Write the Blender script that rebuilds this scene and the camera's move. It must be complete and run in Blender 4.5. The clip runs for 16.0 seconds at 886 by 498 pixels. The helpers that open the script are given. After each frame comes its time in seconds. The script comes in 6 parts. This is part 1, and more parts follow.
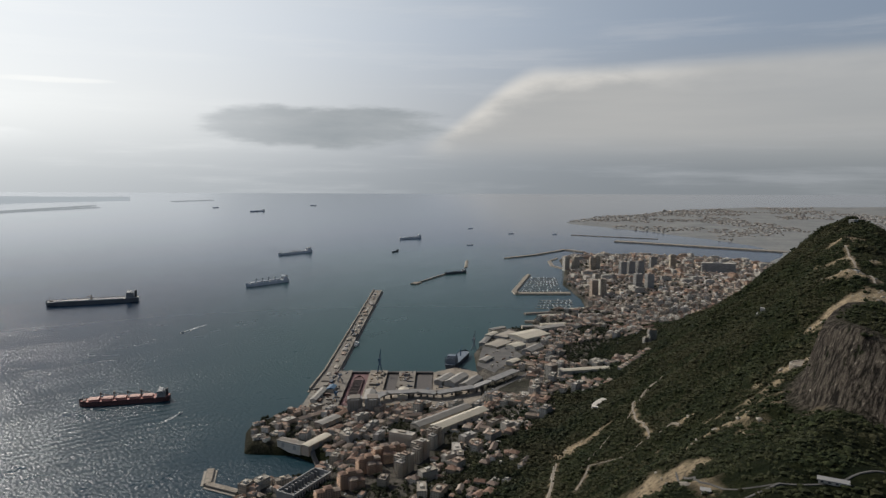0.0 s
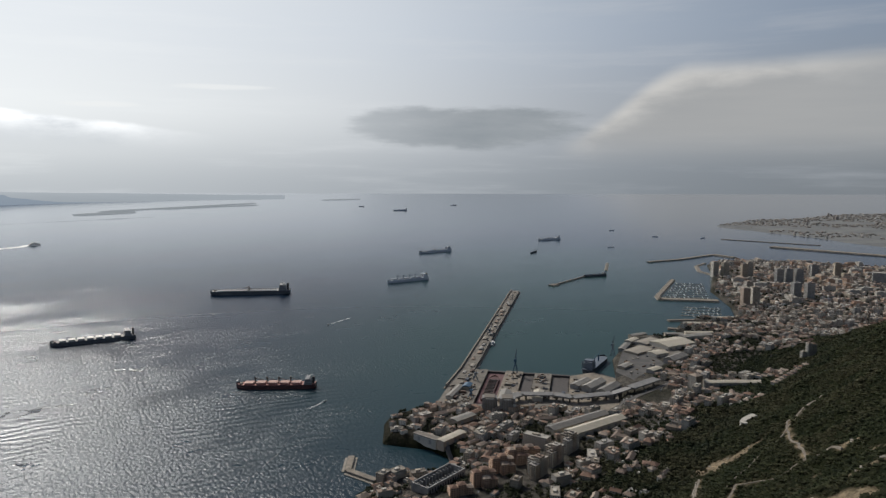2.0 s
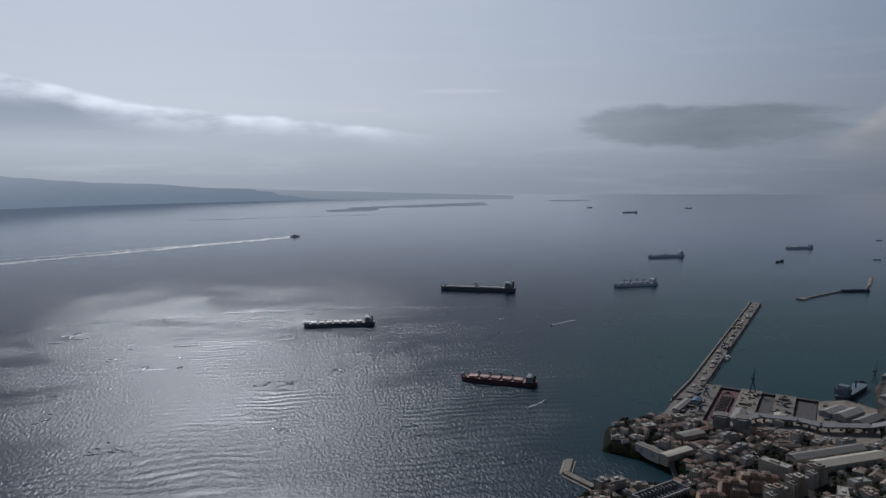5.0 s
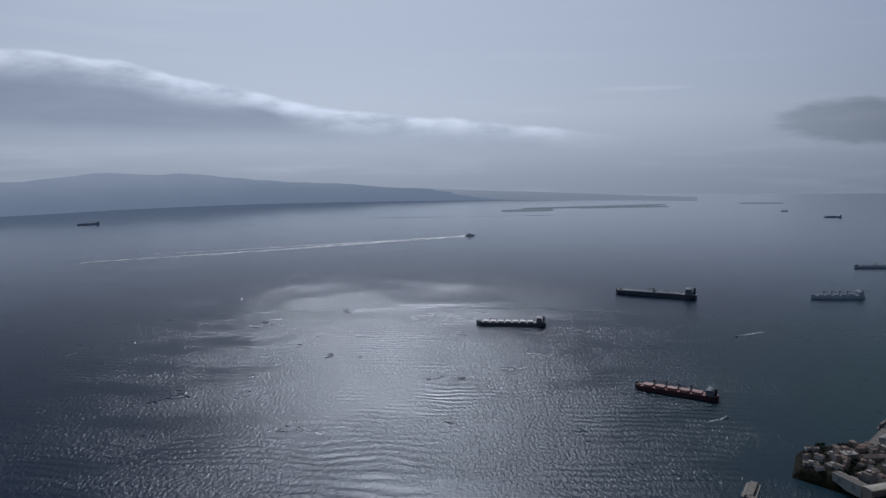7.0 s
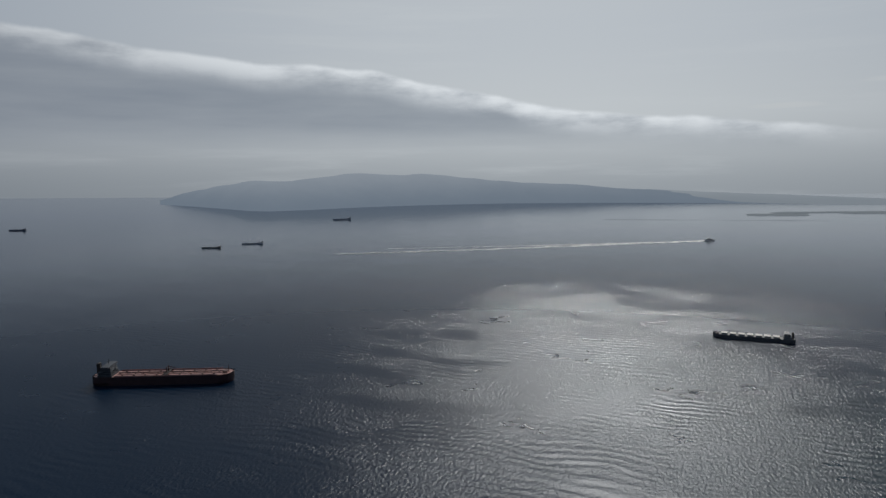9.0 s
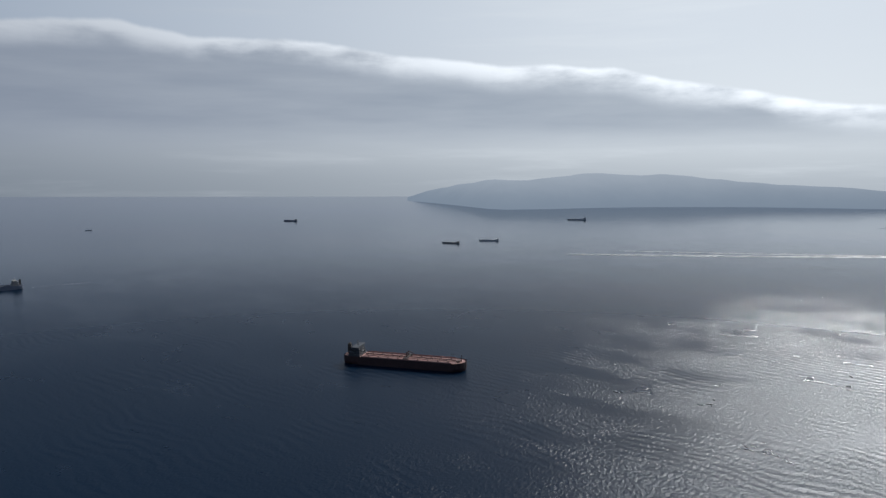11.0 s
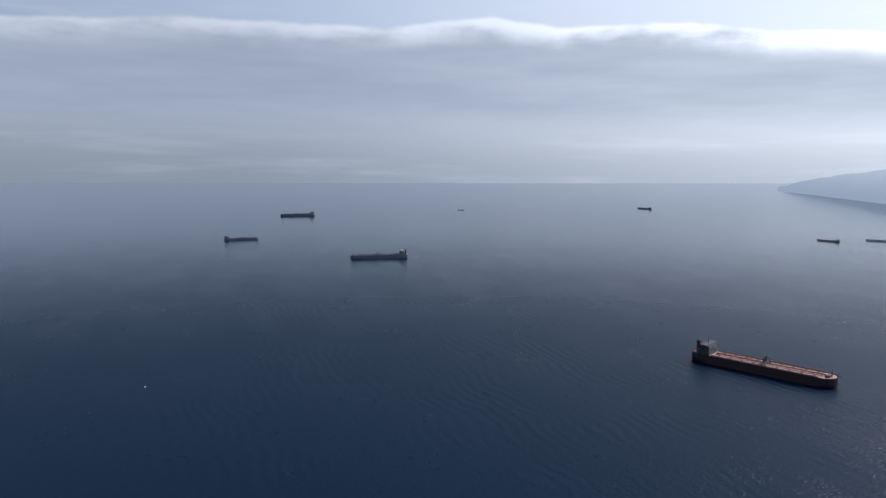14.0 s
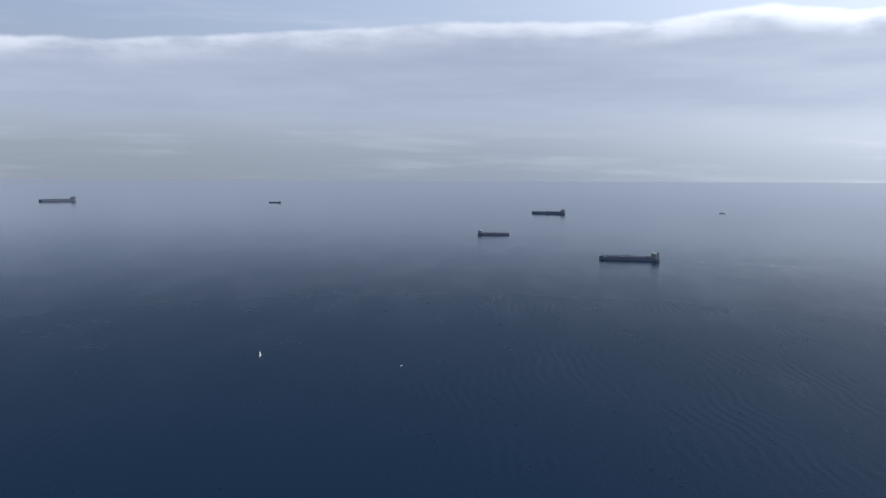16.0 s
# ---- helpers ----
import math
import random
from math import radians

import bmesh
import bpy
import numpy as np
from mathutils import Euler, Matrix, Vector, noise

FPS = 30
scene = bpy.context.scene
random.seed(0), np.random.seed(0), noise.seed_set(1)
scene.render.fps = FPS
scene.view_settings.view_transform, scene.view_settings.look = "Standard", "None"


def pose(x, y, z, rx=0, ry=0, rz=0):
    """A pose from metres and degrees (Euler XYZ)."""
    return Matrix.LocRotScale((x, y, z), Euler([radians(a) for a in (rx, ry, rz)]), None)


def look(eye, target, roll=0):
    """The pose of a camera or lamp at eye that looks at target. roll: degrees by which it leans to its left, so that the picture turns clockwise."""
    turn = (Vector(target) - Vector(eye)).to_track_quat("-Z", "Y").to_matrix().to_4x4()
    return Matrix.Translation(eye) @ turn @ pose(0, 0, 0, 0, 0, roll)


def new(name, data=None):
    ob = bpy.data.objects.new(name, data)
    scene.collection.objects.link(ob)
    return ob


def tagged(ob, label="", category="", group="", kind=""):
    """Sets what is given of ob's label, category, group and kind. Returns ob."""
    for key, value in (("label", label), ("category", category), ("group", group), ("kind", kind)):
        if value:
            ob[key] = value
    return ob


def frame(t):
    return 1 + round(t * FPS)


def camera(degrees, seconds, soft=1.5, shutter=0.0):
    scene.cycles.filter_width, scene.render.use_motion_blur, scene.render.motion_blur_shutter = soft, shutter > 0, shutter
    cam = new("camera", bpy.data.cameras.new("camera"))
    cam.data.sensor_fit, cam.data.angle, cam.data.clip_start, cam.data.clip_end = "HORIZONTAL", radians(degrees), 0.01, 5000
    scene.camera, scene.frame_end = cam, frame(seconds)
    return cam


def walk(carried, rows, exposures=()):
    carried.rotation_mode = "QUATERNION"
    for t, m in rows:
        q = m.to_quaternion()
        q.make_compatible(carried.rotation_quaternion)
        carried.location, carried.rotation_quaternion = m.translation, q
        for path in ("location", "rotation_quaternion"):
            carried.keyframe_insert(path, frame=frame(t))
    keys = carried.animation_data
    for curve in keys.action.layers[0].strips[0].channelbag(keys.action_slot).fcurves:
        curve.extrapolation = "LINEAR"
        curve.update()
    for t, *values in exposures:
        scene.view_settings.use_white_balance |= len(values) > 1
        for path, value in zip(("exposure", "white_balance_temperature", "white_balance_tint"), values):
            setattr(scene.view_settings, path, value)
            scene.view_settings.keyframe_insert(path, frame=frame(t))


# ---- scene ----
cam = camera(64.53, 16.0, soft=1.4)
EYE = 215.0
TURNS = [(0.0, 0.0, -6.96, 0.2), (0.5, 2.44, -6.95, 0.2), (1.0, 5.01, -6.95, 0.18), (1.5, 7.77, -6.94, 0.14), (2.0, 11.32, -6.96, 0.12),
         (2.5, 14.42, -6.97, 0.11), (3.0, 17.43, -6.95, 0.09), (3.5, 20.5, -6.93, 0.02), (4.0, 23.6, -6.93, 0.0), (6.5, 39.98, -6.91, -0.05),
         (7.0, 43.9, -6.89, -0.15), (7.5, 47.88, -6.87, -0.24), (8.0, 52.83, -6.84, -0.3), (8.5, 57.9, -6.79, -0.29), (9.0, 62.55, -6.77, -0.31),
         (11.5, 86.62, -6.75, 0.0), (12.0, 91.69, -6.73, 0.01), (12.5, 96.45, -6.84, 0.0), (13.0, 100.56, -7.67, 0.05), (13.5, 104.97, -7.8, 0.05),
         (14.0, 109.94, -7.82, 0.06), (14.5, 114.99, -7.83, 0.14), (15.0, 120.04, -7.83, 0.15), (15.5, 125.03, -7.9, 0.15), (16.0, 130.27, -8.01, 0.3)]
walk(cam, [(t, pose(0, 0, EYE, 90 + pitch, -roll, yaw)) for t, yaw, pitch, roll in TURNS],
     exposures=[(0.0, 0.06, 6580, 9), (1.5, -0.04, 6480, 9), (3.5, -0.5, 6150, 10), (4.0, -0.6, 6050, 10), (6.5, -0.92, 5400, 13), (7.0, -0.95, 5450, 13),
                (7.5, -0.95, 5800, 10), (8.0, -0.95, 5850, 9), (9.0, -0.9, 6150, 8), (11.5, -0.25, 5950, 9), (12.5, -0.1, 5850, 12), (14.0, 0.18, 5880, 12), (16.0, 0.44, 5950, 12)])

# ---- sky, haze, cloud and sun ----
SUN_AZ, SUN_EL = 47.5, 38.0          # degrees to the left of +y, and above the horizon


class Nodes:
    """Short hand for building a node tree."""

    def __init__(self, tree):
        self.tree = tree
        self.tree.nodes.clear()

    def add(self, kind, **values):
        n = self.tree.nodes.new(kind)
        for key, value in values.items():
            setattr(n, key, value)
        return n

    def feed(self, socket, value):
        if isinstance(value, bpy.types.NodeSocket):
            self.tree.links.new(value, socket)
        else:
            socket.default_value = value

    def math(self, op, a, b=0.0, c=0.0, clamp=False):
        n = self.add("ShaderNodeMath", operation=op, use_clamp=clamp)
        for s, v in zip(n.inputs, (a, b, c)):
            self.feed(s, v)
        return n.outputs[0]

    def span(self, x, a, b, lo=0.0, hi=1.0):
        n = self.add("ShaderNodeMapRange", interpolation_type="SMOOTHSTEP")
        for s, v in zip(n.inputs[:5], (x, a, b, lo, hi)):
            self.feed(s, v)
        return n.outputs[0]

    def mix(self, f, a, b, blend="MIX"):
        n = self.add("ShaderNodeMix", data_type="RGBA", blend_type=blend)
        self.feed(n.inputs[0], f)
        for s, v in ((n.inputs[6], a), (n.inputs[7], b)):
            self.feed(s, v if isinstance(v, bpy.types.NodeSocket) else (*v, 1.0))
        return n.outputs[2]

    def noise(self, where, scale, detail=4.0, rough=0.5, dims="3D"):
        n = self.add("ShaderNodeTexNoise", noise_dimensions=dims)
        self.feed(n.inputs["Vector"], where)
        n.inputs["Scale"].default_value, n.inputs["Detail"].default_value, n.inputs["Roughness"].default_value = scale, detail, rough
        return n.outputs["Fac"]

    def vec(self, x, y, z=0.0):
        n = self.add("ShaderNodeCombineXYZ")
        for s, v in zip(n.inputs, (x, y, z)):
            self.feed(s, v)
        return n.outputs[0]

    def ramp(self, f, stops):
        n = self.add("ShaderNodeValToRGB")
        els = n.color_ramp.elements
        while len(els) < len(stops):
            els.new(0.5)
        for e, (p, c) in zip(els, stops):
            e.position = p
            e.color = (*c, 1.0) if isinstance(c, tuple) else (c, c, c, 1.0)
        self.feed(n.inputs[0], f)
        return n.outputs[0]


world = bpy.data.worlds.new("sky")
scene.world = world
world.use_nodes = True
w = Nodes(world.node_tree)
sep = w.add("ShaderNodeSeparateXYZ")
w.feed(sep.inputs[0], w.add("ShaderNodeTexCoord").outputs["Generated"])
dx, dy, dz = sep.outputs
az = w.math("MULTIPLY", w.math("ARCTAN2", w.math("MULTIPLY", dx, -1.0), dy), 180 / math.pi)
el = w.math("MULTIPLY", w.math("ARCSINE", dz), 180 / math.pi)
nishita = w.add("ShaderNodeTexSky", sky_type="NISHITA")
nishita.sun_disc, nishita.sun_elevation, nishita.sun_rotation = False, radians(SUN_EL), radians(-SUN_AZ)
nishita.altitude, nishita.dust_density = 200.0, 4.0
blue = w.mix(1.0, nishita.outputs[0], (0.064, 0.063, 0.061), "MULTIPLY")
# how near the sun's bearing, and how far round to the dull north-east
toward = w.span(w.math("ABSOLUTE", w.math("SUBTRACT", az, SUN_AZ + 7)), 78.0, 0.0)
dull = w.math("ADD", w.span(az, 20.0, -38.0), w.math("MULTIPLY", w.span(az, 104.0, 170.0), 0.8))
thin = w.mix(dull, w.mix(toward, (0.42, 0.48, 0.57), (0.93, 0.96, 0.99)), (0.22, 0.275, 0.36))
# low haze
hazy = w.mix(dull, w.mix(toward, (0.36, 0.39, 0.44), (1.0, 1.02, 1.02)), (0.28, 0.305, 0.33))
murk = w.mix(dull, w.mix(toward, (0.245, 0.275, 0.315), (0.58, 0.61, 0.635)), (0.215, 0.235, 0.252))
low = w.mix(w.span(el, -2.8, 4.6), murk, hazy)
sky = w.mix(w.span(el, 2.5, 11.0), low, thin)
sky = w.mix(w.span(el, 11.0, 32.0), sky, blue)
streaks = w.noise(w.vec(w.math("MULTIPLY", az, 0.05), w.math("MULTIPLY", el, 0.55), 3.0), 1.0, 6.0, 0.6)
sky = w.mix(w.math("MULTIPLY", w.span(streaks, 0.48, 0.75), 0.35), sky, w.mix(toward, (0.48, 0.50, 0.54), (1.05, 1.07, 1.07)))


def bank(sky, edge, soft, foot, body_col, rim_col, weight, deep=2.6, rim_weight=1.0):
    """A cloud bank under the edge line (an elevation), brighter along its rim and dissolving towards its foot."""
    depth = w.math("SUBTRACT", edge, el)
    cover = w.math("MULTIPLY", w.span(depth, 0.0, soft), w.span(w.math("SUBTRACT", el, foot), 0.0, 3.5))
    cover = w.math("MULTIPLY", cover, weight)
    puffs = w.noise(w.vec(w.math("MULTIPLY", az, 0.11), w.math("MULTIPLY", el, 0.33), 7.0), 1.0, 7.0, 0.55)
    rim = w.math("MULTIPLY", w.math("MULTIPLY", w.span(depth, deep, 0.3), rim_weight), w.span(w.math("ADD", puffs, w.math("MULTIPLY", depth, -0.06)), 0.22, 0.56))
    return w.mix(cover, sky, w.mix(rim, body_col, rim_col))


body = w.mix(w.noise(w.vec(w.math("MULTIPLY", az, 0.07), w.math("MULTIPLY", el, 0.5), 1.0), 1.0, 5.0, 0.55), w.mix(toward, (0.25, 0.285, 0.36), (0.40, 0.45, 0.52)), w.mix(toward, (0.39, 0.42, 0.475), (0.74, 0.77, 0.80)))
wave = w.math("MULTIPLY", w.math("SUBTRACT", w.noise(w.vec(w.math("MULTIPLY", az, 0.16), 5.0, 0.0), 1.0, 7.0, 0.55), 0.5), 2.5)
crest = w.math("MULTIPLY", w.ramp(w.math("DIVIDE", az, 180.0), [(a / 180, e / 20) for a, e in (
    (27.0, 2.1), (33.7, 2.75), (43.0, 3.8), (52.0, 4.4), (59.0, 5.7), (64.8, 6.9), (68.0, 7.65), (77.0, 8.1), (85.5, 8.9), (93.5, 9.85), (100.0, 9.7), (106.0, 10.65), (114.0, 9.9), (130.0, 10.1), (145.0, 8.9), (157.0, 7.8), (180.0, 7.0))]), 20.0)
crest = w.math("ADD", crest, w.math("MULTIPLY", wave, 0.4))
sky = bank(sky, crest, 0.4, 0.4, body, w.mix(toward, (0.56, 0.58, 0.62), (1.42, 1.43, 1.43)), w.span(az, 28.0, 37.0))
# the rising cap over the isthmus
right = w.math("MULTIPLY", az, -1.0)
cap = w.math("ADD", w.span(right, -2.5, 8.0, 2.2, 7.9), w.span(right, 8.0, 34.0, 0.0, 0.8))
cap = w.math("ADD", cap, w.math("MULTIPLY", wave, 0.12))
cap_body = w.mix(w.noise(w.vec(w.math("MULTIPLY", az, 0.05), w.math("MULTIPLY", el, 0.6), 9.0), 1.0, 4.0, 0.5), (0.36, 0.37, 0.38), (0.48, 0.475, 0.465))
sky = bank(sky, cap, 1.5, -0.6, cap_body, (0.68, 0.66, 0.63), w.math("MULTIPLY", w.span(right, -3.0, 1.0), w.span(right, 10.0, 34.0, 0.95, 0.7)), 5.0, w.span(right, 13.0, 22.0, 1.0, 0.25))
# the dark lens-shaped cloud
lens_x = w.math("DIVIDE", w.math("SUBTRACT", az, 9.5), 9.8)
lens_y = w.math("DIVIDE", w.math("SUBTRACT", el, w.math("ADD", 2.9, w.math("MULTIPLY", wave, 0.2))), 1.8)
lens = w.math("ADD", w.math("MULTIPLY", lens_x, lens_x), w.math("MULTIPLY", lens_y, lens_y))
frayed = w.noise(w.vec(w.math("MULTIPLY", az, 0.16), w.math("MULTIPLY", el, 0.7), 2.0), 1.0, 6.0, 0.6)
lens = w.math("ADD", lens, w.math("MULTIPLY", w.math("SUBTRACT", frayed, 0.5), 2.0))
thick = w.math("MULTIPLY", w.span(lens, 1.2, 0.45), w.span(az, 20.0, 8.0, 0.45, 0.95))
sky = w.mix(thick, sky, w.mix(frayed, (0.25, 0.285, 0.315), (0.44, 0.46, 0.48)))
# thin bright streaks of high cloud
for at_az, at_el, long_, high_ in ((28.5, 5.75, 4.2, 0.24), (37.0, 4.2, 3.0, 0.25)):
    u, v = w.math("DIVIDE", w.math("SUBTRACT", az, at_az), long_), w.math("DIVIDE", w.math("SUBTRACT", el, w.math("ADD", at_el, w.math("MULTIPLY", wave, 0.12))), high_)
    streak = w.math("ADD", w.math("ADD", w.math("MULTIPLY", u, u), w.math("MULTIPLY", v, v)), w.math("MULTIPLY", w.math("SUBTRACT", frayed, 0.5), 1.6))
    sky = w.mix(w.math("MULTIPLY", w.span(streak, 1.2, 0.0), 0.45), sky, (1.0, 1.0, 0.98))
back = w.add("ShaderNodeBackground")
w.feed(back.inputs[0], sky)
back.inputs[1].default_value = 1.0
w.feed(w.add("ShaderNodeOutputWorld").inputs[0], back.outputs[0])

sun = new("sun", bpy.data.lights.new("sun", "SUN"))
sun.data.energy, sun.data.angle, sun.data.color = 3.0, radians(2.5), (1.0, 0.94, 0.85)
sun_way = Vector((-math.sin(radians(SUN_AZ)) * math.cos(radians(SUN_EL)), math.cos(radians(SUN_AZ)) * math.cos(radians(SUN_EL)), math.sin(radians(SUN_EL))))
sun.matrix_world = look((0, 0, 0), -sun_way)
sun.location = sun_way * 900

# ---- materials ----


def surface(name, base, other, scale=0.3, rough=0.7, metal=0.0, bump=0.15, spread=0.0, extra=None, fine=6.0):
    """A procedural surface: two colours mixed by coarse and fine noise, worn a little, with fine relief.
    spread: how far the tint varies from object to object. extra: further colours, one picked for each object."""
    m = bpy.data.materials.new(name)
    m.use_nodes = True
    n = Nodes(m.node_tree)
    where = n.add("ShaderNodeNewGeometry").outputs["Position"]
    coarse, small = n.noise(where, scale, 5.0, 0.6), n.noise(where, scale * fine, 3.0, 0.6)
    col = n.mix(n.span(coarse, 0.3, 0.7), base, other)
    if extra or spread:
        pick = n.add("ShaderNodeObjectInfo").outputs["Random"]
        if extra:
            r = n.add("ShaderNodeValToRGB")
            r.color_ramp.interpolation = "CONSTANT"
            els = r.color_ramp.elements
            while len(els) < len(extra):
                els.new(0.5)
            for i, (e, c) in enumerate(zip(els, extra)):
                e.position, e.color = i / len(extra), (*c, 1.0)
            n.feed(r.inputs[0], pick)
            col = n.mix(0.75, col, r.outputs[0])
        if spread:
            col = n.mix(1.0, col, n.mix(pick, (1 - spread,) * 3, (1.0, 1.0, 1.0)), "MULTIPLY")
    col = n.mix(n.math("MULTIPLY", n.span(small, 0.5, 0.75), 0.45), col, tuple(c * 0.55 for c in base))
    b = n.add("ShaderNodeBsdfPrincipled")
    n.feed(b.inputs["Base Color"], col)
    n.feed(b.inputs["Roughness"], n.math("ADD", n.math("MULTIPLY", small, 0.2), rough - 0.1))
    b.inputs["Metallic"].default_value = metal
    if bump:
        bp = n.add("ShaderNodeBump")
        bp.inputs["Strength"].default_value = bump
        n.feed(bp.inputs["Height"], small)
        n.feed(b.inputs["Normal"], bp.outputs[0])
    n.feed(n.add("ShaderNodeOutputMaterial").inputs[0], b.outputs[0])
    return m


def sea_surface():
    """Wind-rippled sea: dark water under a coat that mirrors sky and sun off many small slopes."""
    m = bpy.data.materials.new("sea water")
    m.use_nodes = True
    n = Nodes(m.node_tree)
    where = n.add("ShaderNodeNewGeometry").outputs["Position"]
    sp = n.add("ShaderNodeSeparateXYZ")
    n.feed(sp.inputs[0], where)
    x, y, _ = sp.outputs
    # along the swell and across it
    along = n.math("ADD", n.math("MULTIPLY", x, 0.76), n.math("MULTIPLY", y, 0.65))
    across = n.math("SUBTRACT", n.math("MULTIPLY", y, 0.76), n.math("MULTIPLY", x, 0.65))
    drift = n.noise(n.vec(n.math("MULTIPLY", along, 0.006), n.math("MULTIPLY", across, 0.013)), 1.0, 7.0, 0.66)
    calm = n.span(drift, 0.38, 0.56)
    chop = n.math("SUBTRACT", n.noise(n.vec(n.math("MULTIPLY", along, 0.36), n.math("MULTIPLY", across, 0.27)), 1.0, 3.0, 0.6), 0.5)
    # trains of low waves, bent and broken into patches
    bend = n.noise(n.vec(n.math("MULTIPLY", along, 0.010), n.math("MULTIPLY", across, 0.010), 4.0), 1.0, 3.0, 0.5)
    crests = n.math("SINE", n.math("ADD", n.math("MULTIPLY", across, 0.55), n.math("MULTIPLY", bend, 30.0)))
    swell = n.math("MULTIPLY", crests, n.span(n.noise(where, 0.0065, 3.0, 0.55), 0.42, 0.62, 0.0, 0.17))
    # oily slicks: thin curled bands of smoother water
    curl = n.noise(n.vec(n.math("MULTIPLY", along, 0.009), n.math("MULTIPLY", across, 0.014), 8.0), 1.0, 3.0, 0.6)
    slick = n.span(n.math("ABSOLUTE", n.math("SUBTRACT", curl, 0.55)), 0.024, 0.004)
    slick = n.math("MULTIPLY", slick, n.span(n.noise(where, 0.014, 2.0, 0.5), 0.55, 0.63))
    slick = n.math("MULTIPLY", slick, n.span(n.noise(where, 0.16, 4.0, 0.7), 0.40, 0.56))
    height = n.math("ADD", n.math("MULTIPLY", chop, n.span(calm, 0.0, 1.0, 0.5, 0.9)), swell)
    # ripples fade with distance from below the camera, hiding far glitter as haze would
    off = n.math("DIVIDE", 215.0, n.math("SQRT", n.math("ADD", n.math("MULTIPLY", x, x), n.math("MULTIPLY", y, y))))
    bp = n.add("ShaderNodeBump")
    bp.inputs["Distance"].default_value = 1.0
    n.feed(bp.inputs["Strength"], n.span(off, 0.06, 0.22, 0.0, 1.0))
    n.feed(bp.inputs["Height"], height)
    # shoal water in the harbour is greener
    shoal = n.math("MULTIPLY", n.span(n.math("ABSOLUTE", n.math("ADD", x, 40.0)), 470.0, 60.0), n.span(n.math("ABSOLUTE", n.math("SUBTRACT", y, 1150.0)), 1000.0, 250.0))
    deep = n.mix(n.noise(where, 0.004, 4.0, 0.6), (0.0036, 0.0155, 0.037), (0.0048, 0.0195, 0.046))
    tint = n.mix(shoal, deep, (0.026, 0.066, 0.066))
    water = n.add("ShaderNodeBsdfDiffuse")
    n.feed(water.inputs[0], tint)
    coat = n.add("ShaderNodeBsdfAnisotropic", distribution="BECKMANN")
    n.feed(coat.inputs["Color"], n.mix(n.span(off, 0.05, 0.27), (0.95, 0.97, 1.0), (0.46, 0.48, 0.51)))      # reflection dimmed by colour close in, left full far out
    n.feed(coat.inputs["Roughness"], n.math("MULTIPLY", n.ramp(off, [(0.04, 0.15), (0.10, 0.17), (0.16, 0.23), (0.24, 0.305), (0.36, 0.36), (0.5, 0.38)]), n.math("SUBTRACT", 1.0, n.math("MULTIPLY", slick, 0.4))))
    n.feed(coat.inputs["Normal"], bp.outputs[0])
    gloss = n.add("ShaderNodeFresnel")
    gloss.inputs["IOR"].default_value = 1.333
    both = n.add("ShaderNodeMixShader")
    n.feed(both.inputs[0], gloss.outputs[0])
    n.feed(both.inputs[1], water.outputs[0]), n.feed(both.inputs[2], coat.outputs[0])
    n.feed(n.add("ShaderNodeOutputMaterial").inputs[0], both.outputs[0])
    return m


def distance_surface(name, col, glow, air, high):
    """Far land as a backdrop: a dull surface with the lit haze before it painted in as emission, the more so the higher
    it stands.
    """
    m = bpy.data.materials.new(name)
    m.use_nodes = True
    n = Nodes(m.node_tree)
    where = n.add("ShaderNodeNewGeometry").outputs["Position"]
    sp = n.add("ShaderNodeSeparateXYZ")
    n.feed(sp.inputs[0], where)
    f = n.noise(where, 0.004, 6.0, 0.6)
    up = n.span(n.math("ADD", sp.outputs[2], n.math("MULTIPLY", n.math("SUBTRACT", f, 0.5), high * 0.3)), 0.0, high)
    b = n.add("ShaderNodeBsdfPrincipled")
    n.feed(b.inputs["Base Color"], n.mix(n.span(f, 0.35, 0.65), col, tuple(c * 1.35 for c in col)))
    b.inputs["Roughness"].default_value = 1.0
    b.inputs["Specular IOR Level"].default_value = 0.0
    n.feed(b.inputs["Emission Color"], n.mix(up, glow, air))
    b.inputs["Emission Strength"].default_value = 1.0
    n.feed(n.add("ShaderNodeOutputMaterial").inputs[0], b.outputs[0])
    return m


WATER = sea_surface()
# emission stands in for sea haze over hills, headland and spits
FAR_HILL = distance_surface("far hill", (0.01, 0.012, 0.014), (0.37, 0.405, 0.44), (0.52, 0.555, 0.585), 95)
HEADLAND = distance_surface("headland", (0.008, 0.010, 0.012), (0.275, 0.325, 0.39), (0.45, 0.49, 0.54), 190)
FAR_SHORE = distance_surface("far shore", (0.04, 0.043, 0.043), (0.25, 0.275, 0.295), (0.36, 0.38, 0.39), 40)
# ---- helpers for building ----


def box(bm, x0, y0, z0, x1, y1, z1, m=None):
    """A box between two corners, turned by m."""
    vs = [bm.verts.new((x, y, z)) for z in (z0, z1) for x, y in ((x0, y0), (x1, y0), (x1, y1), (x0, y1))]
    for q in ((3, 2, 1, 0), (4, 5, 6, 7), (0, 1, 5, 4), (1, 2, 6, 5), (2, 3, 7, 6), (3, 0, 4, 7)):
        bm.faces.new([vs[i] for i in q])
    if m is not None:
        for v in vs:
            v.co = m @ v.co
    return vs


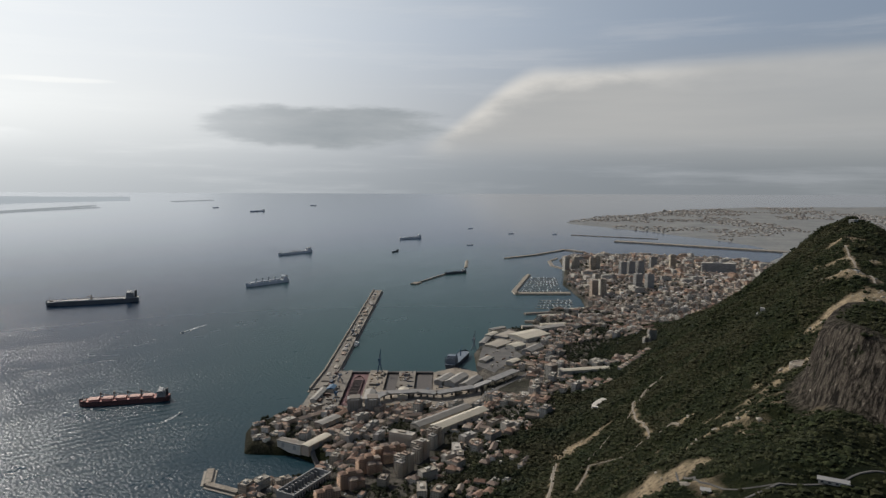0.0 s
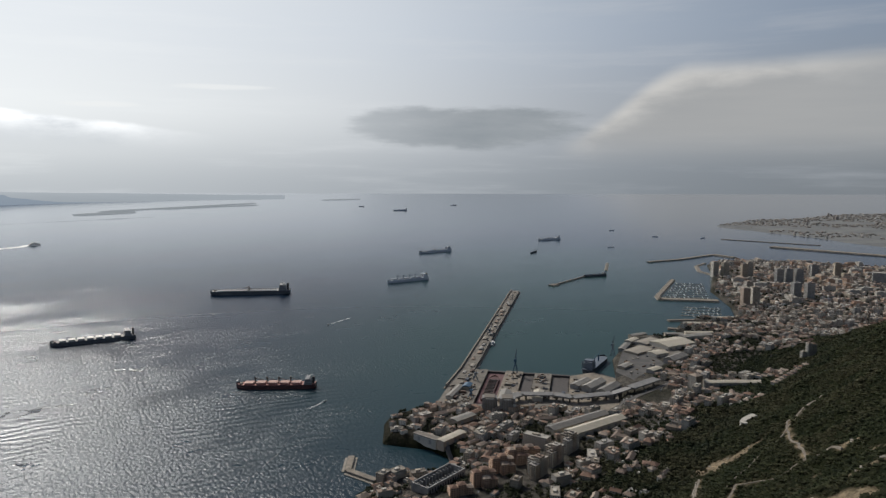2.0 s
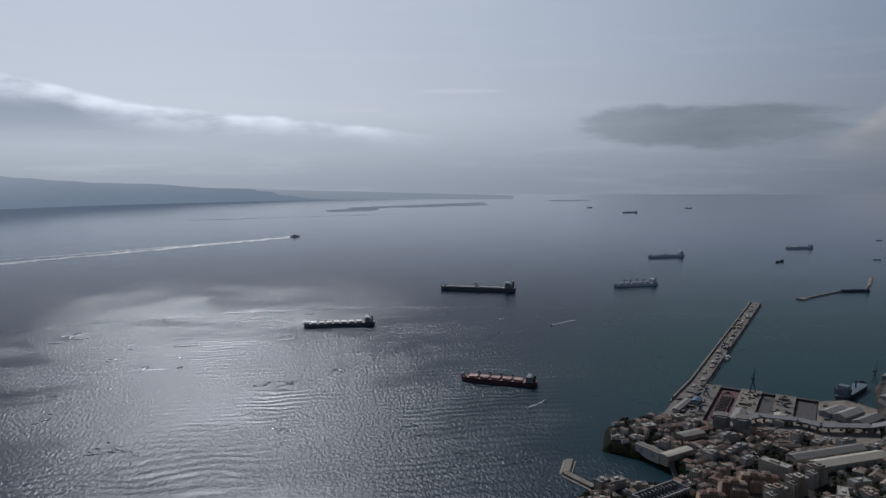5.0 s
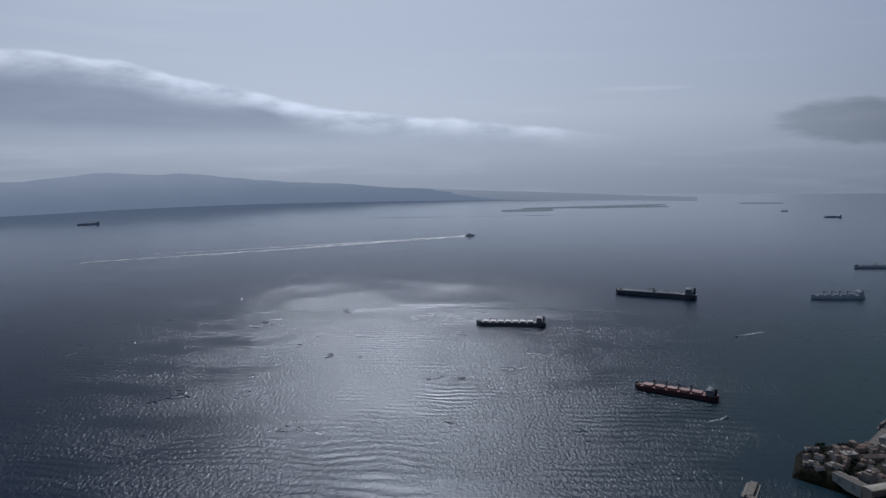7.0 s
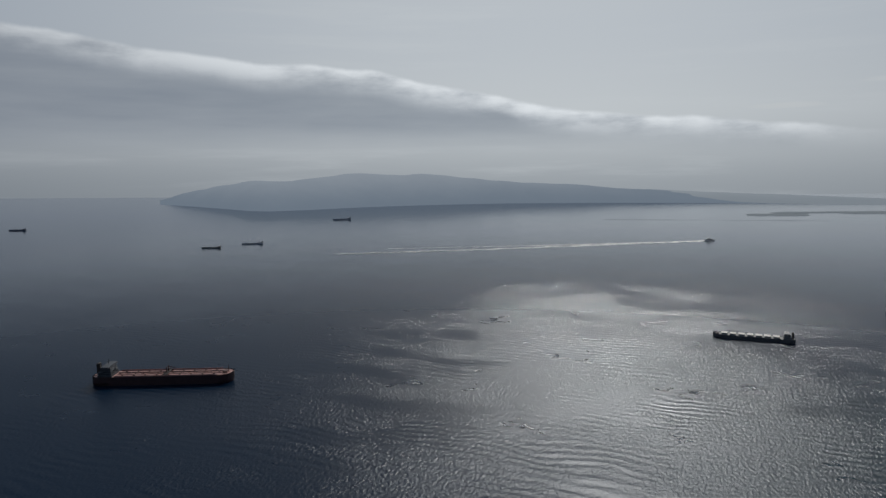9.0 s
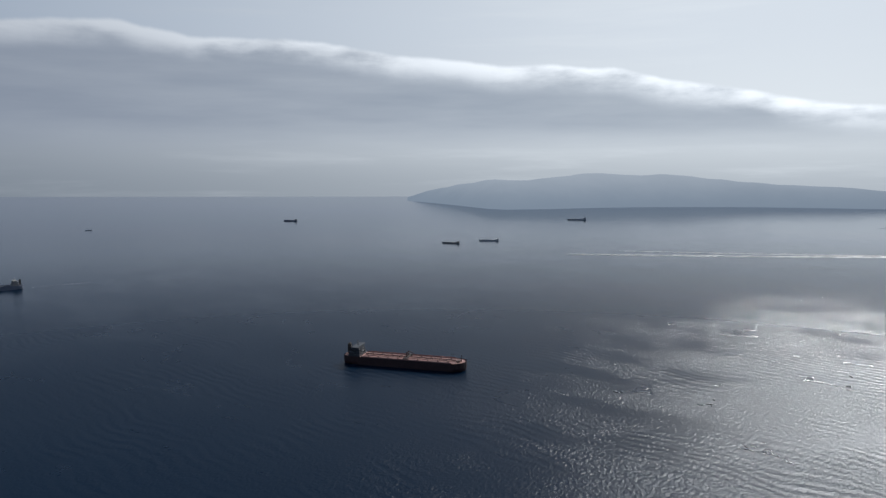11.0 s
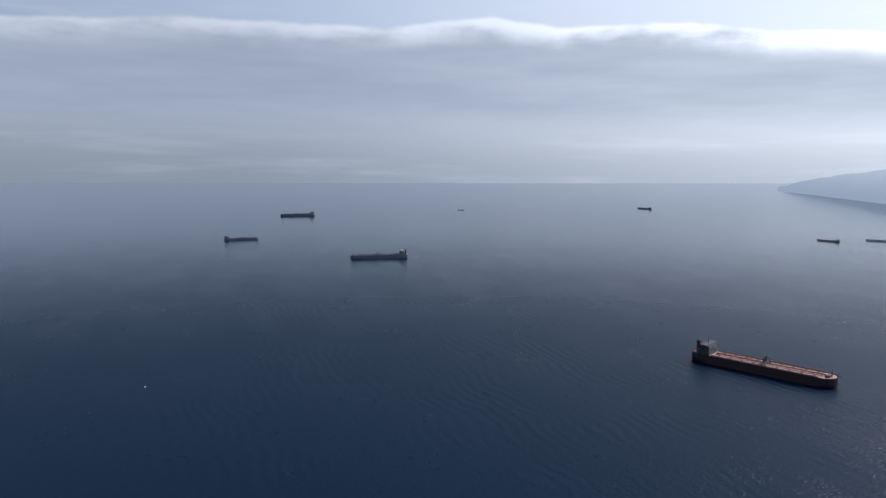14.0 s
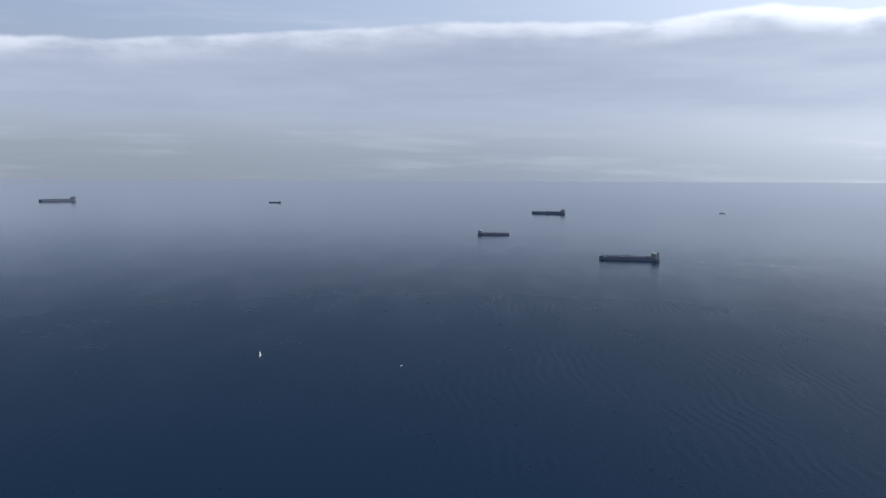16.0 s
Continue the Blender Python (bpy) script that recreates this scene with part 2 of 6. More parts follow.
def pane(bm, x0, y0, z0, x1, y1, z1, face):
    """A window pane proud of its wall, open where the wall hides it; face: 0 to 3 for south, east, north, west."""
    vs = [bm.verts.new((x, y, z)) for z in (z0, z1) for x, y in ((x0, y0), (x1, y0), (x1, y1), (x0, y1))]
    sides = ((0, 1, 5, 4), (1, 2, 6, 5), (2, 3, 7, 6), (3, 0, 4, 7))
    for q in ((4, 5, 6, 7), sides[face], sides[face - 1], sides[face - 3]):
        bm.faces.new([vs[i] for i in q])


def tube(bm, a, b, r0, r1, sides=8):
    """A tapered rod from a to b."""
    a, b = Vector(a), Vector(b)
    turn = (b - a).to_track_quat("Z", "Y").to_matrix()
    rings = []
    for c, r in ((a, r0), (b, r1)):
        rings.append([bm.verts.new(c + turn @ Vector((r * math.cos(k * math.tau / sides), r * math.sin(k * math.tau / sides), 0))) for k in range(sides)])
    for k in range(sides):
        bm.faces.new((rings[0][k], rings[0][(k + 1) % sides], rings[1][(k + 1) % sides], rings[1][k]))
    bm.faces.new(rings[0][::-1])
    bm.faces.new(rings[1])


def mesh_of(name, bm, material, smooth=False):
    me = bpy.data.meshes.new(name)
    bmesh.ops.recalc_face_normals(bm, faces=bm.faces)
    bm.to_mesh(me)
    bm.free()
    me.materials.append(material)
    if smooth:
        for p in me.polygons:
            p.use_smooth = True
    return me


def part(name, bm, material, parent=None, label="", smooth=False):
    """Links a bmesh (or a ready mesh) as one object under a thing or a part."""
    me = bm if isinstance(bm, bpy.types.Mesh) else mesh_of(name, bm, material, smooth)
    ob = new(name, me)
    ob.parent = parent
    return tagged(ob, label)


def thing(name, label, category, m=None, group="", kind=""):
    """An Empty at the base of a thing, which parents its parts."""
    ob = new(name)
    ob.empty_display_size = 2.0
    if m is not None:
        ob.matrix_world = m
    return tagged(ob, label, category, group, kind)


FAMILY = {}


def stamp(ob, m):
    """copy_thing with the family looked up once, for things that are copied hundreds of times."""
    family = FAMILY.setdefault(ob, [ob, *ob.children_recursive])
    made = {}
    for o in family:
        made[o] = o.copy()
        scene.collection.objects.link(made[o])
        if o is not ob:
            made[o].parent = made[o.parent]
    made[ob].matrix_basis = m
    return made[ob]


def raw_mesh(name, verts, faces, material, smooth=False):
    me = bpy.data.meshes.new(name)
    verts, faces = np.asarray(verts, np.float32), np.asarray(faces, np.int32)
    k = faces.shape[1]
    me.vertices.add(len(verts)), me.loops.add(faces.size), me.polygons.add(len(faces))
    me.vertices.foreach_set("co", verts.ravel())
    me.loops.foreach_set("vertex_index", faces.ravel())
    me.polygons.foreach_set("loop_start", np.arange(0, faces.size, k, dtype=np.int32))
    me.polygons.foreach_set("use_smooth", np.full(len(faces), smooth))
    me.update(calc_edges=True)
    me.validate()
    me.materials.append(material)
    return me


# ---- the lie of the land ----
# The ridge runs from under the camera to its north peak, 30 degrees right of +y.
RIDGE = (math.sin(radians(30.4)), math.cos(radians(30.4)))
COAST = [(-30, -420), (-95, -250), (-120, 0), (-128, 250), (-140, 405), (-128, 440), (-92, 452), (-84, 478), (-108, 497), (-146, 500), (-156, 540), (-142, 566),
         (-125, 588), (-90, 583), (30, 590), (38, 640), (37, 776), (62, 874), (88, 884), (148, 888), (168, 904), (122, 926), (126, 950), (186, 948), (206, 972), (152, 996), (158, 1012), (214, 1016), (222, 1100), (216, 1240), (250, 1416),
         (262, 1560), (300, 1640), (440, 1668), (590, 1612), (700, 1530), (900, 1380), (820, 900), (640, 600), (420, 250), (240, -60), (120, -420)]


def hash_noise(x, y, scale, seed):
    """Smooth value noise over a plane, on arrays."""
    x, y = np.asarray(x, float) / scale + seed * 17.3, np.asarray(y, float) / scale - seed * 9.1
    ix, iy = np.floor(x), np.floor(y)
    fx, fy = x - ix, y - iy
    fx, fy = fx * fx * (3 - 2 * fx), fy * fy * (3 - 2 * fy)

    def h(a, b):
        s = np.sin(a * 127.1 + b * 311.7 + seed * 74.7) * 43758.5453
        return s - np.floor(s)
    return (h(ix, iy) * (1 - fx) + h(ix + 1, iy) * fx) * (1 - fy) + (h(ix, iy + 1) * (1 - fx) + h(ix + 1, iy + 1) * fx) * fy - 0.5


def inside(poly, x, y):
    """How far inside a polygon points lie (negative outside)."""
    x, y = np.asarray(x, float), np.asarray(y, float)
    best, odd = np.full(x.shape, 1e9), np.zeros(x.shape, bool)
    for (ax, ay), (bx, by) in zip(poly, poly[1:] + poly[:1]):
        ux, uy = bx - ax, by - ay
        k = np.clip(((x - ax) * ux + (y - ay) * uy) / (ux * ux + uy * uy), 0, 1)
        best = np.minimum(best, np.hypot(x - ax - k * ux, y - ay - k * uy))
        cross = ((ay > y) != (by > y)) & (x < (bx - ax) * (y - ay) / (by - ay + 1e-12) + ax)
        odd ^= cross
    return np.where(odd, best, -best)


def step(x, a, b):
    k = np.clip((x - a) / (b - a), 0, 1)
    return k * k * (3 - 2 * k)


def ground(x, y):
    """Height of the land: the rock with its steep west slope, the town's terraces, the shore."""
    x, y = np.asarray(x, float), np.asarray(y, float)
    s = x * RIDGE[0] + y * RIDGE[1]
    n = y * RIDGE[0] - x * RIDGE[1]
    n = n + 14 * hash_noise(x, y, 90, 1) + 7 * hash_noise(x, y, 38, 2)
    top = np.interp(s, [-300, -60, 120, 260, 420, 600, 720, 800, 860, 930, 990], [120, 160, 157, 147, 148, 150, 152, 157, 142, 66, 4])
    west = np.interp(n, [0, 22, 55, 95, 135, 170, 200, 240, 300, 420], [1.0, 0.92, 0.73, 0.505, 0.305, 0.17, 0.11, 0.07, 0.035, 0.018])
    east = np.interp(-n, [0, 20, 60, 140, 240], [1.0, 0.985, 0.86, 0.3, 0.0])
    z = top * np.where(n > 0, west, east) + 2.0
    z = z + 20 * step(-np.hypot((x - 142) / 1.0, (y - 196) / 1.5), -32, -25)     # a cliff-edged knoll beside the ridge road
    rough = step(z, 20, 60)
    z = z + rough * (10 * hash_noise(x, y, 55, 3) + 5 * hash_noise(x, y, 21, 4) + 2.2 * hash_noise(x, y, 9, 5))
    d = inside(COAST, x, y)
    bluff = 3.2 * step(d, 0, 5) * step(-np.hypot(x + 138, y - 530), -36, -22)      # the headland by the small bay
    z = np.minimum(z, 4.0 + 20 * step(np.hypot(x + 134, y - 528), 28, 60) + 600 * step(np.hypot(x + 134, y - 528), 60, 90))
    z = np.where(d > 0, np.minimum(z + bluff, 1.9 + d * 1.2), 1.9 + d * 1.5)
    return np.maximum(z, -6)


def ground_at(x, y):
    return float(ground(np.array([x]), np.array([y]))[0])
# knolls and hollows near the ridge are in ground(); the sheets of land and sea follow


def land_material():
    """Scrubby soil, with bare limestone where the attribute 'bare' or a steep face asks for it and paved ground where 'paved' does."""
    m = bpy.data.materials.new("rock and scrub")
    m.use_nodes = True
    n = Nodes(m.node_tree)
    g = n.add("ShaderNodeNewGeometry")
    where = g.outputs["Position"]
    sp = n.add("ShaderNodeSeparateXYZ")
    n.feed(sp.inputs[0], g.outputs["True Normal"])
    coarse, mid, small = n.noise(where, 0.03, 5.0, 0.6), n.noise(where, 0.16, 6.0, 0.65), n.noise(where, 0.9, 4.0, 0.7)
    soil = n.mix(n.span(mid, 0.35, 0.65), (0.008, 0.012, 0.005), (0.017, 0.020, 0.008))
    stone = n.mix(n.span(mid, 0.3, 0.7), (0.17, 0.135, 0.092), (0.40, 0.325, 0.22))
    stone = n.mix(n.span(small, 0.45, 0.7), stone, (0.06, 0.054, 0.046))
    bare = n.add("ShaderNodeAttribute", attribute_name="bare").outputs["Fac"]
    paved = n.add("ShaderNodeAttribute", attribute_name="paved").outputs["Fac"]
    at = n.add("ShaderNodeSeparateXYZ")
    n.feed(at.inputs[0], where)
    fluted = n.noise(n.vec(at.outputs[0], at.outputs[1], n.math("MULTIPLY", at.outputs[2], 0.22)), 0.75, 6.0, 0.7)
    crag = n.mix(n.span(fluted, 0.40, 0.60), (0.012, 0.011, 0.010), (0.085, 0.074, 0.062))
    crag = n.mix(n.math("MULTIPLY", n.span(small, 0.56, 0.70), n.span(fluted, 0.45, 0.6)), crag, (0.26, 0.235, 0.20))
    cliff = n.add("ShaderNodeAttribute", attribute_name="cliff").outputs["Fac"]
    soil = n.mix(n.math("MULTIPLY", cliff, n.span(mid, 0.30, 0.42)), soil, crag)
    rocky = n.math("ADD", bare, n.math("MULTIPLY", n.span(n.math("ADD", coarse, n.math("MULTIPLY", small, 0.5)), 1.0, 1.12), 0.6), clamp=True)
    col = n.mix(rocky, soil, stone)
    street = n.mix(n.span(mid, 0.35, 0.65), (0.07, 0.066, 0.06), (0.14, 0.13, 0.115))
    col = n.mix(paved, col, street)
    b = n.add("ShaderNodeBsdfPrincipled")
    n.feed(b.inputs["Base Color"], col)
    b.inputs["Roughness"].default_value = 0.95
    b.inputs["Specular IOR Level"].default_value = 0.05
    bp = n.add("ShaderNodeBump")
    bp.inputs["Strength"].default_value, bp.inputs["Distance"].default_value = 0.9, 2.2
    n.feed(bp.inputs["Height"], n.math("ADD", n.math("ADD", mid, n.math("MULTIPLY", fluted, 0.9)), n.math("MULTIPLY", small, 0.4)))
    n.feed(b.inputs["Normal"], bp.outputs[0])
    n.feed(n.add("ShaderNodeOutputMaterial").inputs[0], b.outputs[0])
    return m


LAND = land_material()
STONE = surface("grey limestone", (0.24, 0.22, 0.19), (0.36, 0.33, 0.28), 0.5, 0.9, bump=0.5)
CONCRETE = surface("weathered concrete", (0.13, 0.118, 0.10), (0.21, 0.19, 0.165), 0.12, 0.85, bump=0.2)
PALE = surface("pale worn paving", (0.165, 0.142, 0.115), (0.29, 0.255, 0.21), 0.2, 0.85)
ASPHALT = surface("worn asphalt", (0.075, 0.075, 0.075), (0.12, 0.115, 0.11), 0.1, 0.9)
DOCK_FLOOR = surface("stained dock floor", (0.10, 0.05, 0.055), (0.17, 0.085, 0.09), 0.15, 0.8)
WALL = surface("rendered wall", (0.54, 0.48, 0.39), (0.62, 0.56, 0.47), 0.3, 0.85, spread=0.25,
               extra=[(0.40, 0.36, 0.29), (0.50, 0.47, 0.41), (0.35, 0.28, 0.215), (0.58, 0.56, 0.51), (0.37, 0.28, 0.225), (0.45, 0.39, 0.31), (0.40, 0.385, 0.355)])
BRICKPINK = surface("terracotta render", (0.47, 0.325, 0.235), (0.56, 0.40, 0.295), 0.4, 0.85, spread=0.15)
WHITEWALL = surface("white wall", (0.46, 0.44, 0.40), (0.54, 0.52, 0.47), 0.3, 0.8, spread=0.12)
GREYWALL = surface("grey wall", (0.25, 0.25, 0.25), (0.33, 0.33, 0.32), 0.3, 0.8, spread=0.2)
ROOFS = surface("roof", (0.24, 0.13, 0.085), (0.31, 0.18, 0.12), 0.6, 0.9, spread=0.3,
                extra=[(0.19, 0.12, 0.09), (0.24, 0.205, 0.175), (0.165, 0.11, 0.085), (0.32, 0.285, 0.24), (0.19, 0.17, 0.15), (0.21, 0.14, 0.105), (0.38, 0.34, 0.29)])
FLATROOF = surface("flat roof felt", (0.30, 0.28, 0.25), (0.40, 0.37, 0.33), 0.3, 0.9, spread=0.35,
                   extra=[(0.24, 0.21, 0.18), (0.42, 0.38, 0.32), (0.33, 0.23, 0.17), (0.50, 0.47, 0.42), (0.28, 0.27, 0.26)])
GREYROOF = surface("grey sheet roof", (0.15, 0.15, 0.15), (0.22, 0.215, 0.21), 0.2, 0.6)
SHEDROOF = surface("corrugated shed roof", (0.25, 0.24, 0.22), (0.34, 0.32, 0.285), 0.15, 0.6, spread=0.4)
CREAMROOF = surface("cream shed roof", (0.42, 0.385, 0.31), (0.50, 0.46, 0.38), 0.15, 0.6)
GLASS = surface("dark window", (0.03, 0.035, 0.04), (0.06, 0.065, 0.07), 0.8, 0.2, bump=0.0)
STEEL = surface("painted steel", (0.12, 0.15, 0.19), (0.16, 0.19, 0.23), 0.5, 0.5)
BLUESTEEL = surface("blue crane paint", (0.035, 0.09, 0.16), (0.05, 0.12, 0.2), 0.5, 0.5)
# white deckhouses: the shade of their backlit sides is in this grey
BACKLITWHITE = surface("white ship paint", (0.20, 0.21, 0.22), (0.27, 0.28, 0.29), 0.5, 0.5)
BOATWHITE = surface("white boat paint", (0.62, 0.62, 0.60), (0.70, 0.70, 0.68), 0.5, 0.5)
# dark and black hulls lifted in colour for haze
HAZEDARKHULL = surface("faded slate hull paint", (0.085, 0.095, 0.105), (0.115, 0.125, 0.135), 0.2, 0.5)
DARKHULL = surface("black hull paint", (0.045, 0.052, 0.064), (0.062, 0.070, 0.084), 0.2, 0.5)
# far ships: haze is mixed into the hull colour
HAZEBLUEHULL = surface("slate hull paint", (0.15, 0.175, 0.235), (0.19, 0.215, 0.275), 0.2, 0.6)
HAZEGREYHULL = surface("pale grey hull paint", (0.50, 0.53, 0.57), (0.58, 0.61, 0.64), 0.2, 0.6)
REDHULL = surface("rust red hull paint", (0.075, 0.030, 0.030), (0.10, 0.042, 0.040), 0.2, 0.6)
OXHULL = surface("dark maroon hull paint", (0.045, 0.024, 0.026), (0.062, 0.032, 0.034), 0.2, 0.6)
PINKDECK = surface("faded red deck paint", (0.42, 0.235, 0.21), (0.54, 0.32, 0.29), 0.25, 0.7)
DARKSTEEL = surface("dark slate house paint", (0.055, 0.065, 0.08), (0.085, 0.095, 0.11), 0.5, 0.5)
REDDECK = surface("red oxide deck", (0.34, 0.155, 0.135), (0.44, 0.215, 0.19), 0.25, 0.7)
GREYDECK = surface("grey deck", (0.24, 0.25, 0.25), (0.33, 0.33, 0.33), 0.25, 0.7)
PALEDECK = surface("pale grey deck", (0.52, 0.51, 0.50), (0.62, 0.61, 0.60), 0.25, 0.7)
HATCH = surface("pale hatch paint", (0.66, 0.63, 0.60), (0.76, 0.73, 0.69), 0.3, 0.6)
PINKHATCH = surface("salmon hatch paint", (0.44, 0.26, 0.22), (0.54, 0.33, 0.28), 0.3, 0.6)
BUFF = surface("buff mast paint", (0.15, 0.125, 0.105), (0.20, 0.165, 0.14), 0.5, 0.6)
DARKGEAR = surface("dark deck gear", (0.05, 0.045, 0.045), (0.09, 0.08, 0.075), 0.5, 0.7)
FOAM = surface("sea foam", (0.82, 0.84, 0.85), (0.90, 0.91, 0.92), 0.15, 0.5)
BARK = surface("bark", (0.09, 0.07, 0.05), (0.14, 0.11, 0.08), 2.0, 0.9)


def leaf_material(name, a, b):
    m = bpy.data.materials.new(name)
    m.use_nodes = True
    n = Nodes(m.node_tree)
    g = n.add("ShaderNodeNewGeometry")
    col = n.mix(g.outputs["Random Per Island"], a, b)
    col = n.mix(n.math("MULTIPLY", n.span(n.noise(g.outputs["Position"], 0.025, 4.0, 0.6), 0.4, 0.65), 0.6), col, (0.048, 0.043, 0.022))
    p = n.add("ShaderNodeBsdfPrincipled")
    n.feed(p.inputs["Base Color"], col)
    p.inputs["Roughness"].default_value = 0.85
    p.inputs["Specular IOR Level"].default_value = 0.15
    n.feed(n.add("ShaderNodeOutputMaterial").inputs[0], p.outputs[0])
    return m


LEAVES = leaf_material("olive scrub", (0.010, 0.016, 0.006), (0.030, 0.038, 0.014))
PINES = leaf_material("dark pine leaves", (0.010, 0.017, 0.010), (0.028, 0.038, 0.018))

# ---- the large structure: sea and land ----


def sea():
    """One sheet to the horizon, finer near the middle."""
    rings = [0, 120, 300, 600, 1000, 1600, 2400, 3400, 4600, 6500, 9000, 14000, 30000]
    sides = 96
    vs, fs = [(0, 0, 0)], []
    for r in rings[1:]:
        vs += [(r * math.cos(k * math.tau / sides), r * math.sin(k * math.tau / sides), 0) for k in range(sides)]
    for i in range(len(rings) - 2):
        a, b = 1 + i * sides, 1 + (i + 1) * sides
        for k in range(sides):
            fs.append((a + k, b + k, b + (k + 1) % sides, a + (k + 1) % sides))
    me = bpy.data.meshes.new("water")
    me.from_pydata(vs, [], fs + [(0, 1 + k, 1 + (k + 1) % sides) for k in range(sides)])
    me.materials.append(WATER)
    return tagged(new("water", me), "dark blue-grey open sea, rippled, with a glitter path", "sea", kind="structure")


sea()

BARE = [(205, 330, 34, 26), (184, 300, 20, 18), (238, 392, 22, 34), (141, 262, 12, 8), (72, 404, 7, 9), (86, 411, 10, 6), (96, 412, 6, 3), (58, 182, 8, 12), (66, 180, 6, 8), (50, 128, 3, 5), (104, 270, 3, 7), (92, 250, 3, 4), (109, 300, 3, 3)]
ROCKY = [(100, 228, 18, 34), (118, 250, 9, 16), (280, 470, 14, 40), (330, 560, 12, 50)]      # scrub broken by outcrops
TRAILS = [[(62, 310), (74, 336), (91, 316), (100, 323), (112, 395), (118, 419), (142, 446)], [(100, 323), (104, 295)], [(30, 105), (57, 113), (68, 114), (92, 122)], [(57, 113), (50, 130), (64, 182)], [(50, 316), (57, 345), (66, 388)],
          [(225, 360), (262, 440), (300, 520)]]


def off_line(x, y, line):
    best = np.full(np.shape(x), 1e9)
    for (ax, ay), (bx, by) in zip(line, line[1:]):
        ux, uy = bx - ax, by - ay
        k = np.clip(((x - ax) * ux + (y - ay) * uy) / (ux * ux + uy * uy), 0, 1)
        best = np.minimum(best, np.hypot(x - ax - k * ux, y - ay - k * uy))
    return best


def bareness(x, y):
    b = np.zeros(np.shape(x))
    rag = 0.55 * hash_noise(x, y, 9, 8) + 0.5 * hash_noise(x, y, 4, 9)
    for cx, cy, rx, ry in BARE:
        b = np.maximum(b, step(1.0 - np.hypot((x - cx) / rx, (y - cy) / ry) + rag, 0.0, 0.25))
    for cx, cy, rx, ry in ROCKY:
        b = np.maximum(b, 0.8 * step(0.62 - 0.6 * np.hypot((x - cx) / rx, (y - cy) / ry) + 1.5 * hash_noise(x, y, 5.5, 15) + 0.6 * hash_noise(x, y, 2.5, 16), 0.3, 0.5))
    return b


def rock():
    step_xy = 3.2
    xs, ys = np.arange(-190, 930, step_xy), np.arange(-430, 1720, step_xy)
    gx, gy = np.meshgrid(xs, ys)
    gz = ground(gx, gy)
    keep = gz > -5.5
    keep = keep | np.roll(keep, 1, 0) | np.roll(keep, -1, 0) | np.roll(keep, 1, 1) | np.roll(keep, -1, 1)
    nx, ny = len(xs), len(ys)
    idx = np.arange(nx * ny).reshape(ny, nx)
    q = np.stack([idx[:-1, :-1], idx[:-1, 1:], idx[1:, 1:], idx[1:, :-1]], -1).reshape(-1, 4)
    q = q[keep.ravel()[q].all(1)]
    used, back_to = np.unique(q, return_inverse=True)
    pts = np.stack([gx, gy, gz], -1).reshape(-1, 3)[used]
    me = raw_mesh("ground", pts, back_to.reshape(-1, 4), LAND, True)
    x, y, z = pts.T
    trail = np.zeros(len(x))
    for line in TRAILS:
        trail = np.maximum(trail, step(-off_line(x, y, line), -1.5, -0.4) * step(np.hypot(x, y), 150, 260))
    bare = np.clip(bareness(x, y) + 0.0, 0, 1)
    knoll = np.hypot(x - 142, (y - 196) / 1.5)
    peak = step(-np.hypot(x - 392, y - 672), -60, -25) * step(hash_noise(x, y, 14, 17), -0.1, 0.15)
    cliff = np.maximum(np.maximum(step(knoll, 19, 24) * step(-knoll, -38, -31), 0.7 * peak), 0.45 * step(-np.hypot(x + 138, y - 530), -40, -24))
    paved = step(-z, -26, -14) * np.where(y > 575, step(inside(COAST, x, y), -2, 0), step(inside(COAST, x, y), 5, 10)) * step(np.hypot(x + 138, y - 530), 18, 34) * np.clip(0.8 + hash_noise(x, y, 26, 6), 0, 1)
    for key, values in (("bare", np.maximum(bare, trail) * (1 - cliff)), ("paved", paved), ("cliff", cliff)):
        me.attributes.new(key, "FLOAT", "POINT").data.foreach_set("value", values.astype(np.float32))
    return tagged(new("ground", me), "steep scrub-covered limestone rock above a paved shore", "ground", kind="structure")


rock()


def low_land(name, poly, high, cell, material, label, ripple=0.5):
    """Flat land beyond the water, within a shore line."""
    px, py = [p[0] for p in poly], [p[1] for p in poly]
    xs, ys = np.arange(min(px) - cell, max(px) + cell, cell), np.arange(min(py) - cell, max(py) + cell, cell)
    gx, gy = np.meshgrid(xs, ys)
    d = inside(poly, gx, gy) + cell * 0.8 * hash_noise(gx, gy, cell * 4, 3)
    gz = np.clip(d * 0.15, -2.5, high) + step(d, cell, cell * 8) * ripple * high * hash_noise(gx, gy, cell * 9, 5)
    idx = np.arange(gx.size).reshape(gx.shape)
    q = np.stack([idx[:-1, :-1], idx[:-1, 1:], idx[1:, 1:], idx[1:, :-1]], -1).reshape(-1, 4)
    q = q[(gz.ravel()[q] > -2.4).any(1)]
    used, back_to = np.unique(q, return_inverse=True)
    me = raw_mesh(name, np.stack([gx, gy, gz], -1).reshape(-1, 3)[used], back_to.reshape(-1, 4), material, True)
    return tagged(new(name, me), label, "land", kind="structure")


# the plain's colour is greyed and blued for haze
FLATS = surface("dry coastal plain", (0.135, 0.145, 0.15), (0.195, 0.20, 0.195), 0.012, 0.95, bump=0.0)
ISTHMUS = [(700, 1500), (846, 1700), (835, 1830), (770, 2000), (640, 2260), (470, 2500), (450, 2580), (620, 2860), (830, 2990), (1060, 3260), (1500, 3500), (2600, 3600), (2600, 1500), (1200, 1300)]
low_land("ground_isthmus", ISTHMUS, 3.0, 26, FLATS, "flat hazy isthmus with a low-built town")


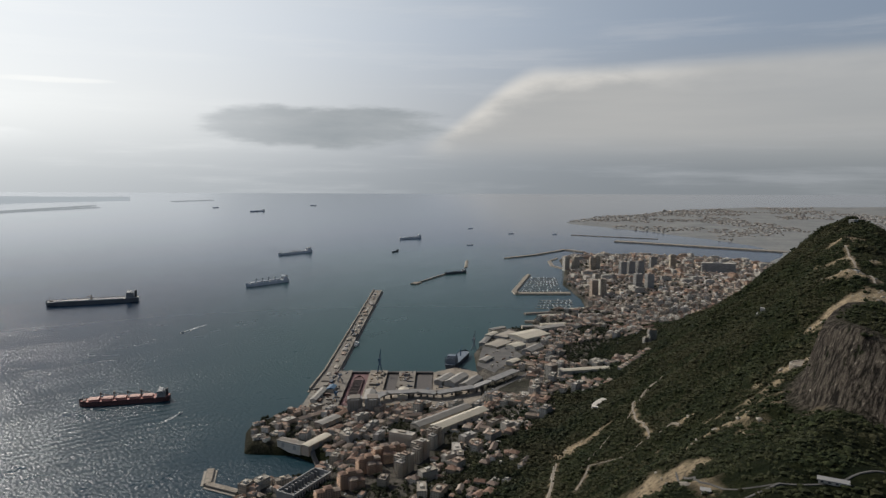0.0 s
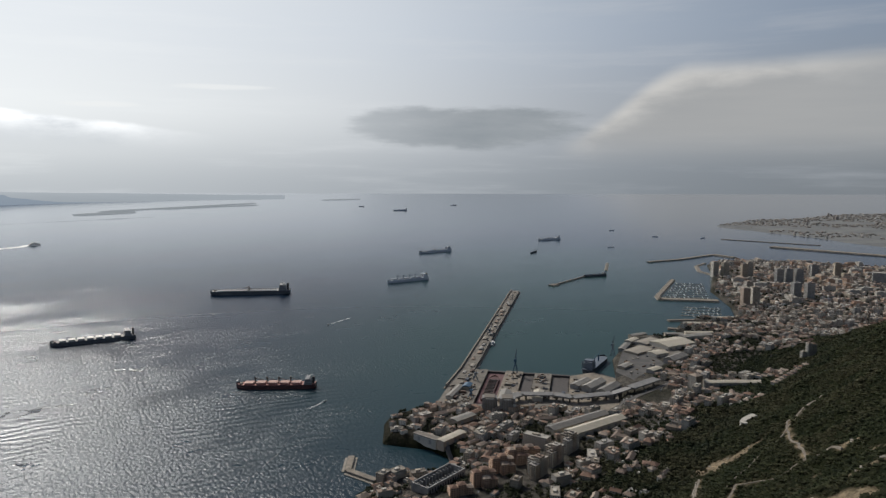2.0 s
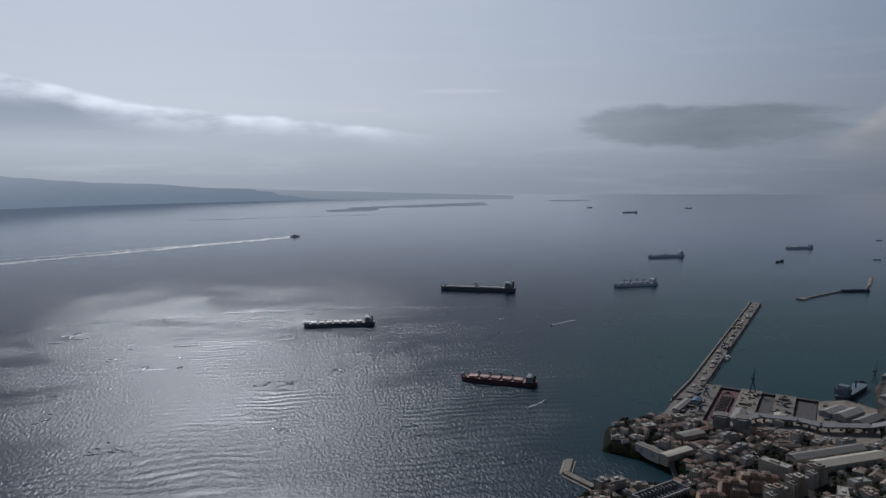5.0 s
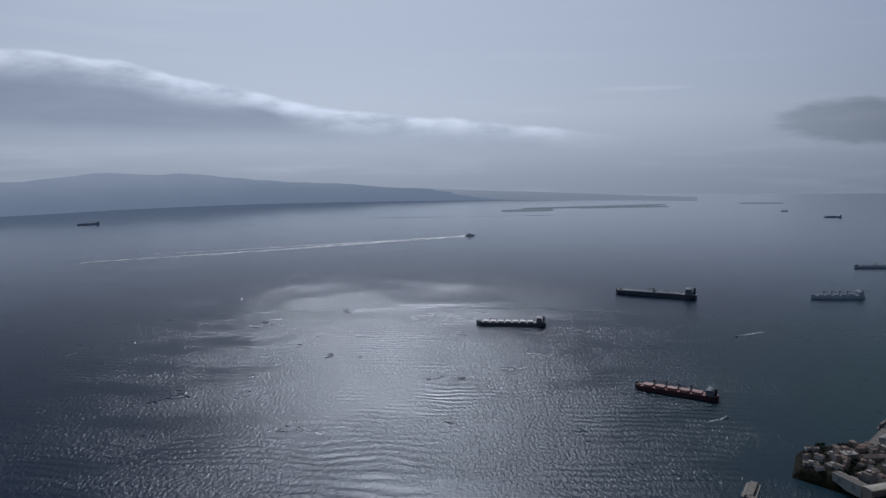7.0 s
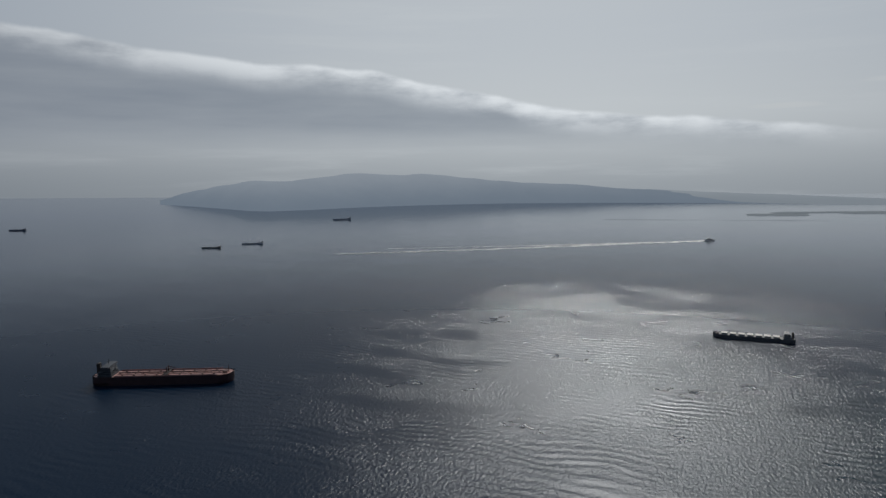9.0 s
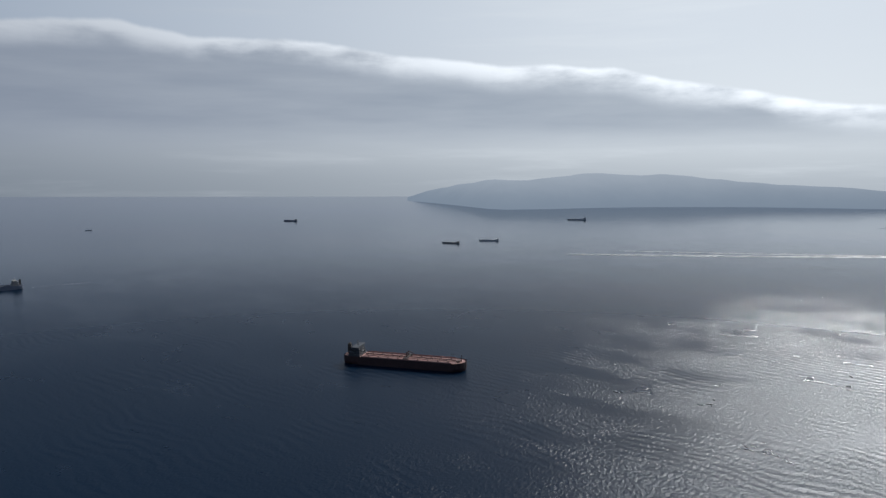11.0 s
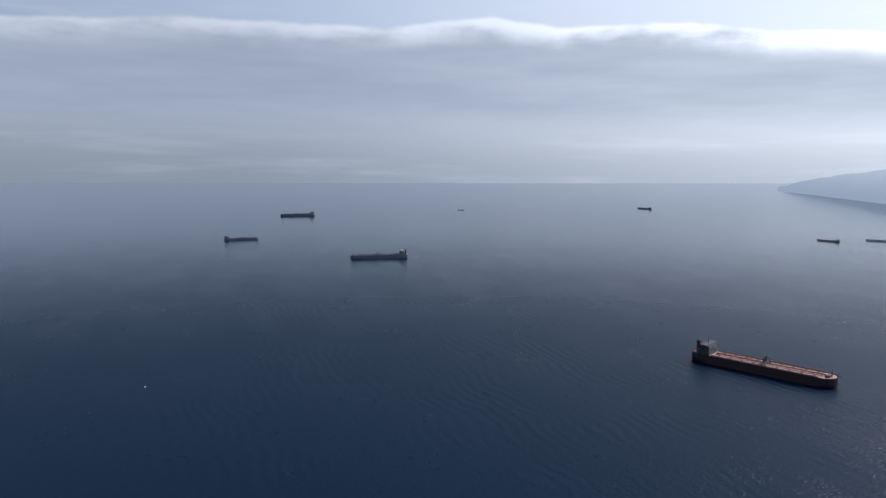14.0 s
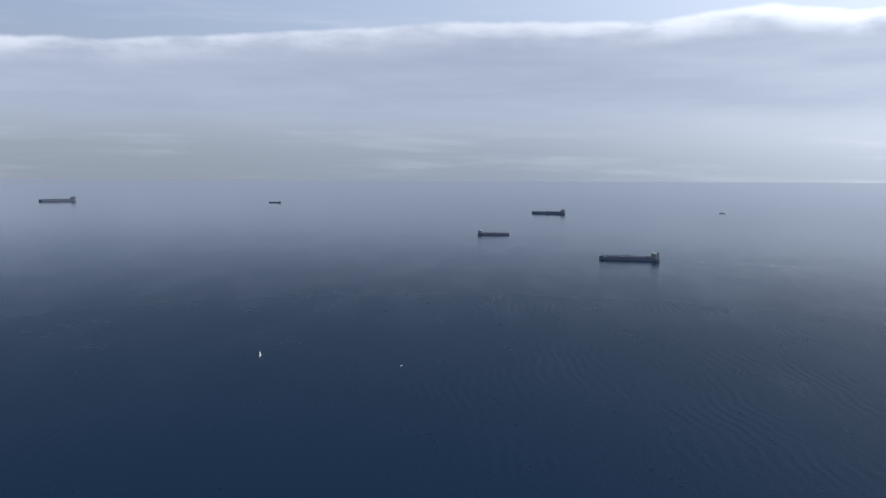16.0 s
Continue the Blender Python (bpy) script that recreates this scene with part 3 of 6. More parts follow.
def hills(name, label, material, turns, rise, depth=520):
    """A far range: turns are rows of bearing, distance of its foot and height of its crest."""
    rows = 90
    turns = sorted(turns)
    bearing = np.linspace(turns[0][0], turns[-1][0], rows)
    foot, crest = (np.interp(bearing, [t[0] for t in turns], [t[k] for t in turns]) for k in (1, 2))
    vs = []
    profile = [(-0.02, -0.03), (0.0, 0.012), (0.10, 0.18), (0.30, 0.52), (0.55, 0.83), (0.8, 1.0), (1.0, 0.85)]
    for k, u in profile:
        r = foot + k * depth
        x, y = -np.sin(np.radians(bearing)) * r, np.cos(np.radians(bearing)) * r
        z = crest * u + (hash_noise(x, y, 260, 2) * 0.14 + hash_noise(x, y, 90, 3) * 0.08) * crest * u
        vs.append(np.stack([x, y, z], -1))
    idx = np.arange(rows * len(profile)).reshape(len(profile), rows)
    q = np.stack([idx[:-1, :-1], idx[:-1, 1:], idx[1:, 1:], idx[1:, :-1]], -1).reshape(-1, 4)
    return tagged(new(name, raw_mesh(name, np.concatenate(vs), q, material, True)), label, "hills", kind="structure")


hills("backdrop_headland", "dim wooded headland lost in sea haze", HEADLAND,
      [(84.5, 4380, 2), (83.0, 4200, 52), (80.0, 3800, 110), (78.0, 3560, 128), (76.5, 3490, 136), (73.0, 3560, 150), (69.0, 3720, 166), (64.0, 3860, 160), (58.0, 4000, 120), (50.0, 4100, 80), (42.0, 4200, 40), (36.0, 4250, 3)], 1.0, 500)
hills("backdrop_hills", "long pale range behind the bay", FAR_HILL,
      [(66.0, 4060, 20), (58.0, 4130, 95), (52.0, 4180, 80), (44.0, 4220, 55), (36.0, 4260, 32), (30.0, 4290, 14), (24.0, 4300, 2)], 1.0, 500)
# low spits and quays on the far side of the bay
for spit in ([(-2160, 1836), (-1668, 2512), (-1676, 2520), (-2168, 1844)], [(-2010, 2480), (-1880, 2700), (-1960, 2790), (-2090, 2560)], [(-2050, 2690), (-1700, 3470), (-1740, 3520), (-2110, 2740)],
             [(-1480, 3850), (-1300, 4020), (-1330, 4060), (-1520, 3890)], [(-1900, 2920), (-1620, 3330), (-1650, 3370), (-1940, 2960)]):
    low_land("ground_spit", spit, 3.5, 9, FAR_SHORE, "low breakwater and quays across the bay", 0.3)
# ---- ships ----


def hull_mesh(L, B, D, material, sheer=0.6, full=False):
    """A lofted hull: stern at -L/2, bow at +L/2, deck edge at D over the water."""
    bm = bmesh.new()
    stations = [(-0.5, 0.62, 0.25), (-0.485, 0.80, 0.1), (-0.44, 0.95, 0.0), (-0.36, 1.0, 0.0), (-0.1, 1.0, 0.0), (0.2, 1.0, 0.0), (0.36, 0.98, 0.0), (0.42, 0.86, 0.15), (0.465, 0.58, 0.5), (0.49, 0.26, 1.0), (0.5, 0.03, 1.3)]
    if full:
        stations[-4:] = [(0.43, 0.95, 0.1), (0.47, 0.78, 0.3), (0.49, 0.50, 0.5), (0.5, 0.2, 0.6)]
    loops = []
    for k, half, up in stations:
        b = half * B / 2
        low = max(0.0, b * (1 - 0.35 * min(1.0, abs(k) * 2.4 - 0.55)) if abs(k) > 0.36 else b)
        top = D + sheer * up
        loops.append([bm.verts.new(p) for p in ((k * L * (0.985 if k > 0.45 else 1), -low, -1.5), (k * L, -b * 0.99, D * 0.35), (k * L, -b, top), (k * L, b, top), (k * L, b * 0.99, D * 0.35), (k * L * (0.985 if k > 0.45 else 1), low, -1.5))])
    for a, b in zip(loops, loops[1:]):
        for i in range(5):
            if i != 2:
                bm.faces.new((a[i], a[i + 1], b[i + 1], b[i]))
    bm.faces.new(loops[0])
    bm.faces.new(loops[-1][::-1])
    return mesh_of("hull", bm, material)


def deck_mesh(L, B, D, material, full=False):
    bm = bmesh.new()
    edge = [(-0.497, 0.60), (-0.485, 0.78), (-0.44, 0.93), (-0.36, 0.98), (0.36, 0.96), (0.42, 0.84), (0.465, 0.56), (0.488, 0.24)]
    if full:
        edge[-3:] = [(0.43, 0.93), (0.47, 0.76), (0.487, 0.48)]
    ring = [(k * L, h * B / 2) for k, h in edge] + [(k * L, -h * B / 2) for k, h in edge[::-1]]
    top = [bm.verts.new((x, y, D - 0.25)) for x, y in ring]
    low = [bm.verts.new((x, y, D - 0.6)) for x, y in ring]
    bm.faces.new(top)
    bm.faces.new(low[::-1])
    for i in range(len(ring)):
        j = (i + 1) % len(ring)
        bm.faces.new((low[i], low[j], top[j], top[i]))
    return mesh_of("deck", bm, material)


def ship(name, label, bow, stern, kind, hull_paint, deck_paint, house_paint, hatch_paint=None, gear_paint=None, cranes=0, hatches=0, height=1.0):
    """An anchored ship between its bow and stern on the water."""
    (bx, by), (sx, sy) = bow, stern
    L = math.hypot(bx - sx, by - sy)
    B, D = L * 0.17, L * 0.056 * height
    base = thing(name, label, "ship", pose((bx + sx) / 2, (by + sy) / 2, 0, 0, 0, math.degrees(math.atan2(by - sy, bx - sx))), group="ships at anchor")
    part("hull", hull_mesh(L, B, D, hull_paint, L * 0.012, kind == "tanker"), None, base)
    part("deck", deck_mesh(L, B, D, deck_paint, kind == "tanker"), None, base)
    # deckhouse in tiers, with a bridge and its wings
    bm = bmesh.new()
    h0, t = -0.40 * L, L * 0.0125
    for i, (a, b, wide) in enumerate(((0.055, 0.045, 0.92), (0.05, 0.04, 0.80), (0.045, 0.036, 0.74), (0.042, 0.034, 0.70), (0.04, 0.032, 0.68))):
        box(bm, h0 - a * L, -wide * B / 2, D - 0.3 + i * t, h0 + b * L, wide * B / 2, D + (i + 1) * t - 0.1)
    house = part("deckhouse", bm, house_paint, base)
    bm = bmesh.new()
    for i in range(1, 5):
        box(bm, h0 + (0.047 - 0.004 * i) * L, -0.33 * B, D + (i + 0.35) * t, h0 + (0.0475 - 0.004 * i) * L - (0.0045 * L if i else 0) * 0 + 0.05, 0.33 * B, D + (i + 0.7) * t)
    part("glazing", bm, GLASS, house)
    bm = bmesh.new()
    box(bm, h0 - 0.025 * L, -0.5 * B, D + 5 * t, h0 + 0.03 * L, 0.5 * B, D + 5.9 * t)
    part("bridge", bm, house_paint, base)
    bm = bmesh.new()
    tube(bm, (h0, 0, D + 5.9 * t), (h0, 0, D + 9.4 * t), 0.0035 * L, 0.0015 * L)
    box(bm, h0 - 0.002 * L, -0.14 * B, D + 8 * t, h0 + 0.002 * L, 0.14 * B, D + 8.3 * t)
    part("mast", bm, house_paint, base)
    bm = bmesh.new()
    box(bm, -0.482 * L, -0.12 * B, D - 0.3, -0.458 * L, 0.12 * B, D + 6.9 * t)
    bmesh.ops.bevel(bm, geom=bm.edges[:], offset=0.005 * L, segments=2, affect="EDGES")
    part("funnel", bm, DARKGEAR, base)
    # forecastle gear
    bm = bmesh.new()
    box(bm, 0.425 * L, -0.16 * B, D - 0.3, 0.455 * L, 0.16 * B, D + 0.010 * L)
    tube(bm, (0.462 * L, 0, D), (0.462 * L, 0, D + 0.055 * L), 0.003 * L, 0.0015 * L)
    for s in (-1, 1):
        tube(bm, (0.44 * L, s * 0.2 * B - 0.5, D + 0.3), (0.44 * L, s * 0.2 * B + 0.5, D + 0.3), 0.006 * L, 0.006 * L)
    part("forecastle_gear", bm, gear_paint or DARKGEAR, base)
    # bulwark rail all round is in the hull's sheer; lifeboat at each side
    for s in (-1, 1):
        bm = bmesh.new()
        bmesh.ops.create_uvsphere(bm, u_segments=8, v_segments=6, radius=1.0, matrix=pose(h0 - 0.03 * L, s * 0.47 * B, D + 2.6 * t) @ Matrix.Diagonal((0.022 * L, 0.008 * L, 0.008 * L, 1)))
        part("lifeboat", bm, house_paint, base)
    if kind == "bulker":
        lo, hi = -0.33 * L, 0.41 * L
        step_x = (hi - lo) / hatches
        for i in range(hatches):
            bm = bmesh.new()
            x = lo + (i + 0.5) * step_x
            hw = 0.30 * B
            box(bm, x - 0.36 * step_x, -hw, D - 0.3, x + 0.36 * step_x, hw, D + 0.012 * L)
            cover = part("hatch_coaming", bm, deck_paint, base)
            bm = bmesh.new()
            for s in (-1, 1):
                box(bm, x - 0.38 * step_x, min(0.03 * s, s * hw * 1.05), D + 0.012 * L, x + 0.38 * step_x, max(0.03 * s, s * hw * 1.05), D + 0.019 * L)
            part("hatch_cover", bm, hatch_paint, cover)
        for i in range(cranes):
            x = lo + (i + 1) * step_x if cranes < hatches else lo + (i + 0.98) * step_x
            bm = bmesh.new()
            tube(bm, (x, 0, D - 0.3), (x, 0, D + 0.078 * L), 0.0075 * L, 0.006 * L)
            box(bm, x - 0.009 * L, -0.009 * L, D + 0.058 * L, x + 0.010 * L, 0.009 * L, D + 0.084 * L)
            post = part("crane_post", bm, gear_paint or BUFF, base)
            bm = bmesh.new()
            for s in (-0.008, 0.008):
                tube(bm, (x, s * L, D + 0.062 * L), (x - 0.11 * L, s * 0.3 * L, D + 0.042 * L), 0.003 * L, 0.002 * L, 6)
            tube(bm, (x, 0, D + 0.083 * L), (x - 0.10 * L, 0, D + 0.044 * L), 0.001 * L, 0.001 * L, 4)
            part("jib", bm, gear_paint or BUFF, post)
    else:
        # tanker: a pipe run, a manifold amidships, tank hatches
        bm = bmesh.new()
        for y in (-0.05, -0.017, 0.017, 0.05):
            tube(bm, (-0.33 * L, y * B, D + 0.008 * L), (0.42 * L, y * B, D + 0.008 * L), 0.0026 * L, 0.0026 * L, 6)
        for i in range(14):
            x = (-0.32 + i * 0.055) * L
            box(bm, x - 0.1, -0.07 * B, D - 0.3, x + 0.1, 0.07 * B, D + 0.006 * L)
        part("pipe_run", bm, gear_paint or deck_paint, base)
        bm = bmesh.new()
        for y in np.linspace(-0.012, 0.012, 4):
            tube(bm, (y * L + 0.02 * L, -0.44 * B, D + 0.010 * L), (y * L + 0.02 * L, 0.44 * B, D + 0.010 * L), 0.0026 * L, 0.0026 * L, 6)
        for s in (-1, 1):
            box(bm, 0.0, s * 0.40 * B - 0.4, D - 0.3, 0.04 * L, s * 0.40 * B + 0.4, D + 0.008 * L)
        part("manifold", bm, DARKGEAR, base)
        for s in (-1, 1):
            bm = bmesh.new()
            tube(bm, (0.02 * L, s * 0.12 * B, D - 0.3), (0.02 * L, s * 0.12 * B, D + 0.05 * L), 0.006 * L, 0.004 * L)
            tube(bm, (0.02 * L, s * 0.12 * B, D + 0.048 * L), (0.075 * L, s * 0.12 * B, D + 0.03 * L), 0.003 * L, 0.002 * L, 6)
            part("hose_crane", bm, gear_paint or BUFF, base)
        bm = bmesh.new()
        for i in range(9):
            for s in (-1, 1):
                x = (-0.29 + i * 0.082) * L
                tube(bm, (x, s * 0.28 * B, D - 0.3), (x, s * 0.28 * B, D + 0.007 * L), 0.006 * L, 0.006 * L, 8)
                box(bm, x + 0.03 * L, s * 0.46 * B - 0.15, D - 0.3, x + 0.032 * L, s * 0.46 * B + 0.15, D + 0.008 * L)
        tagged(part("tank_hatches", bm, gear_paint or deck_paint, base), kind="stuff")
        bm = bmesh.new()
        for s in (-1, 1):
            box(bm, -0.34 * L, s * 0.475 * B - 0.08, D - 0.2, 0.40 * L, s * 0.475 * B + 0.08, D + 0.008 * L)
            for i in range(24):
                x = (-0.34 + i * 0.032) * L
                box(bm, x, s * 0.475 * B - 0.1, D - 0.2, x + 0.12, s * 0.475 * B + 0.1, D + 0.011 * L)
        part("rail", bm, deck_paint, base)
    return base


ship("bulk_carrier", "rust red bulk carrier with four deck cranes and salmon hatches", (-323, 603), (-249, 621), "bulker", REDHULL, REDDECK, BACKLITWHITE, PINKHATCH, BUFF, 4, 5)
ship("crude_tanker", "long dark crude tanker with pale deck", (-597, 1039), (-475, 1080), "tanker", HAZEDARKHULL, PALEDECK, BACKLITWHITE, height=0.85)
ship("bulk_carrier", "geared bulk carrier greyed for haze, with four crane posts", (-343, 1206), (-283, 1268), "bulker", HAZEGREYHULL, HAZEGREYHULL, HAZEGREYHULL, STEEL, STEEL, 4, 5)
ship("products_tanker", "grey laden tanker lying low in haze", (-384, 1629), (-320, 1696), "tanker", HAZEGREYHULL, HAZEGREYHULL, HAZEGREYHULL, height=0.9)
ship("bulk_carrier", "dark gearless bulk carrier with pale hatch covers", (-611, 699), (-540, 759), "bulker", HAZEDARKHULL, GREYDECK, BACKLITWHITE, HATCH, None, 0, 7, 0.9)
ship("crude_tanker", "large crude tanker, dark maroon hull and faded red deck", (-713, 130), (-769, 5), "tanker", OXHULL, PINKDECK, DARKSTEEL, gear_paint=REDHULL, height=1.15)
ship("crude_tanker", "slate grey tanker under way in haze", (-1268, -661), (-1327, -560), "tanker", HAZEBLUEHULL, HAZEBLUEHULL, GREYDECK)
ship("products_tanker", "slate grey tanker far off in haze", (-1481, -1027), (-1428, -1091), "tanker", HAZEBLUEHULL, HAZEBLUEHULL, GREYDECK)
ship("crude_tanker", "slate grey tanker riding far off in haze", (-2054, -1334), (-2114, -1237), "tanker", HAZEBLUEHULL, HAZEBLUEHULL, GREYDECK)
ship("cargo_ship", "small grey ship far off in haze", (-1723, -2388), (-1750, -2345), "tanker", HAZEBLUEHULL, HAZEBLUEHULL, GREYDECK)
ship("crude_tanker", "long slate grey tanker nearly lost in haze", (-1116, -3101), (-1235, -3034), "tanker", HAZEBLUEHULL, HAZEBLUEHULL, HAZEBLUEHULL)
ship("cargo_ship", "grey cargo ship in haze", (-1985, 398), (-1969, 453), "bulker", HAZEGREYHULL, HAZEGREYHULL, HAZEGREYHULL, STEEL, None, 0, 5)
ship("cargo_ship", "pale grey coaster in haze", (-1943, 284), (-1916, 329), "bulker", GREYDECK, GREYDECK, BACKLITWHITE, GREYDECK, None, 0, 4)
ship("cargo_ship", "low ship off the headland, greyed for haze", (-2703, 903), (-2692, 976), "tanker", HAZEGREYHULL, HAZEGREYHULL, HAZEGREYHULL)
ship("cargo_ship", "faint grey ship on the haze line", (-2833, -218), (-2801, -166), "tanker", HAZEBLUEHULL, HAZEBLUEHULL, HAZEBLUEHULL)
ship("products_tanker", "tanker off the harbour, greyed for haze", (-122, 1981), (-64, 2029), "tanker", HAZEGREYHULL, HAZEGREYHULL, HAZEGREYHULL)
ship("cargo_ship", "small ship lying end-on in haze", (-122, 1686), (-110, 1714), "bulker", DARKHULL, STEEL, GREYDECK, STEEL, None, 0, 4, 1.6)
ship("products_tanker", "faint tanker near the far shore", (-850, 3092), (-796, 3131), "tanker", HAZEGREYHULL, HAZEGREYHULL, HAZEGREYHULL)
ship("products_tanker", "tanker berthed at the island jetty", (4, 1350), (46, 1378), "tanker", DARKHULL, STEEL, BACKLITWHITE, height=1.3)
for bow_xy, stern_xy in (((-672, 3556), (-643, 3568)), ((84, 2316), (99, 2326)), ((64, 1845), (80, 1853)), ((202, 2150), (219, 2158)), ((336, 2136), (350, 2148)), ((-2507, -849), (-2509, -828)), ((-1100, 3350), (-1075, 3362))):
    ship("coaster", "small grey coaster in haze", bow_xy, stern_xy, "bulker", HAZEGREYHULL, HAZEGREYHULL, HAZEGREYHULL, STEEL, None, 0, 3, 1.5)
# ---- harbour ----


def slab(bm, ring, z0, z1):
    """A prism over a ring of plan points."""
    low, top = [bm.verts.new((x, y, z0)) for x, y in ring], [bm.verts.new((x, y, z1)) for x, y in ring]
    bm.faces.new(top)
    bm.faces.new(low[::-1])
    for i in range(len(ring)):
        j = (i + 1) % len(ring)
        bm.faces.new((low[i], low[j], top[j], top[i]))


def strip(line, wide):
    """The two sides of a band along a line."""
    out_l, out_r = [], []
    for i, (x, y) in enumerate(line):
        a, b = line[max(i - 1, 0)], line[min(i + 1, len(line) - 1)]
        ux, uy = b[0] - a[0], b[1] - a[1]
        k = wide / 2 / math.hypot(ux, uy)
        out_l.append((x - uy * k, y + ux * k))
        out_r.append((x + uy * k, y - ux * k))
    return out_l + out_r[::-1]


def mole(name, label, line, wide, top, parapet=0.0):
    """A masonry mole with a sloped rubble foot, a roadway and, at its seaward side, a parapet."""
    base = thing(name, label, "mole", kind="structure")
    for (a, b) in zip(line, line[1:]):
        bm = bmesh.new()
        slab(bm, strip([a, b], wide), -3, top)
        part("wall", bm, CONCRETE, base)
        bm = bmesh.new()
        slab(bm, strip([a, b], wide + 4), -3, 0.5)
        part("rubble_foot", bm, STONE if top < 3 else PALE, base)
        bm = bmesh.new()
        slab(bm, strip([a, b], wide * 0.8), top - 0.2, top + 0.05)
        part("roadway", bm, CONCRETE if top > 3 else PALE, base)
        if parapet:
            ux, uy = b[0] - a[0], b[1] - a[1]
            k = (wide / 2 - 0.9) / math.hypot(ux, uy)
            bm = bmesh.new()
            slab(bm, strip([(a[0] - uy * k, a[1] + ux * k), (b[0] - uy * k, b[1] + ux * k)], 1.5), top - 0.2, top + parapet)
            part("parapet", bm, PALE, base)
    return base


mole("south_mole", "long stone mole with roadway and parapet", [(-118, 640), (-114, 700), (-109, 1162)], 15.0, 3.2, 1.8)
mole("detached_mole", "low detached mole in the roads", [(143, 1584), (215, 1640), (306, 1746)], 9.0, 2.2)
mole("detached_mole", "stone mole closing the north harbour", [(306, 1746), (345, 1700)], 12.0, 2.4)
mole("bay_mole", "small pale mole at the little bay", [(-133, 436), (-157, 447), (-162, 470)], 5.0, 2.0)
mole("island_jetty", "narrow jetty with a dolphin berth", [(-52, 1236), (-44, 1250)], 12.0, 2.0)
mole("island_jetty", "thin trestle jetty over open water", [(-44, 1250), (6, 1352)], 2.6, 2.2)
mole("island_jetty", "thin trestle jetty over open water", [(48, 1440), (54, 1545)], 3.0, 2.0)
mole("marina_mole", "broad pale stone marina mole", [(124, 1142), (122, 1170), (166, 1345)], 7.0, 2.2)
mole("marina_mole", "broad pale stone marina mole", [(122, 1148), (212, 1150)], 16.0, 2.2)
mole("runway", "runway embankment reaching out into the bay", [(482, 1945), (850, 1712)], 26.0, 2.4)
mole("marina_mole", "quay of the inner basin", [(118, 988), (160, 1000), (200, 996)], 6.0, 2.2)
mole("marina_mole", "quay beside moored yachts", [(112, 938), (150, 934), (190, 940)], 7.0, 2.4)
mole("breakwater", "curved breakwater of a small beach", [(252, 1420), (232, 1470), (236, 1540), (262, 1590)], 5.0, 1.6)
mole("breakwater", "thin breakwater across the north bay", [(390, 2120), (620, 2010)], 5.0, 1.5)

# sheds, stores and vehicles along the mole, each a thing of its own
rng = random.Random(4)
TAKEN = []          # places already built on: x, y, radius


def take(x, y, turn, w_, d):
    c, s = math.cos(radians(turn)), math.sin(radians(turn))
    for k in np.arange(-w_ / 2, w_ / 2 + 0.1, max(d / 2, 2)):
        TAKEN.append((x + k * c, y + k * s, d / 2 + 2.5))



def shed(name, label, x, y, turn, w_, d, h, walls, roof, pitch=0.25, group=""):
    """A long shed: walls, a ridged roof with eaves, a row of roller doors."""
    take(x, y, turn, w_, d)
    base = thing(name, label, "shed", pose(x, y, ground_at(x, y) if inside(COAST, np.array([x]), np.array([y]))[0] > 0 else 2.4, 0, 0, turn), group)
    bm = bmesh.new()
    box(bm, -w_ / 2, -d / 2, -3, w_ / 2, d / 2, h)
    part("wall", bm, walls, base)
    bm = bmesh.new()
    rise = d * pitch
    ring = [(-d / 2 - 0.4, h - 0.1), (0, h + rise), (d / 2 + 0.4, h - 0.1), (d / 2 + 0.4, h - 0.45), (-d / 2 - 0.4, h - 0.45)]
    a = [bm.verts.new((-w_ / 2 - 0.3, p, q)) for p, q in ring]
    b = [bm.verts.new((w_ / 2 + 0.3, p, q)) for p, q in ring]
    bm.faces.new(a), bm.faces.new(b[::-1])
    for i in range(5):
        bm.faces.new((a[i], b[i], b[(i + 1) % 5], a[(i + 1) % 5]))
    part("roof", bm, roof, base)
    for i in range(max(2, int(w_ / 8))):
        bm = bmesh.new()
        u = -w_ / 2 + (i + 0.5) * w_ / max(2, int(w_ / 8))
        box(bm, u - 1.3, -d / 2 - 0.12, 0, u + 1.3, -d / 2 + 0.05, h * 0.66)
        part("door", bm, GREYWALL, base)
    return base


for i in range(20):
    y = 690 + i * 23 + rng.uniform(-6, 6)
    shed("store_shed", "small low store on the mole", -111.5 + (y - 700) * 0.011 + rng.uniform(-3.5, 1.5), y, 89, rng.uniform(5, 12), rng.uniform(2.5, 4), rng.uniform(1.6, 3.0), WALL, FLATROOF, 0.12, "stores along the mole")


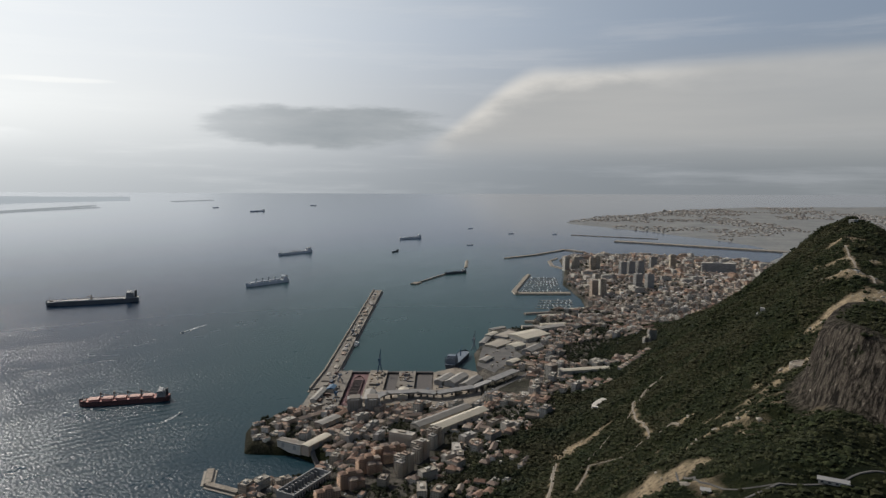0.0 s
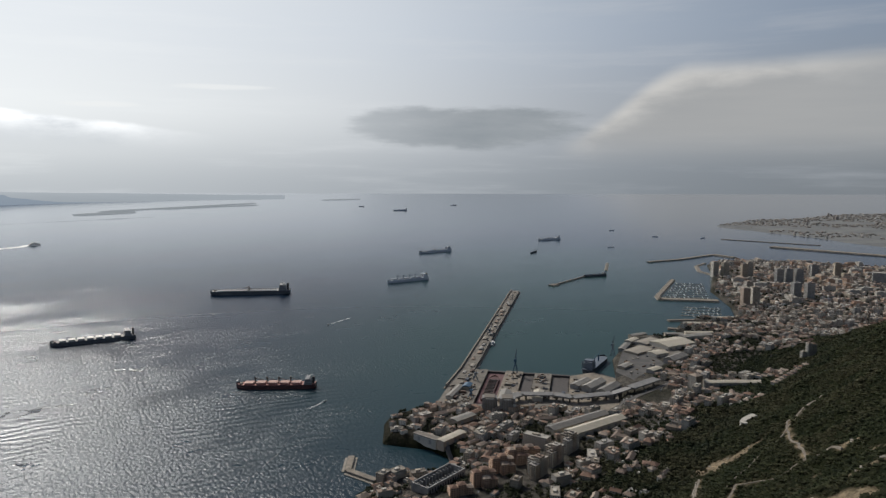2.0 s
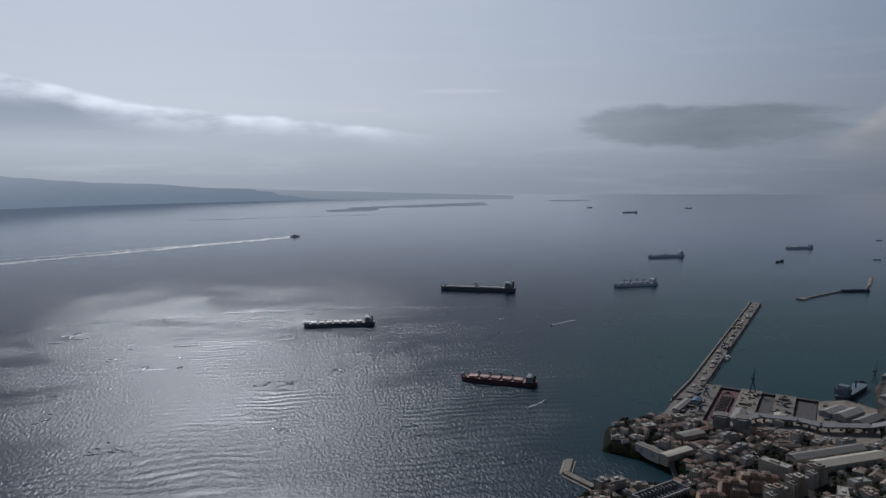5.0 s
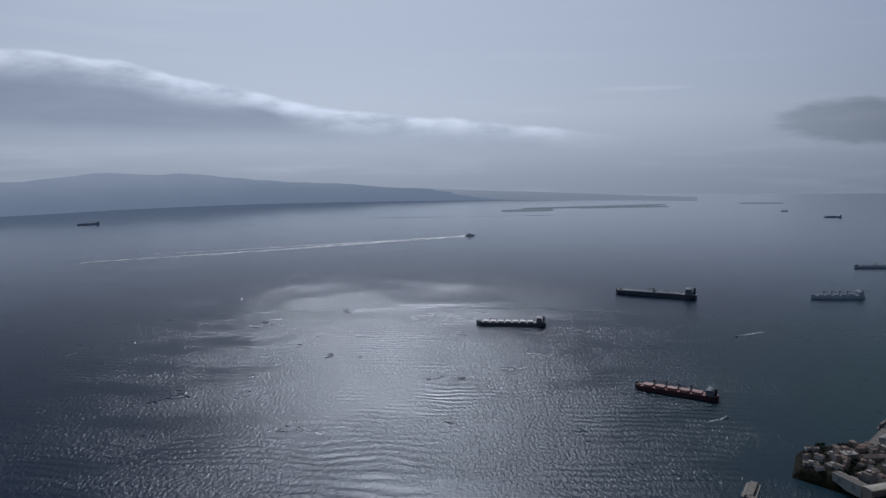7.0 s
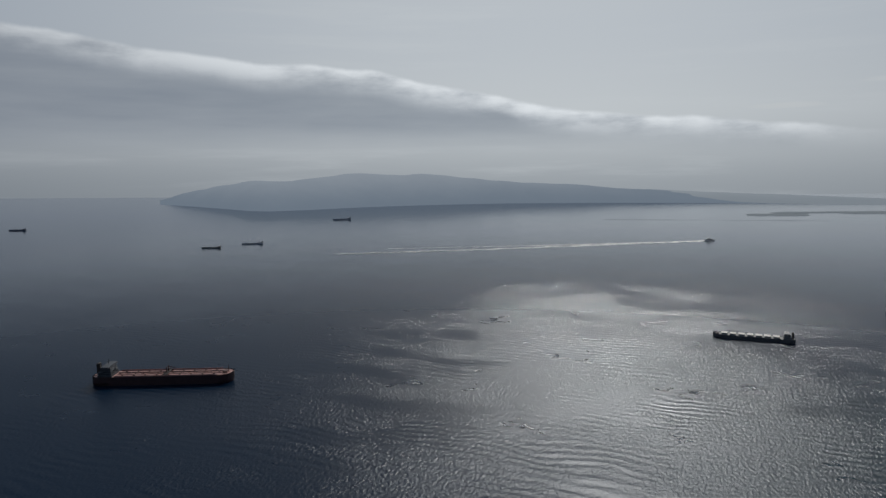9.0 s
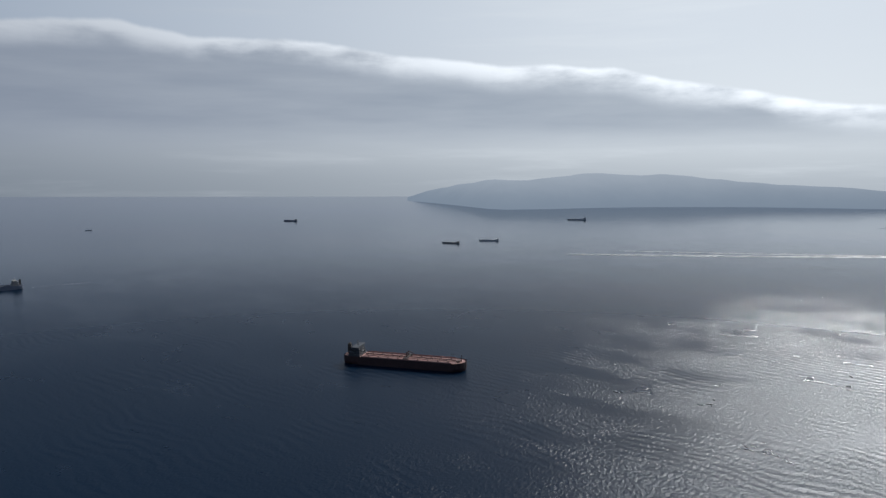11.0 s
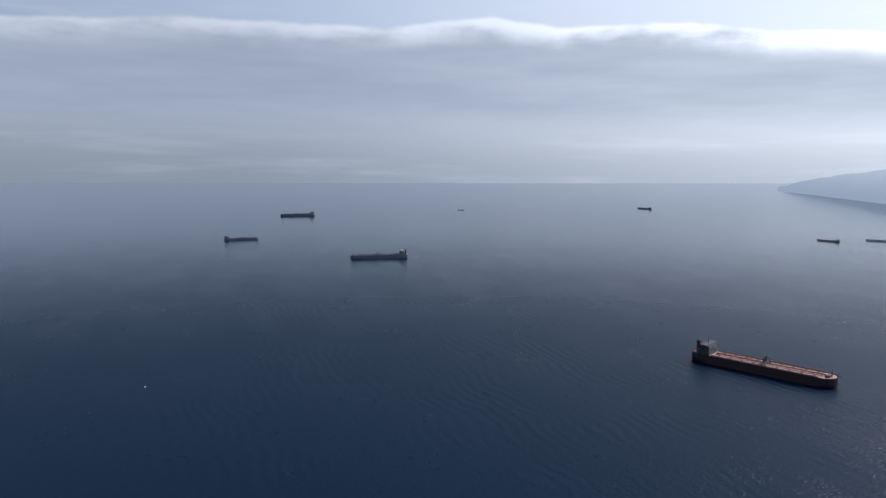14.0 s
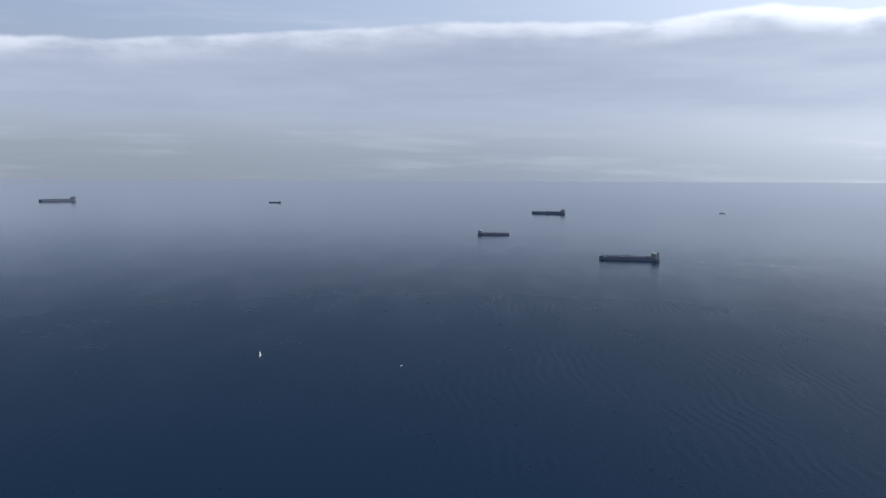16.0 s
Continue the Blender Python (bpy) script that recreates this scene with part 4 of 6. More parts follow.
def crane(name, label, x, y, z, h, jib, turn, paint):
    """A quayside crane: portal legs, tower, cab and luffing jib with stays."""
    base = thing(name, label, "crane", pose(x, y, z, 0, 0, turn))
    for sx in (-1, 1):
        for sy in (-1, 1):
            bm = bmesh.new()
            tube(bm, (sx * 2.2, sy * 2.2, 0), (sx * 0.9, sy * 0.9, h * 0.35), 0.35, 0.3, 6)
            part("leg", bm, paint, base)
    bm = bmesh.new()
    tube(bm, (0, 0, h * 0.33), (0, 0, h * 0.62), 1.1, 0.8)
    part("tower", bm, paint, base)
    bm = bmesh.new()
    box(bm, -2.4, -1.1, h * 0.5, 1.4, 1.1, h * 0.62)
    part("cab", bm, paint, base)
    bm = bmesh.new()
    for s in (-0.5, 0.5):
        tube(bm, (0.8, s, h * 0.56), (jib, 0, h), 0.28, 0.14, 6)
    for i in range(1, 7):
        k = i / 7
        tube(bm, (0.8 + k * (jib - 0.8), -0.5 * (1 - k), h * (0.56 + 0.44 * k)), (0.8 + k * (jib - 0.8), 0.5 * (1 - k), h * (0.56 + 0.44 * k)), 0.12, 0.12, 4)
    part("jib", bm, paint, base)
    bm = bmesh.new()
    tube(bm, (-1.5, 0, h * 0.6), (-0.6, 0, h * 0.8), 0.2, 0.15, 6)
    tube(bm, (-0.6, 0, h * 0.8), (jib, 0, h), 0.07, 0.07, 4)
    part("stay", bm, DARKGEAR, base)
    return base


crane("dock_crane", "tall blue dockside crane with raised jib", -64, 698, 2.4, 24, 4, 80, BLUESTEEL)
crane("dock_crane", "grey crane by the docks", -100, 665, 2.4, 13, 5, 200, STEEL)
crane("dock_crane", "dark quayside crane with raised jib", 36, 782, 2.4, 24, 3, 60, STEEL)
crane("dock_crane", "small crane on the mole", -110, 846, 3.2, 13, 4, 40, STEEL)
crane("dock_crane", "crane beside the dry dock", -96, 612, 2.4, 13, 6, 250, BLUESTEEL)

# the dockyard's apron, with three dry docks cut into it
apron = thing("dock_apron", "worn stone apron round three dry docks", "quay", kind="structure")
for ring in ([(-124, 585), (-92, 585), (-92, 704), (-122, 700)], [(-74, 585), (-56, 585), (-56, 704), (-74, 704)], [(-44, 585), (-27, 585), (-27, 702), (-44, 702)], [(-9, 585), (36, 600), (36, 700), (14, 716), (-9, 698)],
             [(-92, 572), (-74, 572), (-74, 598), (-92, 598)], [(-56, 585), (-44, 585), (-44, 640), (-56, 640)], [(-27, 585), (-9, 585), (-9, 645), (-27, 645)]):
    bm = bmesh.new()
    slab(bm, ring, -6, 2.5 + 0.004 * (len(apron.children) % 3))
    part("paving", bm, PALE if len(apron.children) % 2 else CONCRETE, apron)
# the two smaller floors are coloured near-black for the docks' deep shade
for x0, x1, y0, floor_mat, words in ((-92, -74, 598, DOCK_FLOOR, "red-brown stained dock floor"), (-56, -44, 640, DARKGEAR, "dock floor blackened for deep shade"), (-27, -9, 645, DARKGEAR, "dock floor blackened for deep shade")):
    bm = bmesh.new()
    box(bm, x0, y0, -5, x1, 699, 0.2)
    part("dock_floor", bm, floor_mat, apron, words)
for x0, x1, y0 in ((-92, -74, 598), (-56, -44, 640), (-27, -9, 645)):
    bm = bmesh.new()
    box(bm, x0, 699, -6, x1, 702.5, 2.2)
    part("caisson", bm, DARKGEAR, apron, "dark steel dock gate")
    for s, xx in ((1, x0), (-1, x1)):
        bm = bmesh.new()
        for k in range(3):
            box(bm, min(xx, xx + s * (2.2 - 0.7 * k)), y0, -5, max(xx, xx + s * (2.2 - 0.7 * k)), 699, -3 + 1.6 * k)
        part("altar", bm, CONCRETE, apron, "stepped dock side")

# a floating hulk with steel frames lies in the large dock
hulk = thing("repair_barge", "dark red hull under repair in the dry dock", "ship", pose(-83, 648, -3.2, 0, 0, 90))
part("hull", hull_mesh(74, 10.5, 5.2, REDHULL, 0.8), None, hulk)
part("deck", deck_mesh(74, 10.5, 5.2, REDHULL), None, hulk)
bm = bmesh.new()
for i in range(12):
    box(bm, -26 + i * 4.4, -4.2, 4.8, -25.2 + i * 4.4, 4.2, 5.8)
tagged(part("frames", bm, DARKGEAR, hulk), kind="stuff")

# dockyard sheds
shed("dock_shed", "pair of dark-roofed dockyard sheds", 14, 664, 62, 30, 11, 5, GREYWALL, SHEDROOF, 0.2)
shed("dock_shed", "pair of dark-roofed dockyard sheds", 28, 655, 62, 30, 11, 5, GREYWALL, SHEDROOF, 0.2)
shed("dock_shed", "broad cream-roofed transit shed", 104, 826, 40, 42, 30, 5, WHITEWALL, CREAMROOF, 0.07)
shed("dock_shed", "long cream-roofed store behind the docks", 0, 545, 47, 62, 10, 5, WALL, SHEDROOF, 0.16)
shed("dock_shed", "long cream-roofed store behind the docks", 14, 534, 47, 58, 11, 5.5, WALL, CREAMROOF, 0.16)
shed("dock_shed", "long grey shed by the yard", 100, 756, 55, 30, 12, 5, GREYWALL, SHEDROOF, 0.2)
shed("dock_shed", "pale flat-roofed shed by the yard", 84, 780, 40, 18, 14, 4, WHITEWALL, CREAMROOF, 0.08)
shed("dock_shed", "long white-roofed building above the gardens", 137, 655, 12, 52, 8, 4, WHITEWALL, CREAMROOF, 0.1)
shed("dock_shed", "white store by the basin", 136, 868, 30, 40, 12, 4.5, WALL, SHEDROOF, 0.1)
shed("dock_shed", "long white building on the headland", -112, 500, -28, 22, 6, 5, WHITEWALL, FLATROOF, 0.06)
shed("dock_shed", "cream flat-roofed block on the headland", -93, 500, 60, 26, 7, 5, WALL, CREAMROOF, 0.05)
shed("dock_shed", "low cream block near the docks", -92, 545, 55, 22, 9, 4, WALL, SHEDROOF, 0.08)

# yard paving between quay and town
yard = thing("yard", "wide grey dockyard parking ground", "yard", kind="structure")
for ring, z, m_ in (([(36, 706), (58, 672), (92, 738), (66, 800), (48, 796)], 7.6, ASPHALT), ([(60, 806), (92, 760), (112, 796), (84, 868)], 7.4, CONCRETE)):
    bm = bmesh.new()
    slab(bm, ring, -4, z)
    part("paving", bm, m_, yard)

# the domed shelter and the two grey halls
dome = thing("arched_hangar", "white arched fabric hangar by the docks", "hangar", pose(-16, 640, ground_at(-16, 634)))
bm = bmesh.new()
arch = [(7.5 * math.cos(k * math.pi / 10), 5.5 * math.sin(k * math.pi / 10)) for k in range(11)]
for r, flip in ((1.0, 1), (0.95, -1)):
    a = [bm.verts.new((x * r, -9, z * r)) for x, z in arch]
    b = [bm.verts.new((x * r, 9, z * r)) for x, z in arch]
    for i in range(10):
        bm.faces.new((a[i], a[i + 1], b[i + 1], b[i])[::flip])
part("canopy", bm, CREAMROOF, dome, smooth=True)
bm = bmesh.new()
slab(bm, [(x * 0.94, z * 0.94) for x, z in arch], 0, 0.3)
for v in bm.verts:
    v.co = Vector((v.co.x, 8.6 + v.co.z, v.co.y))
part("end_wall", bm, GREYWALL, dome)
for hx in (-74, -59):
    hall = thing("grey_hall", "tall grey ribbed hall beside the docks", "hall", pose(hx, 575, ground_at(hx, 575), 0, 0, 8), "grey halls")
    bm = bmesh.new()
    box(bm, -6.4, -7, -2, 6.4, 7, 12)
    bmesh.ops.bevel(bm, geom=[e for e in bm.edges if abs((e.verts[0].co - e.verts[1].co).z) > 5], offset=3.0, segments=4, affect="EDGES")
    part("wall", bm, GREYWALL, hall)
    bm = bmesh.new()
    box(bm, -4.6, -5.2, 11.9, 4.6, 5.2, 12.8)
    part("roof", bm, FLATROOF, hall)
    for k in range(7):
        bm = bmesh.new()
        box(bm, -4.2 + k * 1.35, -7.25, -1, -3.7 + k * 1.35, -6.9, 11.4)
        part("rib", bm, CONCRETE, hall)

# the long covered way that winds behind the docks
way = thing("covered_way", "long pale covered conveyor and road deck", "viaduct", kind="structure")
line = [(-63, 602), (-51, 618), (-22, 623), (-5, 618), (30, 636), (46, 637), (72, 667)]
for a, b in zip(line, line[1:]):
    za, zb = max(ground_at(*a), 2.5) + 4.5, max(ground_at(*b), 2.5) + 4.5
    bm = bmesh.new()
    slab(bm, strip([a, b], 9.5), 0, 1.2)
    for v in bm.verts:
        near_a = math.hypot(v.co.x - a[0], v.co.y - a[1]) < math.hypot(v.co.x - b[0], v.co.y - b[1])
        v.co.z += za if near_a else zb
    part("deck", bm, GREYROOF, way)
    for k in (0.15, 0.5, 0.85):
        x, y = a[0] + k * (b[0] - a[0]), a[1] + k * (b[1] - a[1])
        bm = bmesh.new()
        tube(bm, (x, y, max(ground_at(x, y), 2.3) - 1), (x, y, za + k * (zb - za) + 0.3), 0.9, 0.9)
        part("pier", bm, CONCRETE, way)


def motor_yacht(name, label, x, y, turn, L, group=""):
    base = thing(name, label, "boat", pose(x, y, 0, 0, 0, turn), group)
    part("hull", hull_mesh(L, L * 0.27, L * 0.11, BOATWHITE, L * 0.03), None, base)
    part("deck", deck_mesh(L, L * 0.27, L * 0.11, BOATWHITE), None, base)
    bm = bmesh.new()
    box(bm, -0.3 * L, -0.1 * L, 0.09 * L, 0.16 * L, 0.1 * L, 0.18 * L)
    box(bm, -0.22 * L, -0.08 * L, 0.18 * L, 0.08 * L, 0.08 * L, 0.24 * L)
    part("cabin", bm, BOATWHITE, base)
    bm = bmesh.new()
    box(bm, -0.28 * L, -0.103 * L, 0.125 * L, 0.163 * L, 0.103 * L, 0.155 * L)
    part("window_band", bm, GLASS, base)
    bm = bmesh.new()
    tube(bm, (-0.1 * L, 0, 0.23 * L), (-0.13 * L, 0, 0.36 * L), 0.012 * L, 0.006 * L, 6)
    part("mast", bm, BOATWHITE, base)
    return base


motor_yacht("ferry", "white ferry moored beside the mole", -102.5, 816, 90, 17)
motor_yacht("ferry", "small white ferry under way with a long wake", -1407, 1580, 66, 30)
motor_yacht("launch", "small white launch trailing foam", -226, 583, 76, 6)
motor_yacht("launch", "white launch running fast", -331, 872, 252, 6)
motor_yacht("launch", "small launch on open water", -494, -472, 200, 3.5)
crane_ship = thing("crane_ship", "dark workboat with a crane at the quay", "ship", pose(17, 746, 0, 0, 0, 72))
part("hull", hull_mesh(62, 12, 4.4, DARKHULL, 1.2), None, crane_ship)
part("deck", deck_mesh(62, 12, 4.4, STEEL), None, crane_ship)
bm = bmesh.new()
box(bm, -26, -5, 4, -16, 5, 10), box(bm, -25, -4.4, 10, -18, 4.4, 13)
part("deckhouse", bm, STEEL, crane_ship)
for cx, hh in ((-4, 10), (10, 11)):
    bm = bmesh.new()
    tube(bm, (cx, 0, 4), (cx, 0, hh), 0.8, 0.6)
    tube(bm, (cx, 0, hh), (cx + 8, 0, hh + 3), 0.4, 0.2, 6)
    part("deck_crane", bm, BLUESTEEL, crane_ship)
bm = bmesh.new()
for s in (-5.4, 5.4):
    tube(bm, (-29, s, 3), (-29, s, 12), 0.5, 0.4), tube(bm, (-24, s, 3), (-29, s, 12), 0.35, 0.3)
tube(bm, (-29, -5.4, 12), (-29, 5.4, 12), 0.5, 0.5)
part("gantry", bm, STEEL, crane_ship, "grey stern gantry")

# sailing boat with its sail set
sail_boat = thing("sailing_boat", "small sailing boat with white sails", "boat", pose(-421, -607, 0, 0, 0, 40))
part("hull", hull_mesh(5, 1.5, 0.6, BOATWHITE, 0.15), None, sail_boat)
part("deck", deck_mesh(5, 1.5, 0.6, BOATWHITE), None, sail_boat)
bm = bmesh.new()
tube(bm, (0.3, 0, 0.3), (0.3, 0, 6.6), 0.06, 0.04, 6)
part("mast", bm, STEEL, sail_boat)
for pts in ([(0.2, 0.05, 1.0), (-2.2, 0.5, 1.0), (0.2, 0.05, 6.4)], [(0.45, 0.05, 0.9), (2.3, 0.1, 0.8), (0.35, 0.05, 5.6)]):
    bm = bmesh.new()
    v = [bm.verts.new(p) for p in pts] + [bm.verts.new((p[0], p[1] + 0.05, p[2])) for p in pts]
    bm.faces.new(v[:3]), bm.faces.new(v[3:][::-1])
    for i in range(3):
        bm.faces.new((v[i], v[(i + 1) % 3], v[3 + (i + 1) % 3], v[3 + i]))
    part("sail", bm, BOATWHITE, sail_boat)

# marina pontoons, with yachts moored along them
yacht = motor_yacht("yacht", "small white yacht moored at a pontoon", 150, 1190, 0, 5.5, "moored yachts")
first = True
for row in range(8):
    y0 = 1176 + row * 19
    x0, x1 = 132 + row * 4.8, 203 + row * 1.6
    pont = thing("pontoon", "narrow floating pontoon with moored yachts", "pontoon", pose(0, 0, 0), "marina pontoons")
    bm = bmesh.new()
    box(bm, x0, y0 - 0.8, -0.4, x1, y0 + 0.8, 0.5)
    part("deck", bm, PALE, pont)
    for k in range(10):
        x = x0 + 3 + k * (x1 - x0 - 6) / 9
        for s in (-1, 1):
            if rng.random() < 0.5:
                stamp(yacht, pose(x, y0 + s * 4.2, 0, 0, 0, 90 * s + rng.uniform(-4, 4)))
for row in range(4):
    y0 = 1030 + row * 20
    pont = thing("pontoon", "narrow floating pontoon with moored yachts", "pontoon", pose(0, 0, 0), "marina pontoons")
    bm = bmesh.new()
    box(bm, 140 + row * 4, y0 - 0.8, -0.4, 196 + row * 3, y0 + 0.8, 0.5)
    part("deck", bm, PALE, pont)
    for k in range(8):
        for s in (-1, 1):
            if rng.random() < 0.7:
                stamp(yacht, pose(145 + row * 4 + k * 6.4, y0 + s * 4.2, 0, 0, 0, 90 * s + rng.uniform(-4, 4)))


# clutter of the yard and the mole: containers, vehicles, stacks, each a thing
CLUTTER = surface("faded container paint", (0.20, 0.16, 0.12), (0.26, 0.22, 0.17), 0.4, 0.7, spread=0.5,
                  extra=[(0.16, 0.07, 0.045), (0.05, 0.10, 0.18), (0.34, 0.32, 0.28), (0.20, 0.18, 0.15), (0.10, 0.11, 0.11), (0.28, 0.20, 0.12), (0.42, 0.40, 0.36)])


def crate_mesh(a, b, h):
    bm = bmesh.new()
    box(bm, -a / 2, -b / 2, 0, a / 2, b / 2, h)
    for k in range(int(a / 0.8)):
        u = -a / 2 + 0.4 + k * 0.8
        box(bm, u - 0.1, -b / 2 - 0.06, 0.1, u + 0.1, b / 2 + 0.06, h - 0.1)
    return mesh_of("container", bm, CLUTTER)


crates = [crate_mesh(4.8, 1.1, 1.1), crate_mesh(2.6, 1.1, 1.0), crate_mesh(7, 3, 1.8), crate_mesh(1.8, 0.8, 0.7)]
labels = ["long faded shipping container on the quay", "short faded container on the quay", "low painted work hut on the quay", "small parked van on the quay"]


def strew(x, y, z, turn):
    k = rng.choice([0, 0, 1, 1, 2, 3, 3])
    ob = tagged(new(("container", "container", "work_hut", "van")[k], crates[k]), labels[k], ("container", "container", "hut", "van")[k], "quay clutter")
    ob.matrix_world = pose(x, y, z, 0, 0, turn)


for _ in range(46):
    k = rng.random()
    strew(-117 + 8 * k + rng.uniform(-5.2, 5.2) + 3, 700 + 455 * rng.random(), 3.24, 88 + rng.uniform(-4, 4))
for x0, x1, y0, y1, count in ((-118, -95, 592, 695, 80), (-72, -58, 600, 700, 52), (-42, -29, 600, 698, 50), (-6, 12, 640, 690, 26), (-90, 30, 588, 597, 34), (-24, 26, 628, 640, 20)):
    for _ in range(count):
        strew(rng.uniform(x0, x1), rng.uniform(y0, y1), 2.52, rng.choice([85, 88, 0, 175]) + rng.uniform(-6, 6))
for _ in range(60):
    x, y = rng.uniform(40, 100), rng.uniform(690, 860)
    if inside([(40, 708), (58, 680), (88, 740), (66, 794), (50, 790)], np.array([x]), np.array([y]))[0] > 2:
        strew(x, y, 7.62, rng.choice([55, 145]) + rng.uniform(-5, 5))
    elif inside([(64, 806), (92, 766), (108, 796), (84, 860)], np.array([x]), np.array([y]))[0] > 2:
        strew(x, y, 7.42, rng.choice([55, 145]) + rng.uniform(-5, 5))
for k, (x, y, turn, a_, b_, roof_) in enumerate(((50, 806, 74, 30, 7, SHEDROOF), (70, 880, 40, 24, 8, SHEDROOF), (60, 836, 60, 20, 8, CREAMROOF), (46, 724, 60, 18, 8, SHEDROOF), (74, 712, 52, 16, 8, CREAMROOF),
                                           (112, 876, 8, 22, 7, SHEDROOF), (196, 1006, 10, 24, 7, CREAMROOF))):
    shed("quay_shed", "low grey-roofed shed along the quay", x, y, turn, a_, b_, 3.2 + 0.3 * (k % 3), WALL if k % 2 else GREYWALL, roof_, 0.12, "quay sheds")
shed("dock_shed", "large flat brown-roofed warehouse in the yard", 64, 790, 52, 30, 18, 3.4, WALL, FLATROOF, 0.04)
shed("dock_shed", "large flat grey-roofed warehouse in the yard", 78, 834, 52, 30, 17, 3.4, GREYWALL, FLATROOF, 0.04)
shed("dock_shed", "cream-roofed boat store by the basin", 146, 908, 12, 34, 8, 3.4, WALL, CREAMROOF, 0.1)
shed("dock_shed", "cream-roofed boat store by the basin", 156, 962, 8, 40, 9, 3.4, WALL, CREAMROOF, 0.1)
shed("dock_shed", "blue-roofed workshop by the dry dock", -104, 640, 84, 12, 7, 3.5, WALL, BLUESTEEL, 0.15)
shed("dock_shed", "long low workshop beside the dock", -113, 622, 82, 34, 6, 3, WALL, SHEDROOF, 0.15)
shed("dock_shed", "tan workshop between the docks", -66, 618, 90, 26, 9, 4, WALL, SHEDROOF, 0.15)
shed("dock_shed", "tan workshop between the docks", -36, 625, 90, 22, 9, 4, WALL, CREAMROOF, 0.15)
shed("dock_shed", "grey workshop east of the docks", 2, 668, 62, 26, 9, 4.5, GREYWALL, SHEDROOF, 0.15)


def wake(label, line, wide0, wide1, gaps=0.4, seed=1, fleck=1.0, dense=0.55, core=0.0):
    """A ragged ribbon of foam on the water: streaks and flecks, not a solid band."""
    r = random.Random(seed)
    bm = bmesh.new()
    total = sum(math.dist(a, b) for a, b in zip(line, line[1:]))
    count = int(max(26, total * dense))
    for i in range(count):
        k = r.random()
        d = k * total
        for a, b in zip(line, line[1:]):
            if d <= math.dist(a, b):
                break
            d -= math.dist(a, b)
        u = (Vector(b) - Vector(a)).normalized()
        c = Vector(a) + u * d
        side = Vector((-u.y, u.x)) * (wide0 + (wide1 - wide0) * k) * r.uniform(-0.5, 0.5)
        ln, wd = (r.uniform(1.5, 6.0) * (wide0 + wide1) / 6 + 1) * fleck, r.uniform(0.15, 0.5) * (wide0 + (wide1 - wide0) * k) * 0.5 * (1 - gaps * k) * fleck
        ring = [c + side + u * ln * math.cos(q * math.tau / 7) * r.uniform(0.7, 1.1) + Vector((-u.y, u.x)) * wd * math.sin(q * math.tau / 7) * r.uniform(0.7, 1.1) for q in range(7)]
        bm.faces.new([bm.verts.new((p.x, p.y, 0.3 + 0.0006 * i)) for p in ring])
    if core:
        left = []
        for a, b in zip(line, line[1:]):
            a, b = Vector(a), Vector(b)
            u = (b - a).normalized()
            for i in range(int((b - a).length / 9)):
                left.append((a + u * i * 9, Vector((-u.y, u.x))))
        rows = []
        for i, (c, s) in enumerate(left):
            wd = core * (1 - 0.55 * i / len(left)) * r.uniform(0.55, 1.3)
            shift = s * r.uniform(-0.3, 0.3) * core
            rows.append([bm.verts.new((*(c + shift + s * k * wd), 0.25)) for k in (-0.5, 0.5)])
        for p, q in zip(rows, rows[1:]):
            bm.faces.new((p[0], p[1], q[1], q[0]))
    me = mesh_of("wake", bm, FOAM)
    return tagged(new("wake", me), label, "wake", kind="stuff")


wake("long white foam wake of a ferry", [(-1405, 1575), (-1480, 1240), (-1545, 930), (-1640, 560)], 6, 11, 0.75, 1, 1.0, 0.9, 26.0)
wake("thin second line of the ferry wake", [(-1440, 1450), (-1560, 1050), (-1690, 700)], 5, 8, 0.8, 2, 0.9, 0.5, 9.0)
wake("faint outer line of the ferry wake", [(-1420, 1500), (-1530, 1200), (-1620, 960)], 5, 9, 0.85, 7, 0.7, 0.4)
wake("short bright wake behind a launch", [(-226, 583), (-229, 571), (-233, 560)], 0.8, 3.2, 0.6, 3, 0.7, 1.2)
wake("short bright wake behind a launch", [(-331, 873), (-324, 893), (-316, 916)], 1.2, 4, 0.5, 4, 0.8, 1.0)
wake("broken line of old foam flecks", [(-232, 558), (-224, 520), (-218, 470), (-222, 400)], 1.6, 5.5, 0.4, 5, 0.12, 0.7)
wake("faint wake astern of a tanker", [(-1330, -555), (-1400, -420), (-1460, -290)], 4, 7, 0.9, 6, 0.22, 0.35)
# ---- the town ----
STOREY = 1.28


